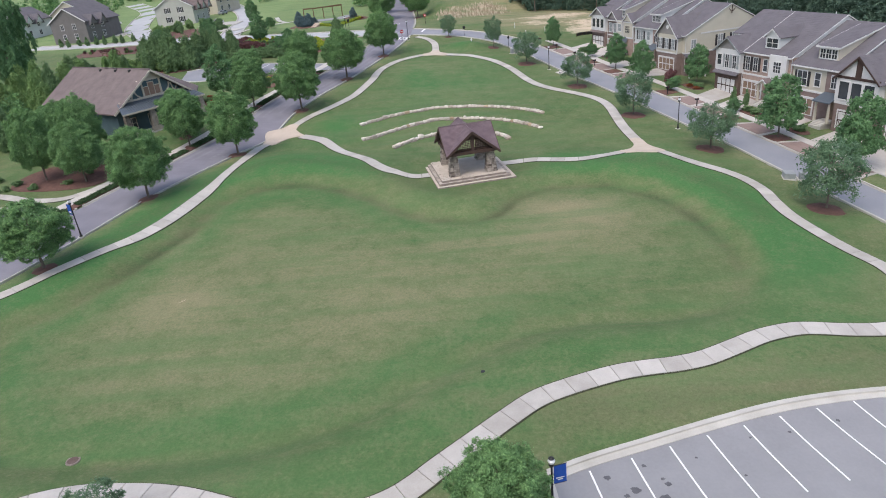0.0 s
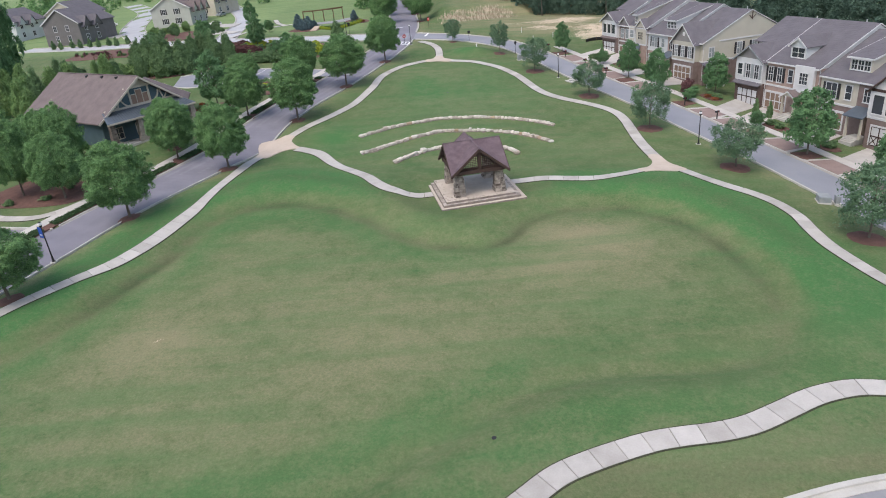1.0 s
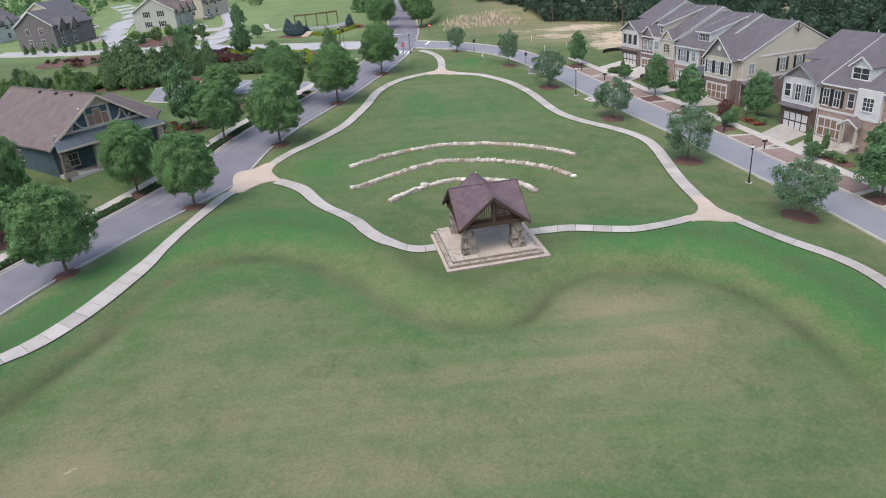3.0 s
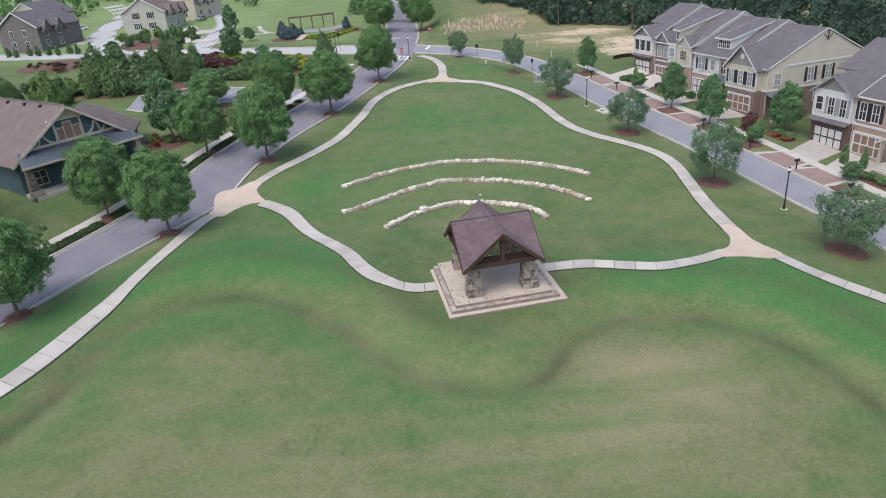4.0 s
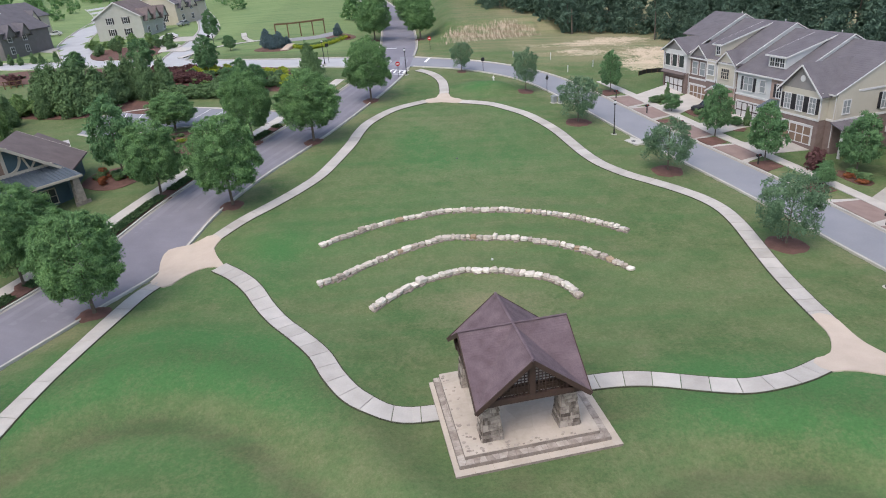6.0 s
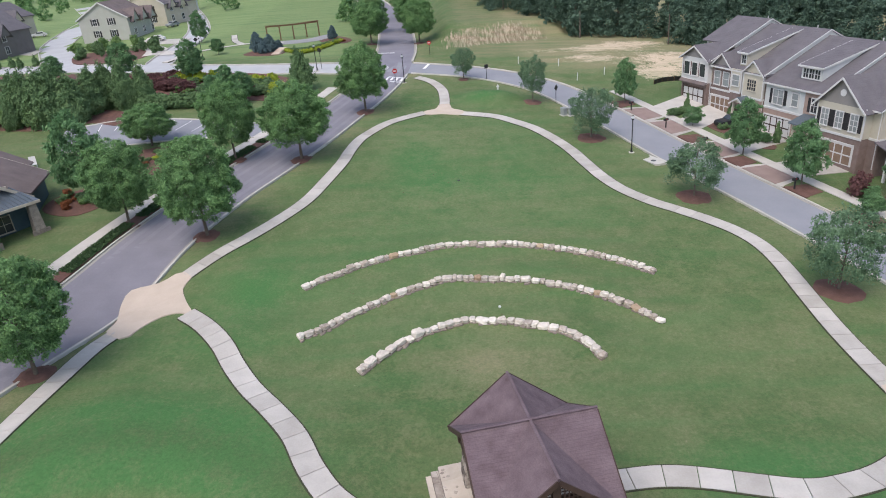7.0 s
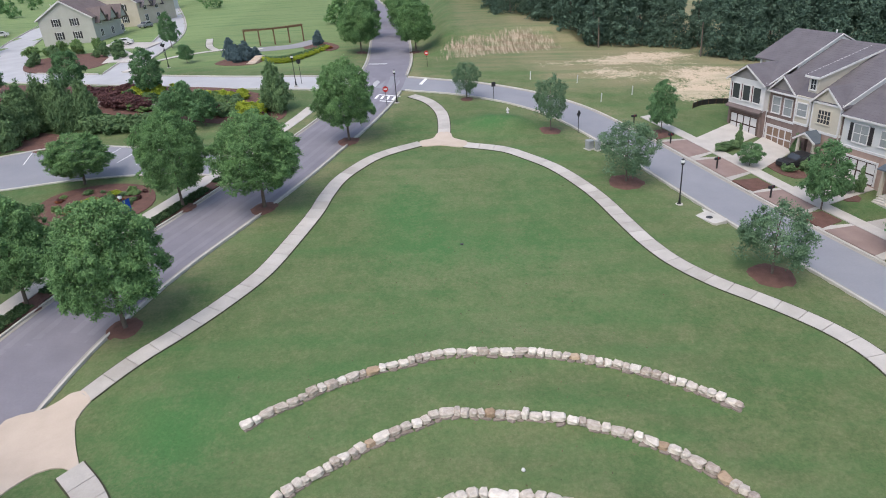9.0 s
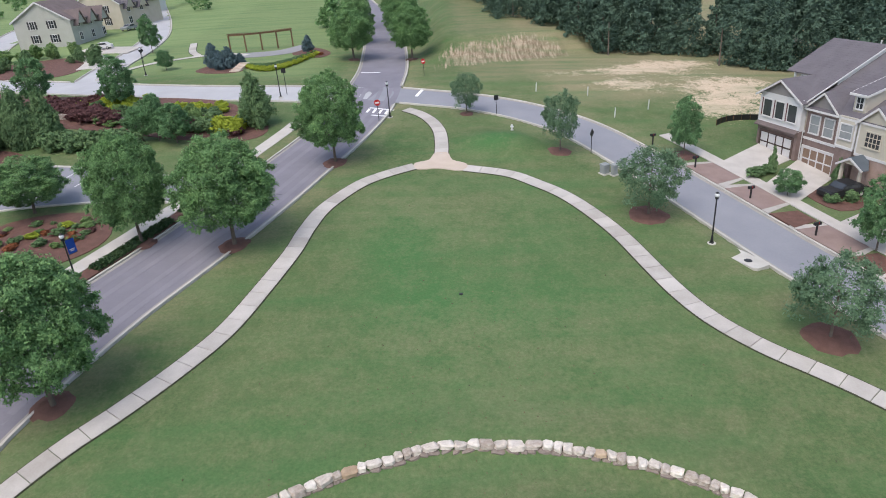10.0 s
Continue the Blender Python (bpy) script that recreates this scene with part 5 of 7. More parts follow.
# first terrace, from its far end
u = townhouse(ROW_A, -0.4, 6.1, "terraced house with white bay over a brown garage level", M_TANSIDE, M_BRICK_DARK, first=True)
bay(u, 0.05, 5.95, 0.7, M_WHITE, M_BRICK)
for k in range(3):
    window(u, 1.2 + 1.8 * k, 4.0, 1.2, 1.75, -0.7, panes=1, rows=1)
    part("panel", Build().box(0.3 + 1.8 * k, 0.5 + 1.8 * k, -0.76, -0.69, 3.9, 5.85), M_MAROON, u)
gable_front(u, 0.05, 5.95, -0.7, EAVE, 1.7, 4.6, M_TAUPE, 0.45)
part("pent_roof", shingles([(0.0, -1.2, 3.0), (6.0, -1.2, 3.0), (6.0, -0.7, 3.35), (0.0, -0.7, 3.35)], 3), M_ROOF_BROWN, u)
garage(u, 3.0, 4.7, M_WHITE, "dark", y=-0.66)
window(u, 1.5, 6.9, 1.1, 0.9, 3.6, panes=2, rows=1)
u = townhouse(ROW_A, 5.7, 10.6, "brick terraced house with cream gabled end and wooden garage door", M_BRICK, M_BRICK)
for x in (1.2, 3.0):
    window(u, x, 3.9, 1.15, 1.75, 0.0, panes=1, glass=M_BLIND)
gable_front(u, 0.0, 4.2, -0.05, EAVE, 1.75, 4.6, M_TAUPE, 0.35)
bay(u, 4.5, 6.5, 0.45, M_CREAM, M_BRICK, 3.5)
window(u, 5.5, 4.4, 1.35, 1.35, -0.45, panes=1, glass=M_BLIND)
dormer(u, 4.9, 6.3, 0.5, 6.9, 1.75, M_CREAM, lights=1)
bay(u, 6.8, 10.5, 0.35, M_CREAM, M_BRICK_TAN, 3.2)
window(u, 8.5, 4.2, 1.6, 1.35, -0.35, panes=4, rows=3, trim=M_CREAM)
gable_front(u, 6.8, 10.5, -0.35, EAVE, 1.55, 4.2, M_CREAM, 0.3)
garage(u, 2.2, 4.0, M_DOOR_WOOD, "plain")
porch(u, 6.6, 9.0, 1.7, 2.6, M_METAL_ROOF, True)
u = townhouse(ROW_A, 16.4, 9.8, "pale grey terraced house with shed dormer and rose brick base", M_GREYSIDE, M_BRICK_TAN)
window(u, 2.3, 3.9, 1.7, 1.75, 0.0, shutters=M_SHUTTER, glass=M_BLIND)
window(u, 5.1, 4.1, 0.95, 1.5, 0.0, panes=1, glass=M_BLIND)
part("brick_panel", Build().box(6.6, 9.75, -0.03, 0.02, 3.34, EAVE - 0.3), M_BRICK_TAN, u)
window(u, 8.2, 3.9, 0.9, 1.6, -0.03, shutters=M_SHUTTER)
dormer(u, 4.2, 7.4, 1.3, 7.1, 1.75, M_GREYSIDE)
garage(u, 2.6, 4.4, M_WHITE, "plain")
porch(u, 6.9, 9.5, 1.8, 2.75, M_METAL_ROOF)
u = townhouse(ROW_A, 26.2, 7.6, "cream terraced house with round-vented front gable and side wall", M_CREAM, M_BRICK, side_right=M_CREAM)
bay(u, 0.0, 6.4, 1.2, M_CREAM, M_BRICK)
for k in range(3):
    window(u, 1.2 + 2.0 * k, 3.9, 0.95, 1.8, -1.2, rows=3, shutters=M_SHUTTER, glass=M_BLIND)
gable_front(u, 0.0, 6.4, -1.2, EAVE, 3.0, 7.4, M_TAUPE, 0.45, vent=True)
garage(u, 3.2, 4.7, M_DOOR_WOOD, "plain", y=-1.16)
SIDE = pose(7.6, 0, 0, 0, 0, 90)
window(u, 1.5, 4.0, 1.0, 1.5, 0.0, m=SIDE, glass=M_BLIND)
for y in (7.4, 10.6):
    window(u, y, 3.9, 1.0, 1.9, 0.0, m=SIDE, shutters=M_SHUTTER, glass=M_BLIND)
window(u, 9.0, 0.9, 1.0, 1.5, 0.0, m=SIDE)
part("side_belt", Build(SIDE).box(0, DEEP, -0.08, 0.02, 3.1, 3.36), M_WHITE, u)
part("side_belt", Build(SIDE).box(3.0, DEEP, -0.07, 0.02, EAVE - 0.15, EAVE + 0.08), M_WHITE, u)
part("side_porch_roof", shingles([(9.5, -0.6, 2.6), (9.5, 3.6, 2.6), (7.6, 3.6, 3.2), (7.6, -0.6, 3.2)], 5), M_ROOF_GREY, u)
for y in (-0.3, 3.2):
    part("porch_post", Build().box(9.1, 9.35, y, y + 0.25, -1.5, 2.55), M_WHITE, u)
part("gable_brace", Build(SIDE).beam((MID, -0.35, TOP - 1.7), (MID, -0.35, TOP - 0.3), 0.12, 0.12).beam((8.6, -0.35, TOP - 0.9), (MID, -0.35, TOP - 1.5), 0.1, 0.1).beam((10.0, -0.35, TOP - 0.9), (MID, -0.35, TOP - 1.5), 0.1, 0.1), M_TIMBER, u)

# second terrace
u = townhouse(ROW_B, 0.5, 6.1, "terraced house with white bay above a dark garage level", M_GREYSIDE, M_BRICK_DARK, first=True)
bay(u, 0.05, 5.95, 0.8, M_WHITE, M_BRICK_DARK)
window(u, 1.0, 4.1, 1.0, 1.5, -0.8, panes=1)
for x in (2.9, 4.75):
    window(u, x, 3.8, 0.85, 1.9, -0.8, shutters=M_GREENBOX)
gable_front(u, 0.05, 5.95, -0.8, EAVE, 1.8, 4.8, M_TAUPE, 0.5, trim=M_GREENBOX)
part("pent_roof", shingles([(0.0, -1.4, 2.95), (6.0, -1.4, 2.95), (6.0, -0.8, 3.35), (0.0, -0.8, 3.35)], 3), M_ROOF_GREY, u)
garage(u, 3.0, 4.5, M_WHITE, "dark", y=-0.76)
u = townhouse(ROW_B, 6.6, 10.5, "rose brick terraced house with gabled dormer and white bay", M_BRICK_TAN, M_BRICK_TAN)
for x in (0.9, 2.7):
    window(u, x, 3.8, 0.9, 1.85, 0.0, shutters=M_SHUTTER)
window(u, 4.9, 4.0, 0.85, 1.6, 0.0, panes=1)
bay(u, 6.2, 9.6, 0.5, M_WHITE, M_BRICK_TAN)
window(u, 7.9, 4.2, 1.5, 1.4, -0.5, panes=3, rows=3)
dormer(u, 3.4, 6.4, 0.9, 6.9, 1.9, M_GREYSIDE, True, 1)
garage(u, 2.3, 4.2, M_DOOR_WOOD, "plain")
porch(u, 5.3, 7.9, 1.7, 2.6, M_ROOF_BROWN, True)
u = townhouse(ROW_B, 17.2, 9.4, "cream terraced house with dark shed dormer and brick base", M_CREAM, M_BRICK)
window(u, 2.0, 3.8, 1.8, 1.85, 0.0, shutters=M_SHUTTER)
window(u, 4.9, 4.0, 0.95, 1.65, 0.0, panes=1)
part("brick_panel", Build().box(6.4, 9.35, -0.03, 0.02, 3.34, EAVE - 0.3), M_BRICK, u)
window(u, 7.9, 4.1, 0.95, 1.5, -0.03)
dormer(u, 3.2, 6.8, 1.3, 7.1, 1.8, M_CREAM)
garage(u, 2.4, 4.2, M_DOOR_WOOD, "plain")
porch(u, 6.6, 9.2, 1.8, 2.7, M_METAL_ROOF)
u = townhouse(ROW_B, 26.6, 7.4, "terraced house with white half-timbered gable and brick garage level", M_CREAM, M_BRICK)
bay(u, 0.0, 6.6, 1.2, M_WHITE, M_BRICK)
for k in range(3):
    window(u, 1.3 + 2.0 * k, 3.75, 1.55, 2.1, -1.2, panes=1, rows=1)
gable_front(u, 0.0, 6.6, -1.2, EAVE, 2.6, 6.8, M_WHITE, 0.45, trim=M_TIMBER)
part("timber_framing", Build().box(-0.2, 6.8, -1.32, -1.18, EAVE - 0.25, EAVE + 0.05).box(2.85, 3.75, -1.31, -1.18, EAVE + 0.05, EAVE + 2.2), M_TIMBER, u)
garage(u, 3.3, 4.8, M_WHITE, "cross", y=-1.16)
u = townhouse(ROW_B, 34.0, 8.0, "brick terraced house at the terrace's near end", M_BRICK, M_BRICK)
window(u, 2.4, 4.0, 1.6, 1.7, 0.0, shutters=M_SHUTTER)
garage(u, 2.6, 4.4, M_WHITE, "plain")


# drives, brown paver aprons and the pavement on the terraces' side
def by_road(p, across, along):
    """A place across metres east of the east road's middle, along metres past the road's nearest point to p."""
    i = int(np.argmin(np.hypot(ROAD_EAST[:, 0] - p[0], ROAD_EAST[:, 1] - p[1])))
    t = ROAD_EAST[min(i + 1, len(ROAD_EAST) - 1)] - ROAD_EAST[i - 1]
    t = t / np.linalg.norm(t)
    q = ROAD_EAST[i] + t * (t @ (np.array(p) - ROAD_EAST[i]) + along) + np.array((-t[1], t[0])) * across
    return (float(q[0]), float(q[1]))


APRONS = ((ROW_A, 2.6, (28.6, 151.4), 0.66), (ROW_A, 7.9, (30.4, 145.5), 0.0), (ROW_A, 19.0, (33.8, 137.0), 0.0), (ROW_A, 29.4, (36.7, 129.0), 1.2), (ROW_B, 3.5, (42.4, 111.4), 0.8), (ROW_B, 8.9, (44.2, 105.8), 0.0), (ROW_B, 19.6, (46.9, 95.7), 0.0), (ROW_B, 29.9, (49.0, 86.7), 1.2), (ROW_B, 36.6, (51.0, 78.6), 0.0))
for origin, gx, p, out in APRONS:
    door = origin + ALONG * gx - INWARD * (out - 0.15)
    flat_on_land("apron", [by_road(p, 3.42, -2.5), by_road(p, 3.42, 2.5), by_road(p, 6.68, 2.1), by_road(p, 6.68, -2.1)], 0.05, M_PAVER, "brown paver apron between pavement and road", "apron", step=2.0)
    flat_on_land("driveway", [by_road(p, 8.22, -2.2), by_road(p, 8.22, 2.2), tuple(door + ALONG * 2.5), tuple(door - ALONG * 2.5)], 0.07, M_WALK, "pale concrete driveway to a garage", "driveway", step=2.0)
    for side in (-1, 1):
        flat_on_land("apron_wing", [by_road(p, 3.4, side * 2.52), by_road(p, 3.4, side * 3.3), by_road(p, 6.68, side * 2.5), by_road(p, 6.68, side * 2.12)], 0.045, M_WALK, "pale concrete flare beside a paver apron", "apron", step=2.0)
for p in ((26.6, 156.0), (32.4, 141.0), (35.6, 133.2), (38.6, 124.4), (41.0, 117.2), (46.0, 101.6), (47.9, 91.0)):
    flat_on_land("mulch_bed", [by_road(p, 3.5, -1.5), by_road(p, 3.5, 1.5), by_road(p, 6.4, 1.1), by_road(p, 6.4, -1.1)], 0.06, M_MULCH, "dark mulch bed by the kerb", "mulch bed", step=2.0)
strip("pavement", ROAD_EAST[38:], -8.2, -6.7, 0.09, M_WALK, "pale concrete pavement along the terraces", "pavement", 0.15)
strip("pavement", ROAD_WEST[68:199], -7.6, -5.9, 0.06, M_WALK, "pale concrete pavement by the road", "pavement", 0.15)


# ---- clubhouse ----
def build_clubhouse():
    th = 0.62
    ax, inw = Vector((math.sin(th), math.cos(th))), Vector((-math.cos(th), math.sin(th)))
    px, py = -49.5, 117.5
    g = z_at(px, py) - 0.2
    m = Matrix(((ax.x, inw.x, 0, px), (ax.y, inw.y, 0, py), (0, 0, 1, g), (0, 0, 0, 1)))
    home = thing("clubhouse", m, "clubhouse with wide brown roof, teal gable and timber braces", "house")
    T = 14.3 - g
    W, D, e = 7.6, 25.0, T - 5.9
    E = e + 0.35
    part("wall", Build().box(-W, W, 0.8, D, -1.5, E), M_TEAL, home)
    part("gable_wall", Build().solid([(-W, 0.8, E - 0.2), (W, 0.8, E - 0.2), (0, 0.8, T - 0.35)], [(-W, 1.1, E - 0.2), (W, 1.1, E - 0.2), (0, 1.1, T - 0.35)]), M_TEAL, home, "slate teal gable wall")
    part("back_gable", Build().solid([(-W, D - 0.3, E - 0.2), (W, D - 0.3, E - 0.2), (0, D - 0.3, T - 0.3)], [(-W, D, E - 0.2), (W, D, E - 0.2), (0, D, T - 0.3)]), M_TEAL, home)
    part("roof_slope", shingles([(-W - 0.9, D + 0.5, e), (-W - 0.9, -0.3, e), (0, -0.3, T), (0, D + 0.5, T)], 30, 0.2), M_ROOF_BROWN, home)
    part("roof_slope", shingles([(W + 0.9, -0.3, e), (W + 0.9, D + 0.5, e), (0, D + 0.5, T), (0, -0.3, T)], 30, 0.2), M_ROOF_BROWN, home)
    part("ridge_cap", Build().beam((0, -0.32, T + 0.05), (0, D + 0.5, T + 0.05), 0.3, 0.07), M_ROOF_BROWN, home)
    tie = e + 1.35
    for s in (-1, 1):
        part("rake_board", Build().beam((0, -0.33, T - 0.2), (s * (W + 0.9), -0.33, e - 0.2), 0.1, 0.32), M_BEAM, home)
        part("gable_post", Build().box(s * 1.75 - 0.13, s * 1.75 + 0.13, 0.62, 0.82, tie + 0.1, e + 4.2), M_BEAM, home)
        arc = [(s * (1.95 + 1.55 * math.sin(a)), tie + 0.1 + 1.85 * (1 - math.cos(a))) for a in np.linspace(0, 1.45, 8)]
        b = Build()
        for (x0, z0), (x1, z1) in zip(arc, arc[1:]):
            b.beam((x0, 0.7, z0), (x1, 0.7, z1), 0.16, 0.24)
        part("curved_brace", b, M_BEAM, home, "sand-painted curved brace")
        part("brace", Build().beam((s * 3.75, 0.7, e + 2.9), (s * 4.2, 0.7, tie + 0.1), 0.14, 0.2), M_BEAM, home)
        part("brace", Build().beam((s * 4.9, 0.7, e + 2.15), (s * 4.3, 0.7, tie + 0.1), 0.14, 0.2), M_BEAM, home)
    part("cross_beam", Build().box(-6.6, 6.6, 0.55, 0.82, tie - 0.16, tie + 0.16), M_BEAM, home)
    part("collar_beam", Build().box(-2.5, 2.5, 0.6, 0.81, e + 4.05, e + 4.3), M_BEAM, home)
    part("gable_apex", Build().solid([(-2.3, 0.72, e + 4.3), (2.3, 0.72, e + 4.3), (0, 0.72, T - 0.3)], [(-2.3, 0.84, e + 4.3), (2.3, 0.84, e + 4.3), (0, 0.84, T - 0.3)]), M_BEAM, home, "sand-painted gable apex")
    for x, w, h in ((-1.08, 0.9, 1.45), (0.0, 1.0, 2.1), (1.08, 0.9, 1.45)):
        window(home, x, tie + 0.22, w, h, 0.8, trim=M_BEAM, panes=1, rows=1, glass=M_LOUVRE)
    part("porch_roof", shingles([(-W - 0.6, -2.2, e - 0.05), (W + 0.6, -2.2, e - 0.05), (W - 0.6, 0.7, tie - 0.1), (-W + 0.6, 0.7, tie - 0.1)], 4), M_METAL_ROOF, home, "standing seam metal porch roof")
    seams = Build()
    for k in range(34):
        x = -W + 0.3 + k * (2 * W - 0.6) / 33
        seams.beam((x * 1.04, -2.2, e + 0.02), (x * 0.94, 0.7, tie - 0.03), 0.05, 0.09)
    part("roof_seams", seams, M_METAL_ROOF, home)
    part("porch_fascia", Build().box(-W - 0.6, W + 0.6, -2.3, -2.2, e - 0.32, e - 0.04), M_BEAM, home)
    part("porch_floor", Build().box(-W, W, -2.3, 0.8, -1.5, 0.2), M_KERB, home)
    for x in (-7.4, -2.6, 2.6, 7.4):
        part("porch_pier", Build().solid([(x + i * 0.62, -1.75 + j * 0.5, -0.5) for i, j in ((-1, -1), (1, -1), (1, 1), (-1, 1))], [(x + i * 0.36, -1.75 + j * 0.32, e - 0.2) for i, j in ((-1, -1), (1, -1), (1, 1), (-1, 1))]), M_RUBBLE, home, "tapered stone porch pier")
        part("base_rail", Build().box(x - 0.9, x + 0.9, -2.28, -2.14, 0.2, 1.0), M_RUBBLE, home)
    for x in (-5.2, -1.2, 1.2, 5.2):
        window(home, x, 0.9, 1.5, 1.7, 0.8, trim=M_BEAM)
    left = pose(-W, D, 0, 0, 0, -90)
    for y in (4, 9, 14):
        window(home, y, 1.4, 1.5, 1.5, 0.0, trim=M_BEAM, m=left)
    # wing towards the drive, its ridge turned from the main one
    out = Matrix(((0.962, -0.272, 0, -51.0), (0.272, 0.962, 0, 119.2), (0, 0, 1, g), (0, 0, 0, 1)))
    k = m.inverted() @ out
    part("wing_wall", Build(k).box(-4.5, 6.4, 3.6, 12.4, -1.5, e - 0.1), M_TEAL, home)
    part("wing_gable", Build(k).solid([(-4.5, 12.2, e - 0.2), (6.4, 12.2, e - 0.2), (0, 12.2, T - 2.35)], [(-4.5, 12.45, e - 0.2), (6.4, 12.45, e - 0.2), (0, 12.45, T - 2.35)]), M_TEAL, home)
    for quad in ([(7.2, 4.4, e - 0.1), (7.2, 12.9, e - 0.1), (0, 12.9, T - 2.1), (0, 0.6, T - 2.1)], [(-7.2, 12.9, e - 0.1), (-7.2, 3.0, e - 0.1), (0, 3.0, T - 2.1), (0, 12.9, T - 2.1)]):
        part("wing_roof", shingles([tuple(k @ Vector(p)) for p in quad], 24, 0.18), M_ROOF_BROWN, home)
    part("wing_rake", Build(k).beam((0, 12.93, T - 2.25), (7.2, 12.93, e - 0.25), 0.08, 0.28), M_BEAM, home)
    part("rear_wall", Build(k).box(-2.0, 3.6, 12.5, 17.5, -1.5, T - 5.6), M_TEAL, home)
    for quad in ([(4.2, 12.46, T - 5.7), (4.2, 18.0, T - 5.7), (0.8, 18.0, T - 3.6), (0.8, 12.46, T - 3.6)], [(-2.6, 18.0, T - 5.7), (-2.6, 12.46, T - 5.7), (0.8, 12.46, T - 3.6), (0.8, 18.0, T - 3.6)]):
        part("rear_roof", shingles([tuple(k @ Vector(p)) for p in quad], 10, 0.16), M_ROOF_BROWN, home)
    for y in (5.0, 9.5, 14.5):
        part("roof_vent", Build().box(-0.75, -0.35, y, y + 0.4, T - 0.5, T - 0.12), M_BLACK, home)


build_clubhouse()


# ---- far houses ----
def far_house(x, y, turn, w, d, e, t, wall, roof, label, dormers=0):
    home = thing("house", pose(x, y, z_at(x, y) + 0.2, 0, 0, turn), label, "house", "far houses")
    part("wall", Build().box(-w / 2, w / 2, 0, d, -2, e), wall, home)
    part("gable_wall", Build().solid([(-w / 2, 0.0, e - 0.1), (w / 2, 0.0, e - 0.1), (0, 0.0, t - 0.2)], [(-w / 2, 0.25, e - 0.1), (w / 2, 0.25, e - 0.1), (0, 0.25, t - 0.2)]), wall, home)
    part("roof", shingles([(-w / 2 - 0.5, d + 0.4, e - 0.2), (-w / 2 - 0.5, -0.4, e - 0.2), (0, -0.4, t), (0, d + 0.4, t)], 16, 0.2), roof, home)
    part("roof", shingles([(w / 2 + 0.5, -0.4, e - 0.2), (w / 2 + 0.5, d + 0.4, e - 0.2), (0, d + 0.4, t), (0, -0.4, t)], 16, 0.2), roof, home)
    for s in (-1, 1):
        part("rake_board", Build().beam((0, -0.43, t - 0.15), (s * (w / 2 + 0.5), -0.43, e - 0.35), 0.08, 0.3), M_WHITE, home)
        for z in (1.0, 4.0):
            window(home, s * w * 0.17, z, 1.1, 1.6, 0.0, shutters=M_SHUTTER if wall is not M_DARKSIDE else None)
    side = pose(w / 2, 0, 0, 0, 0, 90)
    for k in range(dormers):
        yy = 3.0 + k * 5.0
        window(home, yy, 1.0, 1.2, 1.6, 0.0, m=side)
        window(home, yy, 3.9, 1.2, 1.5, 0.0, m=side)
        b = pose(w / 2, yy, 0, 0, 0, 90)
        part("front_gable", Build(b).solid([(-1.6, -0.9, e - 1.2), (1.6, -0.9, e - 1.2), (0, -0.9, e + 1.6)], [(-1.6, 2.5, e - 1.2), (1.6, 2.5, e - 1.2), (0, 2.5, e + 1.6)]), wall, home)
        part("front_gable_roof", Build(b).slab([(-2.0, -1.2, e - 1.5), (0, -1.2, e + 1.75), (0, 3.2, e + 1.75), (-2.0, 3.2, e - 1.5)], 0.15), roof, home)
        part("front_gable_roof", Build(b).slab([(0, -1.2, e + 1.75), (2.0, -1.2, e - 1.5), (2.0, 3.2, e - 1.5), (0, 3.2, e + 1.75)], 0.15), roof, home)
    return home


far_house(-89.4, 243.0, -4, 13.6, 13, 5.8, 9.8, M_CREAMGREY, M_ROOF_BROWN, "pale cream-grey two-storey house with brown gable roof", 3)
far_house(-88, 268, -16, 14, 16, 6.2, 10.5, M_TANSIDE, M_ROOF_GREY, "tan two-storey house with grey gable roof", 2)
far_house(-98, 296, -22, 14, 16, 6.2, 10.5, M_GREYSIDE, M_ROOF_GREY, "pale grey house with gable roof", 2)
far_house(-117.2, 224.0, -12, 13, 17, 6.4, 10.6, M_DARKSIDE, M_ROOF_GREY, "dark taupe two-storey house with grey roof", 2)
far_house(-136, 262, -10, 14, 15, 6.4, 10.5, M_TANSIDE, M_ROOF_GREY, "tan two-storey house with grey gable roof", 2)
far_house(-152, 248, -10, 14, 15, 6.4, 10.5, M_GREYSIDE, M_ROOF_GREY, "pale two-storey house with grey gable roof", 2)


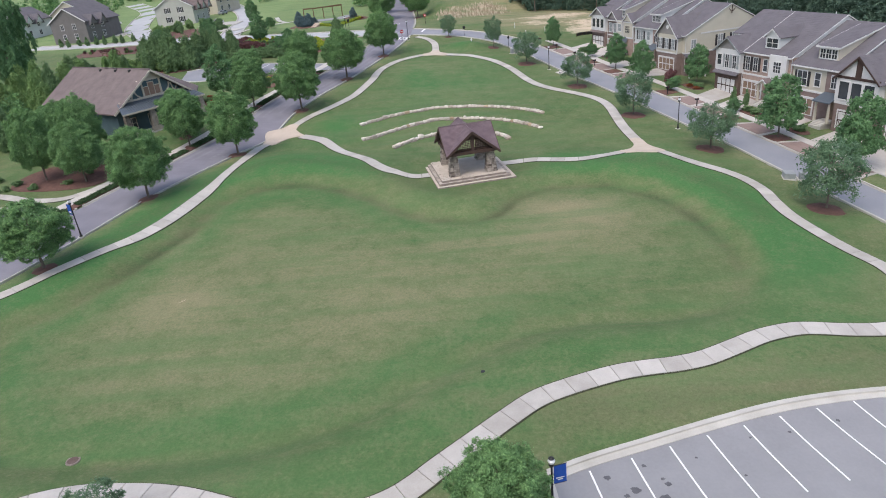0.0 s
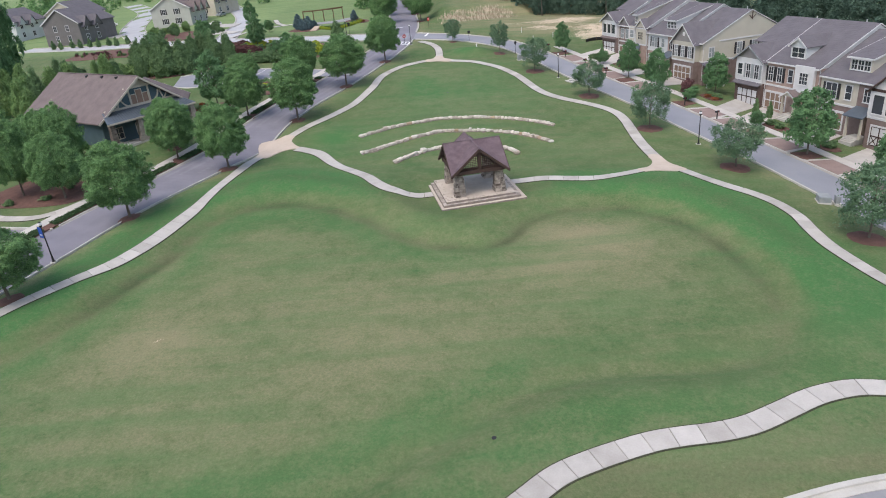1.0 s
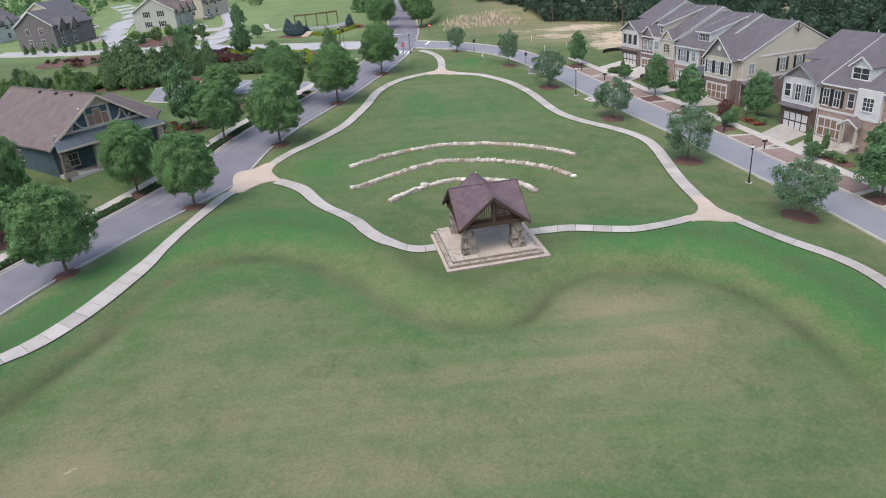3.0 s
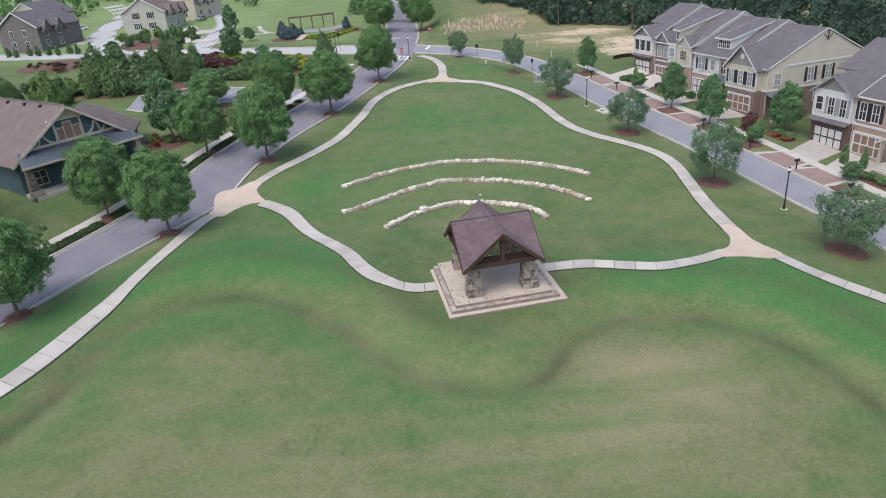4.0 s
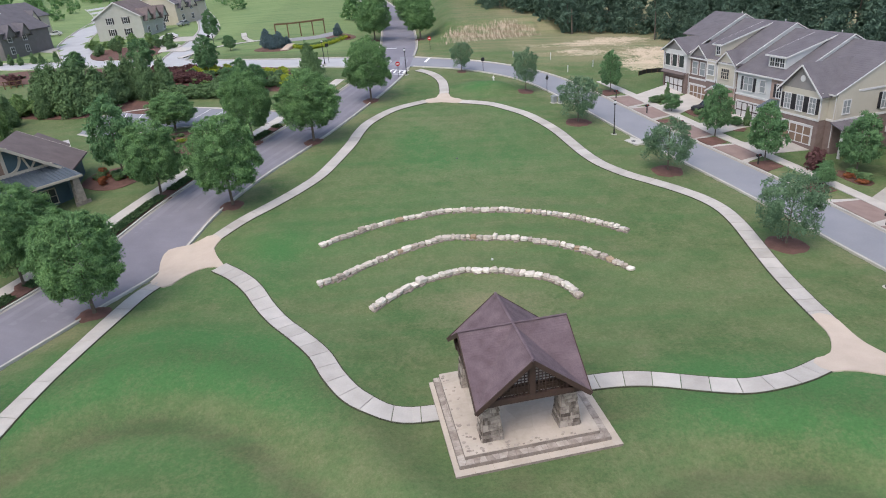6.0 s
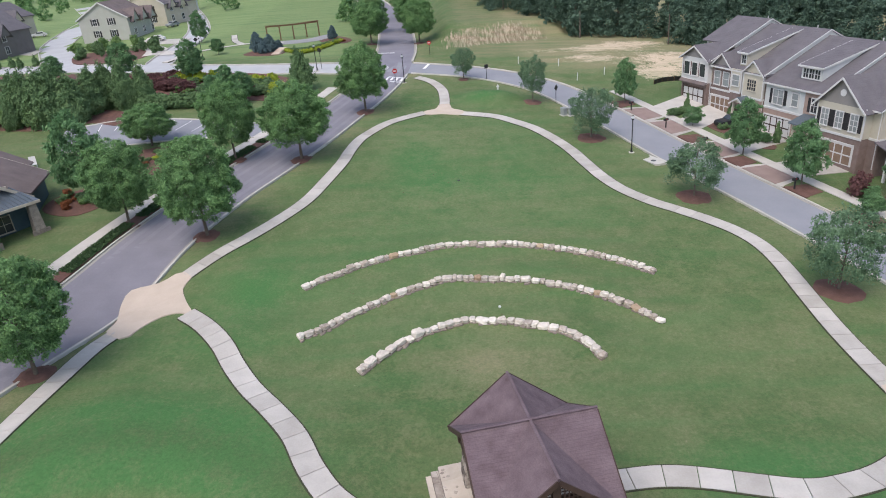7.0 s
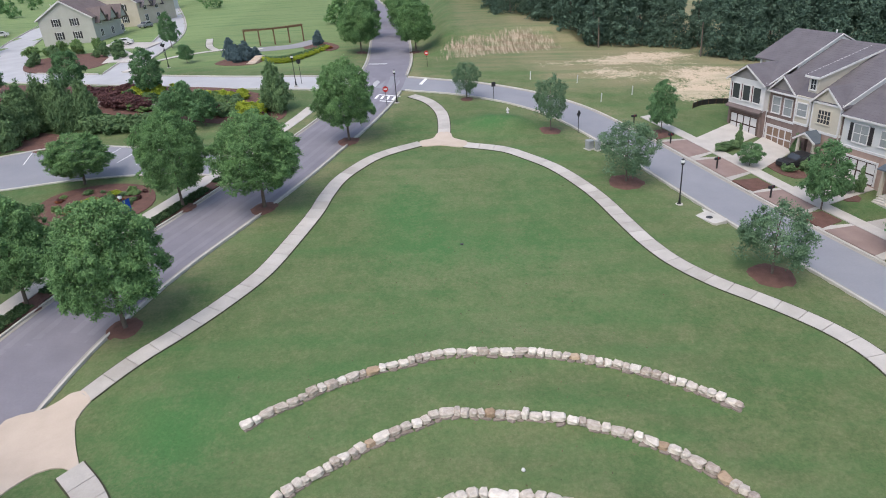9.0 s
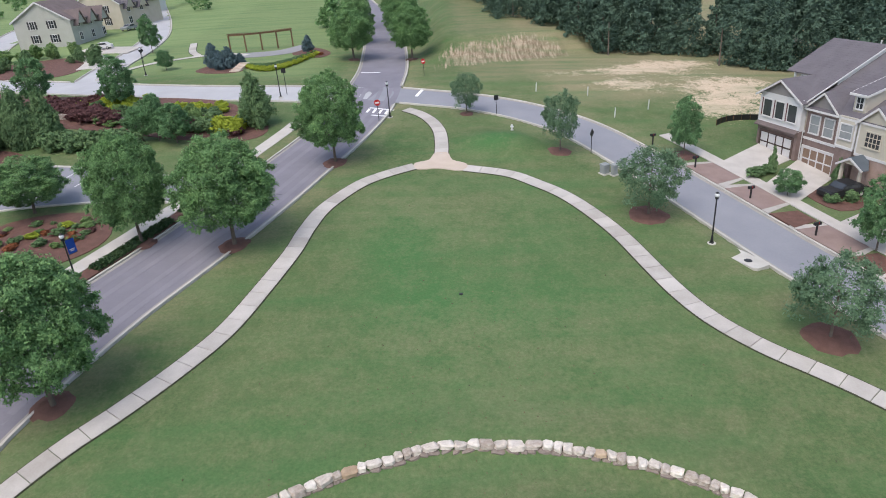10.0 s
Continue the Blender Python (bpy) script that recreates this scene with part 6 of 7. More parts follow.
# ---- street furniture ----
def lamp_post(x, y, banner=False, turn=0.0):
    home = thing("street_lamp", pose(x, y, z_at(x, y), 0, 0, turn), "black street lamp with a round white globe" + (" and a blue banner" if banner else ""), "street lamp", "street lamps")
    part("base", Build().tube((0, 0, -0.3), (0, 0, 0.12), 0.22, 0.2, 12).tube((0, 0, 0.12), (0, 0, 0.7), 0.13, 0.09, 10), M_BLACK, home)
    part("footing", Build().tube((0, 0, -0.3), (0, 0, 0.05), 0.36, 0.36, 14), M_KERB, home)
    part("pole", Build().tube((0, 0, 0.7), (0, 0, 4.1), 0.07, 0.055, 10), M_BLACK, home)
    part("collar", Build().tube((0, 0, 4.05), (0, 0, 4.25), 0.14, 0.17, 10), M_BLACK, home)
    part("globe", Build().tube((0, 0, 4.25), (0, 0, 4.4), 0.15, 0.2, 12).tube((0, 0, 4.4), (0, 0, 4.55), 0.2, 0.13, 12), M_LAMPGLASS, home)
    part("cap", Build().tube((0, 0, 4.55), (0, 0, 4.68), 0.17, 0.03, 12), M_BLACK, home)
    if banner:
        for z in (2.75, 4.0):
            part("banner_arm", Build().tube((0, 0, z), (0.85, 0, z), 0.02, 0.02, 6), M_BLACK, home)
        flag = part("banner", Build().box(0.12, 0.82, -0.012, 0.012, 2.78, 3.97), M_BANNER, home, "royal blue cloth banner")
        for k, (w, z) in enumerate(((0.46, 3.12), (0.3, 3.0))):
            part("lettering_bar", Build().box(0.47 - w / 2, 0.47 + w / 2, -0.016, 0.016, z - 0.035, z + 0.035), M_WHITE, flag)


lamp_post(22.6, 136.5)
lamp_post(34.9, 96.3)
lamp_post(-6.6, 171.2)
lamp_post(-43, 72, True, 150)
lamp_post(-30.0, 133.2, True, 60)
lamp_post(4.3, 27.6, True, 12)
lamp_post(-50.3, 201.2)
lamp_post(-23.0, 181.6)


def post_sign(x, y, h, kind, turn=0.0):
    home = thing("road_sign", pose(x, y, z_at(x, y), 0, 0, turn), {"stop": "red stop sign on a black post", "diamond": "diamond road sign on a black post, seen from behind", "plate": "small square sign on a black post"}[kind], "road sign")
    part("post", Build().tube((0, 0, -0.4), (0, 0, h), 0.045, 0.04, 8), M_BLACK, home)
    n, r, t0 = {"stop": (8, 0.42, 22.5), "diamond": (4, 0.5, 0.0), "plate": (4, 0.45, 45.0)}[kind]
    ring = [(math.cos(radians(t0 + 360 * k / n)) * r, math.sin(radians(t0 + 360 * k / n)) * r) for k in range(n)]
    part("plate", Build().solid([(a, -0.05, h - 0.35 + c) for a, c in ring][::-1], [(a, -0.025, h - 0.35 + c) for a, c in ring][::-1]), M_RED if kind == "stop" else M_BLACK, home)
    if kind == "stop":
        part("lettering_bar", Build().box(-0.26, 0.26, -0.06, -0.045, h - 0.45, h - 0.25), M_WHITE, home)


post_sign(-8.0, 170.3, 2.6, "stop", 10)
post_sign(-2.2, 190.5, 2.6, "stop", -30)
post_sign(7.4, 171.2, 2.5, "plate", 20)
post_sign(16.8, 157.2, 2.7, "diamond", 50)
post_sign(-22.4, 183.2, 3.6, "plate", 0)
post_sign(-54.9, 212, 2.8, "diamond", 20)


def mailbox(x, y, turn):
    home = thing("mailbox", pose(x, y, z_at(x, y) + 0.05, 0, 0, turn), "black mailbox on a post by the kerb", "mailbox", "mailboxes")
    part("post", Build().box(-0.06, 0.06, -0.06, 0.06, -0.3, 1.0), M_BLACK, home)
    ring = [(-0.14, 1.0), (0.14, 1.0), (0.14, 1.16), (0.1, 1.25), (0, 1.29), (-0.1, 1.25), (-0.14, 1.16)]
    part("box", Build().solid([(a, -0.35, c) for a, c in ring], [(a, 0.3, c) for a, c in ring]), M_BLACK, home)
    part("flag", Build().box(0.145, 0.16, -0.05, 0.0, 1.1, 1.3), M_RED, home)


for k in (40, 47, 55, 63, 77, 86, 94, 102):
    q = offset(ROAD_EAST, -4.1)[k]
    mailbox(q[0], q[1], -70)


def cabinet(x, y, w, d, h, turn):
    home = thing("utility_box", pose(x, y, z_at(x, y), 0, 0, turn), "grey-green metal utility box on a concrete base", "utility box")
    part("base", Build().box(-w / 2 - 0.12, w / 2 + 0.12, -d / 2 - 0.12, d / 2 + 0.12, -0.3, 0.1), M_KERB, home)
    part("case", Build().box(-w / 2, w / 2, -d / 2, d / 2, 0.1, h, 0.05), M_GREENBOX, home)
    part("lid", Build().solid([(-w / 2 - 0.03, -d / 2 - 0.03, h), (w / 2 + 0.03, -d / 2 - 0.03, h), (w / 2 + 0.03, d / 2 + 0.03, h), (-w / 2 - 0.03, d / 2 + 0.03, h)], [(-w / 2, -d / 2, h + 0.1), (w / 2, -d / 2, h + 0.1), (w / 2, d / 2, h + 0.16), (-w / 2, d / 2, h + 0.16)]), M_GREENBOX, home)
    part("door", Build().box(-w / 2 + 0.06, w / 2 - 0.06, -d / 2 - 0.02, -d / 2, 0.16, h - 0.06), M_GREENBOX, home)


cabinet(17.0, 151.6, 0.8, 0.7, 0.95, 30)
cabinet(17.9, 151.2, 0.6, 0.5, 1.05, 30)
cabinet(41.2, 75.8, 1.5, 1.2, 0.6, 75)
cabinet(42.4, 75.2, 0.6, 0.5, 0.8, 75)

hydrant = thing("hydrant", pose(8.7, 164.6, z_at(8.7, 164.6)), "pale painted fire hydrant in the grass", "hydrant")
part("barrel", Build().tube((0, 0, -0.2), (0, 0, 0.1), 0.18, 0.18, 10).tube((0, 0, 0.1), (0, 0, 0.6), 0.12, 0.12, 10), M_WHITE, hydrant)
part("bonnet", Build().tube((0, 0, 0.6), (0, 0, 0.78), 0.15, 0.05, 10), M_WHITE, hydrant)
part("outlet", Build().tube((-0.24, 0, 0.45), (0.24, 0, 0.45), 0.07, 0.07, 8), M_WHITE, hydrant)
for x, y in ((13.9, 180.3), (22.4, 169), (20.8, 178), (27.6, 172)):
    stake = thing("marker_stake", pose(x, y, z_at(x, y), 3, 2, 0), "short white marker stake on the empty lot", "stake", "marker stakes")
    part("stake", Build().box(-0.06, 0.06, -0.06, 0.06, -0.3, 1.25), M_WHITE, stake)
for x, y, h in ((30.0, 204.0, 5.5), (46.0, 195.0, 6.0)):
    pole = thing("bare_pole", pose(x, y, z_at(x, y), 1, -2, 0), "bare grey dead trunk at the edge of the woods", "pole")
    part("pole", Build().tube((0, 0, -0.5), (0.1, 0, h), 0.16, 0.08, 8), M_BARK, pole)

inlet = thing("storm_drain", pose(24.4, 133.9, z_at(24.4, 133.9), 0, 0, -66), "concrete storm drain with iron lid in the kerb", "storm drain")
part("slab", Build().box(-1.9, 1.9, -0.95, 0.8, -0.3, 0.07, 0.25), M_KERB, inlet)
part("iron_lid", Build().tube((0.5, -0.25, 0.0), (0.5, -0.25, 0.09), 0.32, 0.32, 14), M_BLACK, inlet)
lid = thing("manhole", pose(-26.6, 35.9, z_at(-26.6, 35.9)), "rusty round manhole cover in the lawn", "manhole")
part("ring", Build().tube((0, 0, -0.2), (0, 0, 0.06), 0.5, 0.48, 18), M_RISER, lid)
part("cover", Build().tube((0, 0, 0.0), (0, 0, 0.075), 0.36, 0.36, 18), M_BRICK_DARK, lid)
for x, y in ((0.9, 129.7), (1.5, 41)):
    cap = thing("sprinkler_cap", pose(x, y, z_at(x, y)), "small dark irrigation lid in the grass", "irrigation lid", "irrigation lids")
    part("lid", Build().tube((0, 0, -0.1), (0, 0, 0.05), 0.17, 0.16, 12), M_BLACK, cap)
orb = bmesh.new()
bmesh.ops.create_icosphere(orb, subdivisions=2, radius=0.12, matrix=Matrix.Translation((0, 0, 0.11)))
skin = bpy.data.meshes.new("ball")
orb.to_mesh(skin)
orb.free()
single("ball", skin, M_WHITE, "small white ball lying on the lawn between stone walls", "ball", m=pose(3.18, 104.4, z_at(3.18, 104.4)))
STAINS = ((9.4, 29.6, 0.28), (8.8, 29.2, 0.17), (11.2, 30.3, 0.13), (11.4, 29.9, 0.2), (10.4, 31.4, 0.16), (8.0, 30.6, 0.2), (13.7, 31.8, 0.09), (16, 30.2, 0.1), (20.2, 33.5, 0.14), (23.7, 34.3, 0.14), (10.9, 28.9, 0.3), (17.6, 33.2, 0.1))
for k, (x, y, r) in enumerate(STAINS):
    rng = random.Random(k)
    flat_on_land("oil_stain", [(x + math.cos(a) * r * rng.uniform(0.6, 1.3), y + math.sin(a) * r * rng.uniform(0.5, 1.1)) for a in np.linspace(0, 2 * math.pi, 12, endpoint=False)], -0.09, M_STAIN, "dark oil stain on the parking lot", "stain", 0.004)

fence = thing("silt_fence", pose(0, 0, 0), "low black silt fence beside the empty lot", "fence")
runs = spline([(34.2, 165.6), (36, 167), (38.6, 167.6), (41.5, 167.4)], 1.2)
for p, q in zip(runs, runs[1:]):
    zp, zq = z_at(*p), z_at(*q)
    part("cloth", Build().beam((*p, zp + 0.35), (*q, zq + 0.35), 0.03, 0.75), M_BLACK, fence)
    part("stake", Build().box(p[0] - 0.03, p[0] + 0.03, p[1] - 0.03, p[1] + 0.03, zp - 0.3, zp + 0.85), M_CEDAR, fence)


# ---- shrubs, hedges and beds ----
def shrub_mesh(seed, mat, leaves=1500, leaf=0.074, cone=False, clumps=20):
    rng = np.random.default_rng(seed)
    c, o = crown_points(rng, 0.95 if cone else 0.85, 0.02 if cone else 0.12, 0.94 if cone else 0.88, PLUME if cone else WIDE, clumps, leaves, 0.11 if cone else 0.15, 0.45)
    return leaf_mesh("foliage", c, o, leaf * rng.uniform(0.6, 1.3, len(c)), rng, mat, 0.1)


SHRUBS = {k: [shrub_mesh(200 + 10 * i + j, m) for j in range(2)] for i, (k, m) in enumerate((("green", M_LEAF_PINE), ("lime", M_LEAF_LIME), ("burgundy", M_LEAF_BURG), ("bright", M_LEAF_SUN), ("flower", M_FLOWER)))}
SHRUBS["cone"] = [shrub_mesh(290, M_LEAF_PINE, 2000, 0.07, True, 40)]
SHRUBS["blue"] = [shrub_mesh(291, M_LEAF_BLUE, 3600, 0.055, True, 60)]
TALL = [shrub_mesh(301 + k, M_LEAF_PINE, 15000, 0.028, True, 130) for k in range(2)]
FEATHER = [shrub_mesh(305, M_LEAF_SUN, 13000, 0.029, True, 110)]
WORDS = {"green": "rounded dark green shrub", "lime": "yellow-green shrub in a mulch bed", "burgundy": "burgundy-leaved shrub in a mulch bed", "bright": "loose bright green shrub", "flower": "low clump of orange flowers", "cone": "small cone-shaped evergreen shrub", "blue": "blue-grey spruce in a mulch bed"}


def shrub(kind, x, y, w, h, k=0, name="shrub", label=""):
    me = SHRUBS[kind][k % len(SHRUBS[kind])] if kind in SHRUBS else kind
    home = thing(name, pose(x, y, z_at(x, y) - 0.03, 0, 0, 47 * k) @ Matrix.Diagonal((w, w, h, 1)), label or WORDS[kind], "shrub" if name == "shrub" else "tree")
    part("stem", Build().tube((0, 0, -0.1), (0, 0, 0.5), 0.03, 0.015, 6), M_BARK, home)
    part("foliage", me, None, home)


def bed(pts, label="red-brown mulch bed", lift=0.06):
    flat_on_land("mulch_bed", spline(pts, 1.2, True)[:-1], lift, M_MULCH, label, "mulch bed", 0.15, step=2.5)


bed([(-100, 190), (-78, 183), (-60, 176), (-46, 171.5), (-32, 166), (-24.5, 164.8), (-22, 168), (-25, 175), (-33, 181.5), (-46, 185), (-60, 189), (-80, 197), (-98, 202)])
bed([(-63, 92), (-57, 89.6), (-50.5, 89.6), (-48.6, 92.5), (-51.5, 98), (-58, 101), (-63, 98)])
bed([(-33.5, 137), (-31, 141), (-33, 145.5), (-38, 147), (-43, 145), (-43.5, 140), (-39, 137)])
bed([(-41.5, 126), (-38.5, 131), (-41, 134), (-46, 132.5), (-46.5, 128)])
bed([(-62, 158), (-56, 160), (-50, 157.5), (-47.5, 160.5), (-55, 166), (-66, 166), (-74, 162)])
bed([(-42, 202), (-38, 199), (-33.5, 199.5), (-33.5, 205), (-39, 207.5)])
bed([(-27, 212.5), (-21.5, 208.5), (-20, 213), (-24, 219), (-27, 217)])
bed([(-80, 207.6), (-86, 216), (-87, 222.5), (-79, 224.8), (-71, 224.5), (-66.4, 217), (-66.2, 209), (-69, 205.2)])
bed([(44.2, 121.4), (46.3, 121.8), (47.2, 118.2), (45.3, 117.6)])
bed([(35.4, 146.6), (39.2, 147.4), (40.4, 143.6), (36.6, 142.2)])
bed([(37.6, 141), (39.6, 141.6), (41, 137), (39, 136.6)])
bed([(47.2, 106), (49, 106.5), (50.6, 101.6), (48.6, 101)])
bed([(49.6, 97), (51.4, 97.5), (52.8, 92.6), (50.8, 92)])

rng = random.Random(9)
for k in range(46):
    f = rng.random()
    shrub(("green", "bright", "green", "burgundy")[k % 4], -46 + 22 * f, 176.5 - 7.5 * f + rng.uniform(-3.2, 3.6), rng.uniform(1.6, 2.8), rng.uniform(0.9, 1.7), k)
for k in range(18):
    shrub("burgundy", -56.5 + 11.5 * rng.random(), 179.4 + rng.uniform(-3.6, 3.6), rng.uniform(2.0, 2.8), rng.uniform(1.3, 1.8), k)
for k in range(10):
    shrub("lime", -50.5 + 10.5 * rng.random(), 180 + rng.uniform(-3, 3.2), rng.uniform(1.5, 2.2), rng.uniform(1.1, 1.6), k)
for x, y, w, h in ((-27.8, 167.6, 2.4, 2.2), (-26.2, 167.2, 2.6, 2.4), (-25.6, 168.8, 2.2, 2.0)):
    shrub("lime", x, y, w, h, int(x))
for x, y, w, h in ((-83, 226.6, 2.8, 3.2), (-79, 225.6, 2.8, 3.4), (-74.8, 226.2, 2.6, 3.2), (-89.4, 225.8, 3.6, 2.6), (-86, 226.4, 2.6, 2.0)):
    shrub("bright", x, y, w, h, int(x), label="loose upright green bush before a house wall")
for x, y, w, h in ((-35.2, 166.2, 6.4, 13.0), (-32.6, 165.2, 3.4, 2.8), (-37.4, 166.6, 5.6, 9.6)):
    plant(MAPLES[int(-x) % 2], x, y, h, w, (6.0, 4.6), 60 * int(x), "soft pale green small tree behind the oaks")
shrub("burgundy", 42.4, 122.4, 2.2, 2.8, 3)
for k in range(9):
    shrub("lime", -52 + k * 0.9 + rng.uniform(-0.4, 0.4), 181.2 + rng.uniform(-1, 1), rng.uniform(1.5, 2.1), rng.uniform(1.1, 1.5), k)
for k in range(8):
    shrub("lime", -36.5 + k * 0.95 + rng.uniform(-0.4, 0.4), 178.6 - 0.3 * k + rng.uniform(-0.8, 0.8), rng.uniform(1.4, 2), rng.uniform(1.0, 1.4), k)
for k in range(4):
    shrub("lime", -28.5 + k * 0.9, 168.6 + rng.uniform(-0.7, 0.7), rng.uniform(1.8, 2.4), rng.uniform(1.5, 2.1), k)
for k in range(26):
    f = k / 25
    shrub("burgundy", -57 + 13 * f + rng.uniform(-0.5, 0.5), 182 - 9 * f + rng.uniform(-1.2, 1.2), rng.uniform(2.2, 3.0), rng.uniform(1.4, 2.0), k)
for k in range(10):
    shrub("burgundy", -100 + 2.6 * k, 196 - 0.9 * k + rng.uniform(-2, 2), rng.uniform(0.9, 1.4), rng.uniform(0.6, 0.9), k)
for k in range(8):
    shrub("green", -41 + 1.9 * k, 174.5 - 0.85 * k + rng.uniform(-0.8, 0.8), rng.uniform(2.2, 3.0), rng.uniform(1.3, 1.9), k)
for k in range(14):
    f = k / 13
    shrub("green", -48.5 + 11 * f, 164.9 - 1.0 * f + rng.uniform(-0.3, 0.3), 2.6, rng.uniform(2.3, 2.7), k, label="dark clipped evergreen hedge shrub")
for k in range(14):
    f = rng.random()
    shrub("green", -76 + 30 * f, 183 - 6 * f + rng.uniform(-2.5, 2.5), rng.uniform(1.8, 2.6), rng.uniform(1.1, 1.7), k)
for k in range(16):
    shrub("bright", -79 + 11 * rng.random(), 165 + rng.uniform(-5, 6), rng.uniform(2.6, 3.8), rng.uniform(2.2, 3.4), k)
for k in range(9):
    shrub("bright" if k % 2 else "green", -84 + 2.6 * k + rng.uniform(-1, 1), 168 - 0.8 * k + rng.uniform(-2, 2), rng.uniform(2.4, 3.6), rng.uniform(1.8, 2.8), k)
for x, y, w, h in ((-61.8, 160.2, 6.6, 8.8), (-66.4, 163, 6.0, 8.2), (-58.2, 161, 5.6, 7.6), (-63.4, 165.2, 5.8, 7.8), (-69.4, 165, 5.0, 7.6), (-57.0, 165.4, 5.0, 7.4), (-55.6, 168, 4.2, 7.4), (-52.3, 166.6, 4.2, 7.6), (-49.4, 167.4, 3.8, 6.8), (-53.6, 169.6, 3.8, 6.6), (-23.6, 169.8, 4.6, 7.0)):
    shrub(TALL[int(x) % 2], x, y, w, h, int(y), "evergreen", "dense dark evergreen tree with a pointed top")
for x, y, w, h in ((-74.5, 154, 3.4, 6.0), (-78, 152, 3.4, 6.6), (-71.5, 156.5, 3.2, 5.4), (-82, 156, 3.8, 6.6), (-67.5, 160, 3.0, 4.6), (-86, 160, 4.0, 6.4), (-73.2, 151.2, 3.4, 6.4), (-76, 160, 3.0, 4.6), (-100, 166, 4.4, 6.6), (-96, 154, 4.6, 8.6), (-86, 146, 4.4, 8.6), (-80, 140, 4.4, 8.6), (-78, 131, 4.4, 8.5), (-88, 128, 5, 10), (-96, 140, 5, 11), (-82, 118, 4.6, 9), (-74, 112, 4.4, 8), (-66, 108, 4.0, 7)):
    shrub(FEATHER[0] if int(y) % 4 else TALL[int(-x) % 2], x, y, w, h, int(y), "evergreen", "feathery upright green conifer behind the clubhouse")
for k, (x, y, w, h) in enumerate(((-39.2, 204.2, 3.2, 4.4), (-36.3, 203.2, 3.0, 3.8), (-37.6, 202.0, 2.6, 2.8), (-24.6, 215.4, 2.4, 3.2), (-35, 205.5, 2, 2.2))):
    shrub("blue", x, y, w, h, k, "blue_spruce")
for k, (x, y) in enumerate(((32.2, 150.2), (33.2, 150.7), (40.2, 139.2), (39.6, 141), (45.9, 120.6), (46.3, 118.8), (48.6, 104.2), (49.2, 102.4), (51.2, 95.6), (51.8, 93.6), (37.0, 144.0), (38.2, 145.6), (38.9, 144.2), (34.0, 151.0))):
    shrub("green", x, y, rng.uniform(1.3, 2.0), rng.uniform(0.9, 1.3), k)
for k, (x, y) in enumerate(((34.6, 151.4), (39.7, 148.2), (48.6, 109.2), (50, 107.6), (41.6, 138.6))):
    shrub("cone", x, y, 1.1, 2.6, k)
for k, (x, y) in enumerate(((45.2, 120), (45.8, 118.2), (49.8, 96.6), (-43.6, 130.6), (-42.8, 131.4), (-44.4, 129.6), (-38.5, 142), (-36, 144), (-34.4, 141), (-22.6, 212), (-23.4, 213.4), (-21.6, 211))):
    shrub("flower" if k not in (6, 7) else "lime", x, y, 1.3, 0.6, k)
for k in range(14):
    shrub("green", -62 + rng.uniform(-5, 14), 94 + rng.uniform(-4, 8), rng.uniform(1.0, 1.8), rng.uniform(0.7, 1.2), k)
for k in range(8):
    shrub("bright" if k % 3 else "green", -41 + rng.uniform(-1, 7), 141 + rng.uniform(-3, 4), rng.uniform(0.9, 1.5), rng.uniform(0.5, 0.9), k)
for k in range(12):
    shrub("green", -74 + rng.uniform(-9, 10), 217 + rng.uniform(-5, 7), rng.uniform(1.6, 2.8), rng.uniform(1.4, 3.4), k)
for k in range(9):
    shrub("cone", -118 + 3.2 * k, 218 - 0.8 * k + rng.uniform(-1, 1), 1.6, 2.4, k)

trellis = thing("trellis", pose(0, 0, 0), "low brown wooden trellis fence on the mulch slope", "trellis")
for k in range(5):
    x, y = -88.4 + 1.1 * k, 182.1 + 0.18 * k
    part("post", Build().box(x - 0.07, x + 0.07, y - 0.07, y + 0.07, z_at(x, y) - 0.3, z_at(x, y) + 1.5), M_CEDAR, trellis)
for h in (0.6, 1.4):
    part("rail", Build().beam((-88.6, 182.05, z_at(-88.4, 182.1) + h), (-83.8, 182.85, z_at(-84, 182.8) + h), 0.08, 0.12), M_CEDAR, trellis)
shrub("burgundy", -86.3, 184.2, 2.6, 2.4, 1)
for k in range(16):
    shrub(("green", "burgundy", "green", "bright")[k % 4], -101 + 1.5 * k + rng.uniform(-0.6, 0.6), 198.5 - 0.75 * k + rng.uniform(-3.5, 3.5), rng.uniform(0.8, 1.3), rng.uniform(0.5, 0.9), k)
# planting in the beds beside the clubhouse and the pavement
for k in range(26):
    f = rng.random()
    shrub(("green", "bright", "flower", "burgundy", "green")[k % 5], -42.5 + 9.5 * f + rng.uniform(-0.4, 0.4), 139.4 + 5.2 * rng.random() + 0.5 * f, rng.uniform(0.6, 1.1), rng.uniform(0.3, 0.6), k)
for k in range(16):
    shrub(("bright", "green", "flower", "green")[k % 4], -45.6 + 6.0 * rng.random(), 127.6 + 4.6 * rng.random(), rng.uniform(0.9, 1.6), rng.uniform(0.6, 1.2), k)

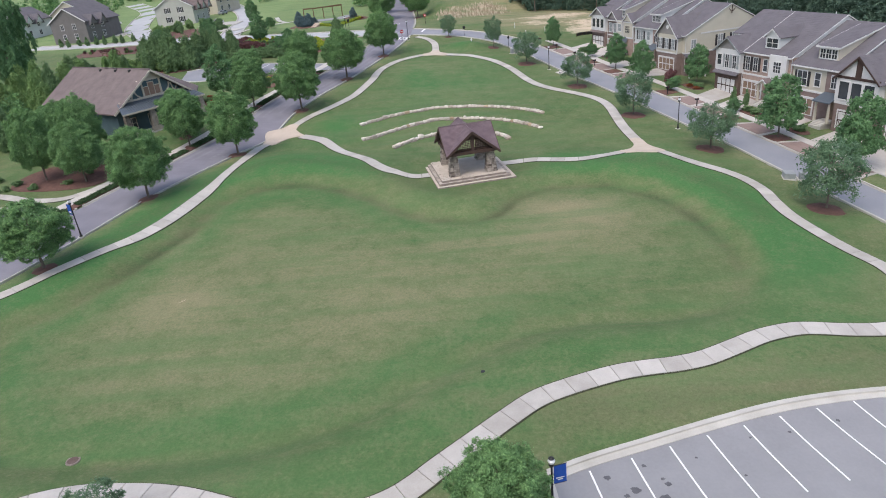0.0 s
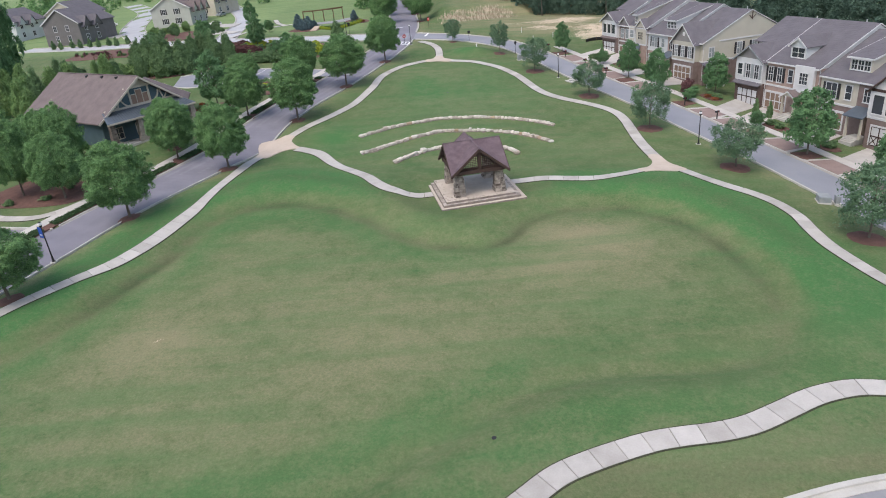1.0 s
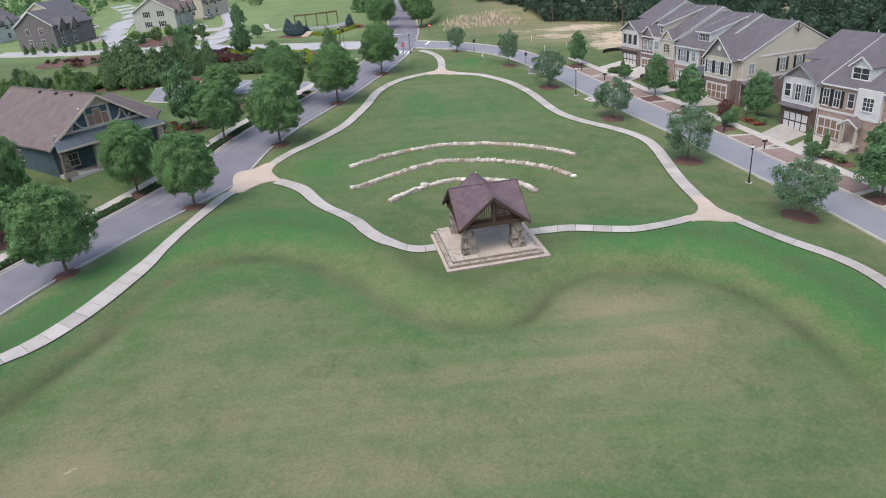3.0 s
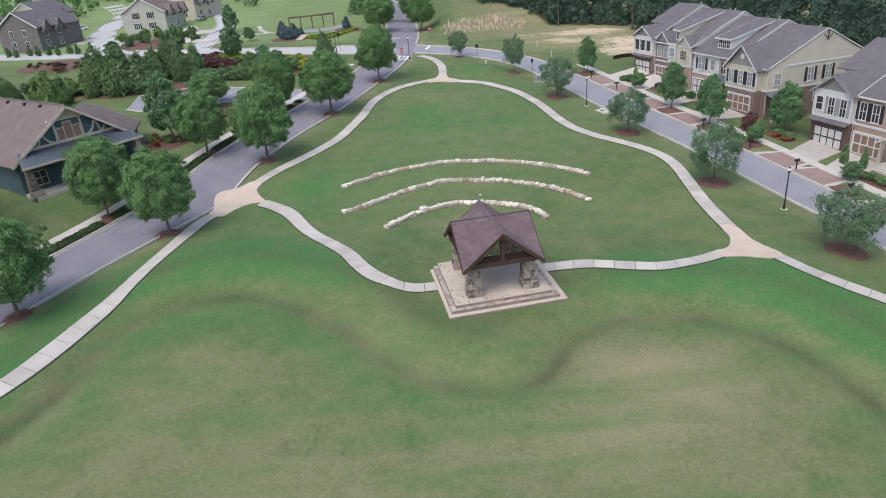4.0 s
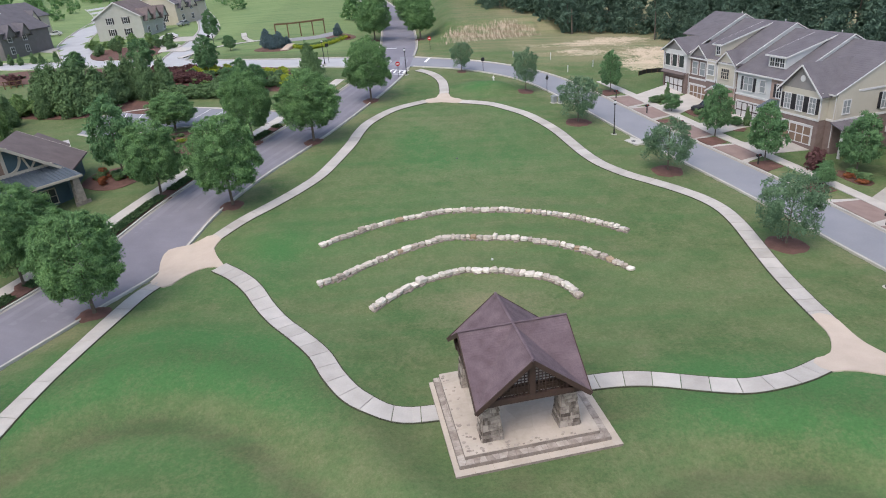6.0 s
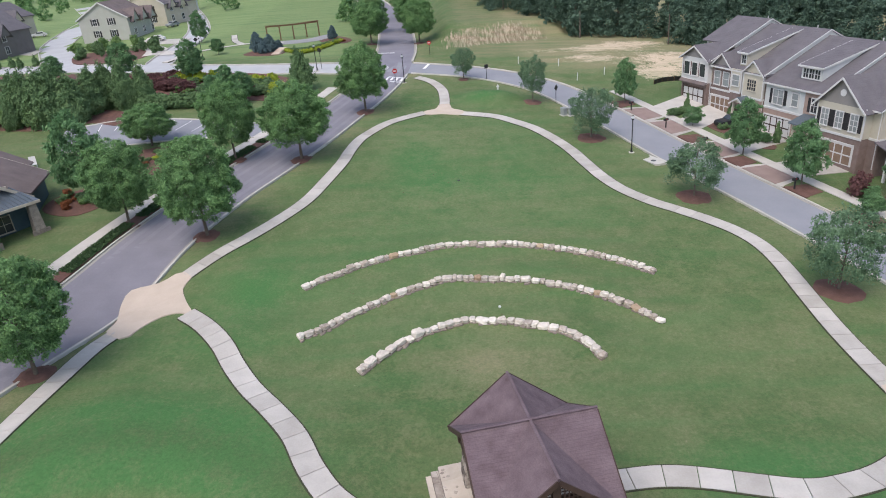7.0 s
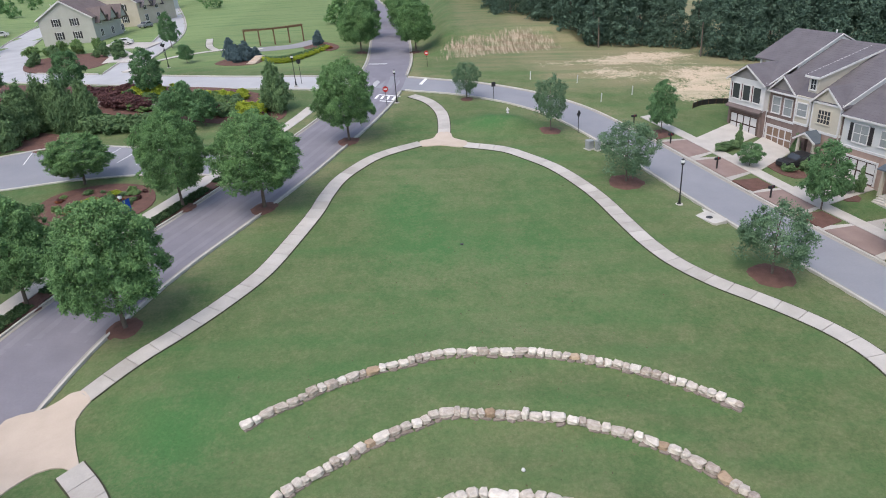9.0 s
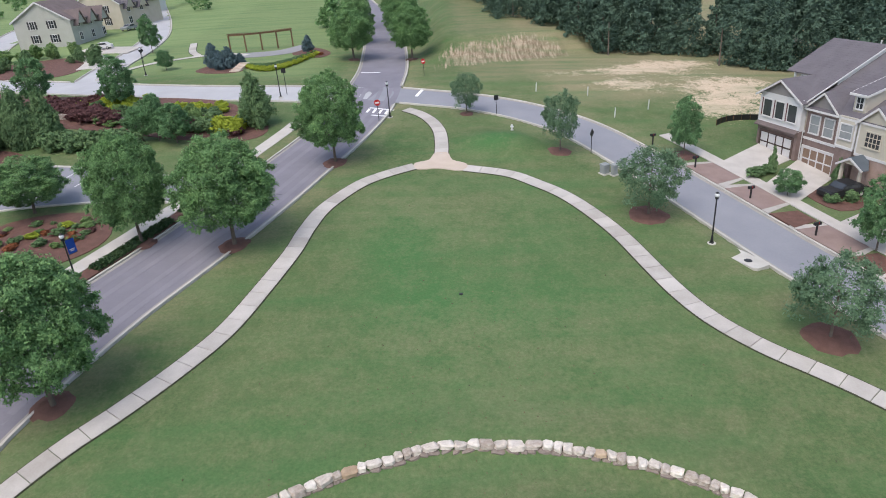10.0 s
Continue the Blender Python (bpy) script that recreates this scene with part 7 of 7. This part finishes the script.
for k in range(18):
    x, y = -71 - 1.7 * k + rng.uniform(-1.2, 1.2), (148, 139, 131)[k % 3] + rng.uniform(-3, 3)
    shrub(FEATHER[0], x, y, rng.uniform(4.2, 5.4), rng.uniform(6.4, 8.2), k, "evergreen", "feathery upright green conifer behind the clubhouse")
for k, (x, y, h, w) in enumerate(((-97, 160, 14.5, 6.2), (-103, 167, 15.5, 6.8), (-94, 151, 12.5, 5.6))):
    plant(MAPLES[k % 2], x, y, h, w, (6.0, 4.6), 50 * k, "tall slender pale green tree at the garden's edge")
plant(OAKS[0], -60.5, 105, 9.4, 9.6, (10.0, 9.0), 140, "round dark green oak beside the clubhouse")
slab_walk("corner_walk", [(-78, 93), (-64, 89.6), (-57.5, 86.5), (-52.5, 85.7), (-49.6, 87.6), (-47.6, 90.6)], 1.4, "narrow pale concrete walk round a street corner")
# low retaining wall of grey stone between the hedge and the bed above it
wall = thing("garden_wall", pose(0, 0, 0), "low grey stone retaining wall above a clipped hedge", "stone wall")
course = spline([(-55, 177.6), (-50, 176), (-45, 174.2), (-40, 172.8), (-34, 172.4)], 0.9)
for row in range(2):
    for p, q in zip(course, course[1:]):
        jog = rng.uniform(0.1, 0.3)
        a, c = (Vector((*p, z_at(*p) + 0.18 + 0.42 * row)), Vector((*q, z_at(*q) + 0.18 + 0.42 * row)))
        part("stone", Build().beam(a.lerp(c, 0.03), a.lerp(c, 0.97), 0.4 + 0.2 * jog, 0.4), M_RUBBLE_PALE, wall)

# dark grassy border between the west road and its pavement
def build_border():
    rng = np.random.default_rng(5)
    line = ROAD_WEST[72:174]
    n = 26000
    f = rng.uniform(0, len(line) - 1.001, n)
    i = f.astype(int)
    a, c = offset(line, -4.45), offset(line, -5.8)
    p, q = a[i] + (a[i + 1] - a[i]) * (f - i)[:, None], c[i] + (c[i + 1] - c[i]) * (f - i)[:, None]
    at = p + (q - p) * rng.uniform(0, 1, n)[:, None]
    keep = np.sin(f * 0.55) + 0.6 * np.sin(f * 1.7) > -0.9
    at = at[keep]
    z = land(at[:, 0], at[:, 1]) + rng.uniform(0.04, 0.26, len(at))
    outs = np.tile((0.0, 0.0, 1.0), (len(at), 1)) + rng.normal(0, 0.4, (len(at), 3))
    single("border_grass", leaf_mesh("border_grass", np.column_stack([at, z]), outs, 0.15 * rng.uniform(0.6, 1.3, len(at)), rng, M_BORDER), None, "dark grassy border between kerb and pavement", "border", "stuff")


build_border()
strip("mulch_strip", ROAD_WEST[72:174], -5.85, -4.42, 0.035, M_MULCH, "mulch strip between kerb and pavement", "mulch bed", 0.1)
for pts in ([(-21.6, 143.6), (-20.3, 144.6), (-19.6, 144.4), (-18.4, 146.2), (-17.6, 146.4)], [(-19.8, 148.6), (-18.6, 148.2), (-17.8, 149.4), (-16.6, 149.2)], [(-34.2, 101), (-33.6, 103.4), (-34, 106), (-33.2, 109)]):
    strip("road_crack", spline(pts, 0.5), -0.035, 0.035, -0.105, M_STAIN, "dark sealed crack in the asphalt", "crack", 0.02)

# dry leaves and clods strewn over the bowl
def build_litter():
    rng = np.random.default_rng(12)
    f = rng.normal(0, 1, (520, 2)) * 0.5
    at = np.column_stack([2 + 15 * f[:, 0], 119 + 17 * f[:, 1]])
    at = np.concatenate([at, rng.uniform((-16, 92), (22, 150), (140, 2))])
    z = land(at[:, 0], at[:, 1]) + 0.045
    outs = np.tile((0.0, 0.0, 1.6), (len(at), 1))
    single("lawn_litter", leaf_mesh("lawn_litter", np.column_stack([at, z]), outs, 0.055 * rng.uniform(0.5, 1.6, len(at)), rng, M_LITTER), None, "dry leaves and clods strewn over the lawn", "leaf litter", "stuff")


build_litter()

# garden by the pergola: bed in rows, paved terrace, stone steps
for row in range(4):
    for k in range(16):
        f = k / 15
        x = -33.5 + 10.5 * f + 0.3 * row
        y = 203.5 + 9 * f - 4.4 * math.sin(math.pi * f) - 1.35 * row * math.sin(math.pi * (0.12 + 0.76 * f))
        shrub("lime" if row > 1 else "green", x, y, 1.3, 0.75, k + row)
flat_on_land("terrace", spline([(-41, 214.5), (-36, 212), (-31, 212.6), (-27, 215), (-25.4, 220), (-27, 222.4), (-31, 217.6), (-36.5, 216.6)], 1.0, True)[:-1], 0.07, M_LOT, "pale paved terrace before the pergola", "terrace", step=2)
steps = thing("garden_steps", pose(-34.3, 201.0, z_at(-34.3, 201), 0, 0, -12), "short flight of tan stone garden steps", "steps")
for k in range(6):
    part("step", Build().box(-0.9, 0.9, -1.6 + 0.75 * k, -0.85 + 0.75 * k, -0.5, 0.12 + 0.14 * k, 0.05), M_PAD, steps)
slab_walk("garden_walk", [(-58, 200), (-54.5, 210), (-48, 215), (-41, 217), (-36, 214.5)], 1.4, "narrow pale concrete garden walk")
slab_walk("garden_walk", [(-52, 232), (-49, 222), (-46, 216.5)], 1.4, "narrow pale concrete garden walk")
perg = thing("pergola", pose(0, 0, 0), "long brown wooden pergola on five posts", "pergola")
arc = spline([(-40.3, 218.6), (-37.4, 218.6), (-34.4, 219.2), (-31.4, 220.3), (-28.7, 221.8)], 2.95)
top = max(z_at(*p) for p in arc) + 3.1
for p in arc:
    part("post", Build().box(p[0] - 0.13, p[0] + 0.13, p[1] - 0.13, p[1] + 0.13, z_at(*p) - 0.5, top), M_CEDAR, perg)
for d in (-0.22, 0.22):
    l = offset(arc, d)
    for p, q in zip(l, l[1:]):
        part("beam", Build().beam((*p, top + 0.05), (*q, top + 0.05), 0.09, 0.3), M_CEDAR, perg)
raf = spline([tuple(p) for p in arc], 0.55)
for p, q in zip(offset(raf, -0.75), offset(raf, 0.75)):
    part("rafter", Build().beam((*p, top + 0.27), (*q, top + 0.27), 0.07, 0.16), M_CEDAR, perg)

LOT_TOP = spline([(-58, 157.5), (-50, 160), (-42, 158.8), (-34, 156.2), (-27, 153.6), (-20.5, 151.3)])
LOT_LOW = spline([(-18.9, 147.4), (-24, 147.6), (-30, 148.6), (-36, 149.2), (-44, 148.6), (-52, 147.2), (-57, 149.5)])
flat_on_land("clubhouse_lot", [*LOT_TOP[::3], *LOT_LOW[::3]], 0.03, M_ASPHALT, "pale grey asphalt parking lot behind the clubhouse", "parking lot", step=3.0)
strip("lot_kerb", LOT_TOP, -0.25, 0.05, 0.13, M_KERB, "pale concrete kerb of the clubhouse lot", "kerb", 0.3)
strip("lot_kerb", LOT_LOW[8:], -0.25, 0.05, 0.13, M_KERB, "pale concrete kerb of the clubhouse lot", "kerb", 0.3)
row = LOT_TOP[5:30:3]
along = np.gradient(row, axis=0)
along /= np.linalg.norm(along, axis=1, keepdims=True)
for p, q in zip(row, along):
    strip("bay_line", np.array([p + np.array((q[1], -q[0])) * d for d in (0.4, 2.4, 4.6)]), -0.05, 0.05, 0.037, M_PAINT, "white painted parking bay line", "road marking", 0.01)
flat_on_land("front_walk", [(-79, 216), (-60, 209.5), (-58.6, 213), (-72, 221.5)], 0.05, M_WALK, "pale concrete forecourt before a house", "driveway", step=4)
flat_on_land("front_drive", [(-63.6, 211.5), (-64.2, 219), (-69.8, 227), (-73.6, 225.4), (-68.6, 217), (-67, 210.2)], 0.09, M_WALK, "pale concrete drive before a house", "driveway", step=4)
flat_on_land("front_drive", [(-78, 230), (-64, 226), (-63.5, 233), (-77, 238)], 0.06, M_WALK, "pale concrete drive before a house", "driveway", step=4)
flat_on_land("front_drive", [(-113, 236), (-103, 230), (-105, 238), (-112, 241)], 0.06, M_WALK, "pale concrete drive before a house", "driveway", step=4)
bench = thing("lawn_chair", pose(-55.2, 142.6, z_at(-55.2, 142.6), 0, 0, 30), "white slatted lawn chair beside the clubhouse", "chair")
part("seat", Build().box(-0.4, 0.4, -0.4, 0.3, 0.35, 0.42), M_WHITE, bench)
part("backrest", Build().beam((0, 0.3, 0.4), (0, 0.7, 1.3), 0.8, 0.06), M_WHITE, bench)
for sx in (-0.35, 0.35):
    for sy in (-0.35, 0.28):
        part("leg", Build().box(sx - 0.04, sx + 0.04, sy - 0.04, sy + 0.04, -0.1, 0.36), M_WHITE, bench)


def car(x, y, turn, paint, label):
    home = thing("car", pose(x, y, z_at(x, y) + 0.06, 0, 0, turn), label, "car", "parked cars")
    prof = [(-2.2, 0.35), (-2.2, 0.8), (-1.9, 0.95), (-0.9, 1.0), (-0.3, 1.42), (1.1, 1.45), (1.7, 1.02), (2.15, 0.95), (2.25, 0.4)]
    part("body", Build().solid([(a, -0.85, c) for a, c in prof], [(a, 0.85, c) for a, c in prof]), paint, home)
    part("windscreen", Build().solid([(-0.85, -0.7, 1.02), (-0.33, -0.68, 1.4), (-0.33, 0.68, 1.4), (-0.85, 0.7, 1.02)], [(-0.9, -0.7, 1.04), (-0.36, -0.68, 1.43), (-0.36, 0.68, 1.43), (-0.9, 0.7, 1.04)]), M_GLASS, home)
    for s in (-1, 1):
        part("side_window", Build().solid([(-0.7, s * 0.85, 1.02), (1.5, s * 0.85, 1.02), (1.05, s * 0.85, 1.38), (-0.25, s * 0.85, 1.36)], [(-0.7, s * 0.87, 1.02), (1.5, s * 0.87, 1.02), (1.05, s * 0.87, 1.38), (-0.25, s * 0.87, 1.36)]), M_GLASS, home)
        for wx in (-1.35, 1.4):
            wheel = part("wheel", Build().tube((wx, s * 0.68, 0.32), (wx, s * 0.9, 0.32), 0.32, 0.32, 14), M_BLACK, home)
            part("rim", Build().tube((wx, s * 0.88, 0.32), (wx, s * 0.915, 0.32), 0.19, 0.19, 10), M_KERB, wheel)


car(-72.4, 233.2, 8, M_WHITE, "white saloon car parked on a drive")
car(-110.6, 236.5, 50, M_BANNER, "blue car parked before a dark house")
car(-122, 268, 25, M_WHITE, "white car parked before a house")
car(38.6, 145.3, 15, M_BLACK, "dark car parked on a driveway")
car(-78.5, 262, 75, M_GREENBOX, "grey car parked at the kerb")


# ---- woods behind the lot and the terraces ----
def build_woods():
    rng = np.random.default_rng(77)
    edge = spline([(9, 300), (10, 262), (13.5, 243), (18, 227), (22.5, 217), (26, 208), (33, 205), (42, 203.5), (49, 196), (58, 187), (70, 172), (79, 150), (86, 125), (94, 95), (102, 60), (110, 20)], 5.0)
    cs, outs, sizes = [], [], []
    stems = Build()
    for row in range(5):
        line = offset(edge, -(row * 6.5 + 1))
        for p in line:
            x, y = p + rng.normal(0, 1.5, 2)
            z = z_at(x, y)
            h = rng.uniform(11, 17) * (0.75 if row == 0 and rng.uniform() < 0.5 else 1.0)
            w = h * rng.uniform(0.42, 0.6)
            n = (5600 if y > 140 else 1500) if row < 2 else 1400 if row < 4 else 700
            leaf = (0.215 if y > 140 else 0.4) if row < 2 else 0.5 if row < 4 else 0.7
            c, o = crown_points(rng, w, 0.3 if row < 2 else h * 0.3, h, CONE if rng.uniform() < 0.6 else ROUND, 60, n, 0.10, 0.35)
            cs.append(c + np.array([x, y, z]))
            outs.append(o)
            sizes.append(leaf * rng.uniform(0.6, 1.3, len(c)))
            if rng.uniform() < 0.12:
                stems.tube((x, y, z - 0.5), (x + rng.normal(0, 0.3), y, z + h * 0.7), 0.2, 0.1, 6)
    c, o, s = np.concatenate(cs), np.concatenate(outs), np.concatenate(sizes)
    single("woodland", leaf_mesh("woodland", c, o, s, rng, M_LEAF_WOOD, 0.0), None, "dark green dense mixed woodland", "woodland", "stuff")
    single("woodland_trunks", stems, M_BARK, "grey trunks along the woodland edge", "trunks", "stuff")
    cs, outs, sizes = [], [], []
    for x0, y0, x1, y1, n, hh in ((-180, 120, -126, 222, 60, 10), (-220, 240, -60, 420, 130, 11), (-60, 320, 60, 460, 120, 13), (-130, 90, -75, 125, 30, 8), (-40, 240, -20, 330, 14, 7), (20, 280, 120, 420, 60, 14)):
        for _ in range(n):
            x, y = rng.uniform(x0, x1), rng.uniform(y0, y1)
            q = np.array([x]), np.array([y])
            if min(away(r, *q)[0] for r, _ in ROADS) < 9 or (-150 < x < -72 and 215 < y < 300) or (-40 < x < -30 and y < 300):
                continue
            h = hh * rng.uniform(0.6, 1.2)
            near = y < 235
            c, o = crown_points(rng, h * 0.6, 0.6, h, CONE if rng.uniform() < 0.5 else ROUND, 40 if near else 16, 3000 if near else 560, 0.11 if near else 0.16)
            cs.append(c + np.array([x, y, z_at(x, y)]))
            outs.append(o)
            sizes.append((0.2 if near else 0.42) * rng.uniform(0.6, 1.3, len(c)))
    c, o, s = np.concatenate(cs), np.concatenate(outs), np.concatenate(sizes)
    single("far_trees", leaf_mesh("far_trees", c, o, s, rng, M_LEAF_OAK, 0.0), None, "scattered green trees beyond the houses", "trees", "stuff")


build_woods()
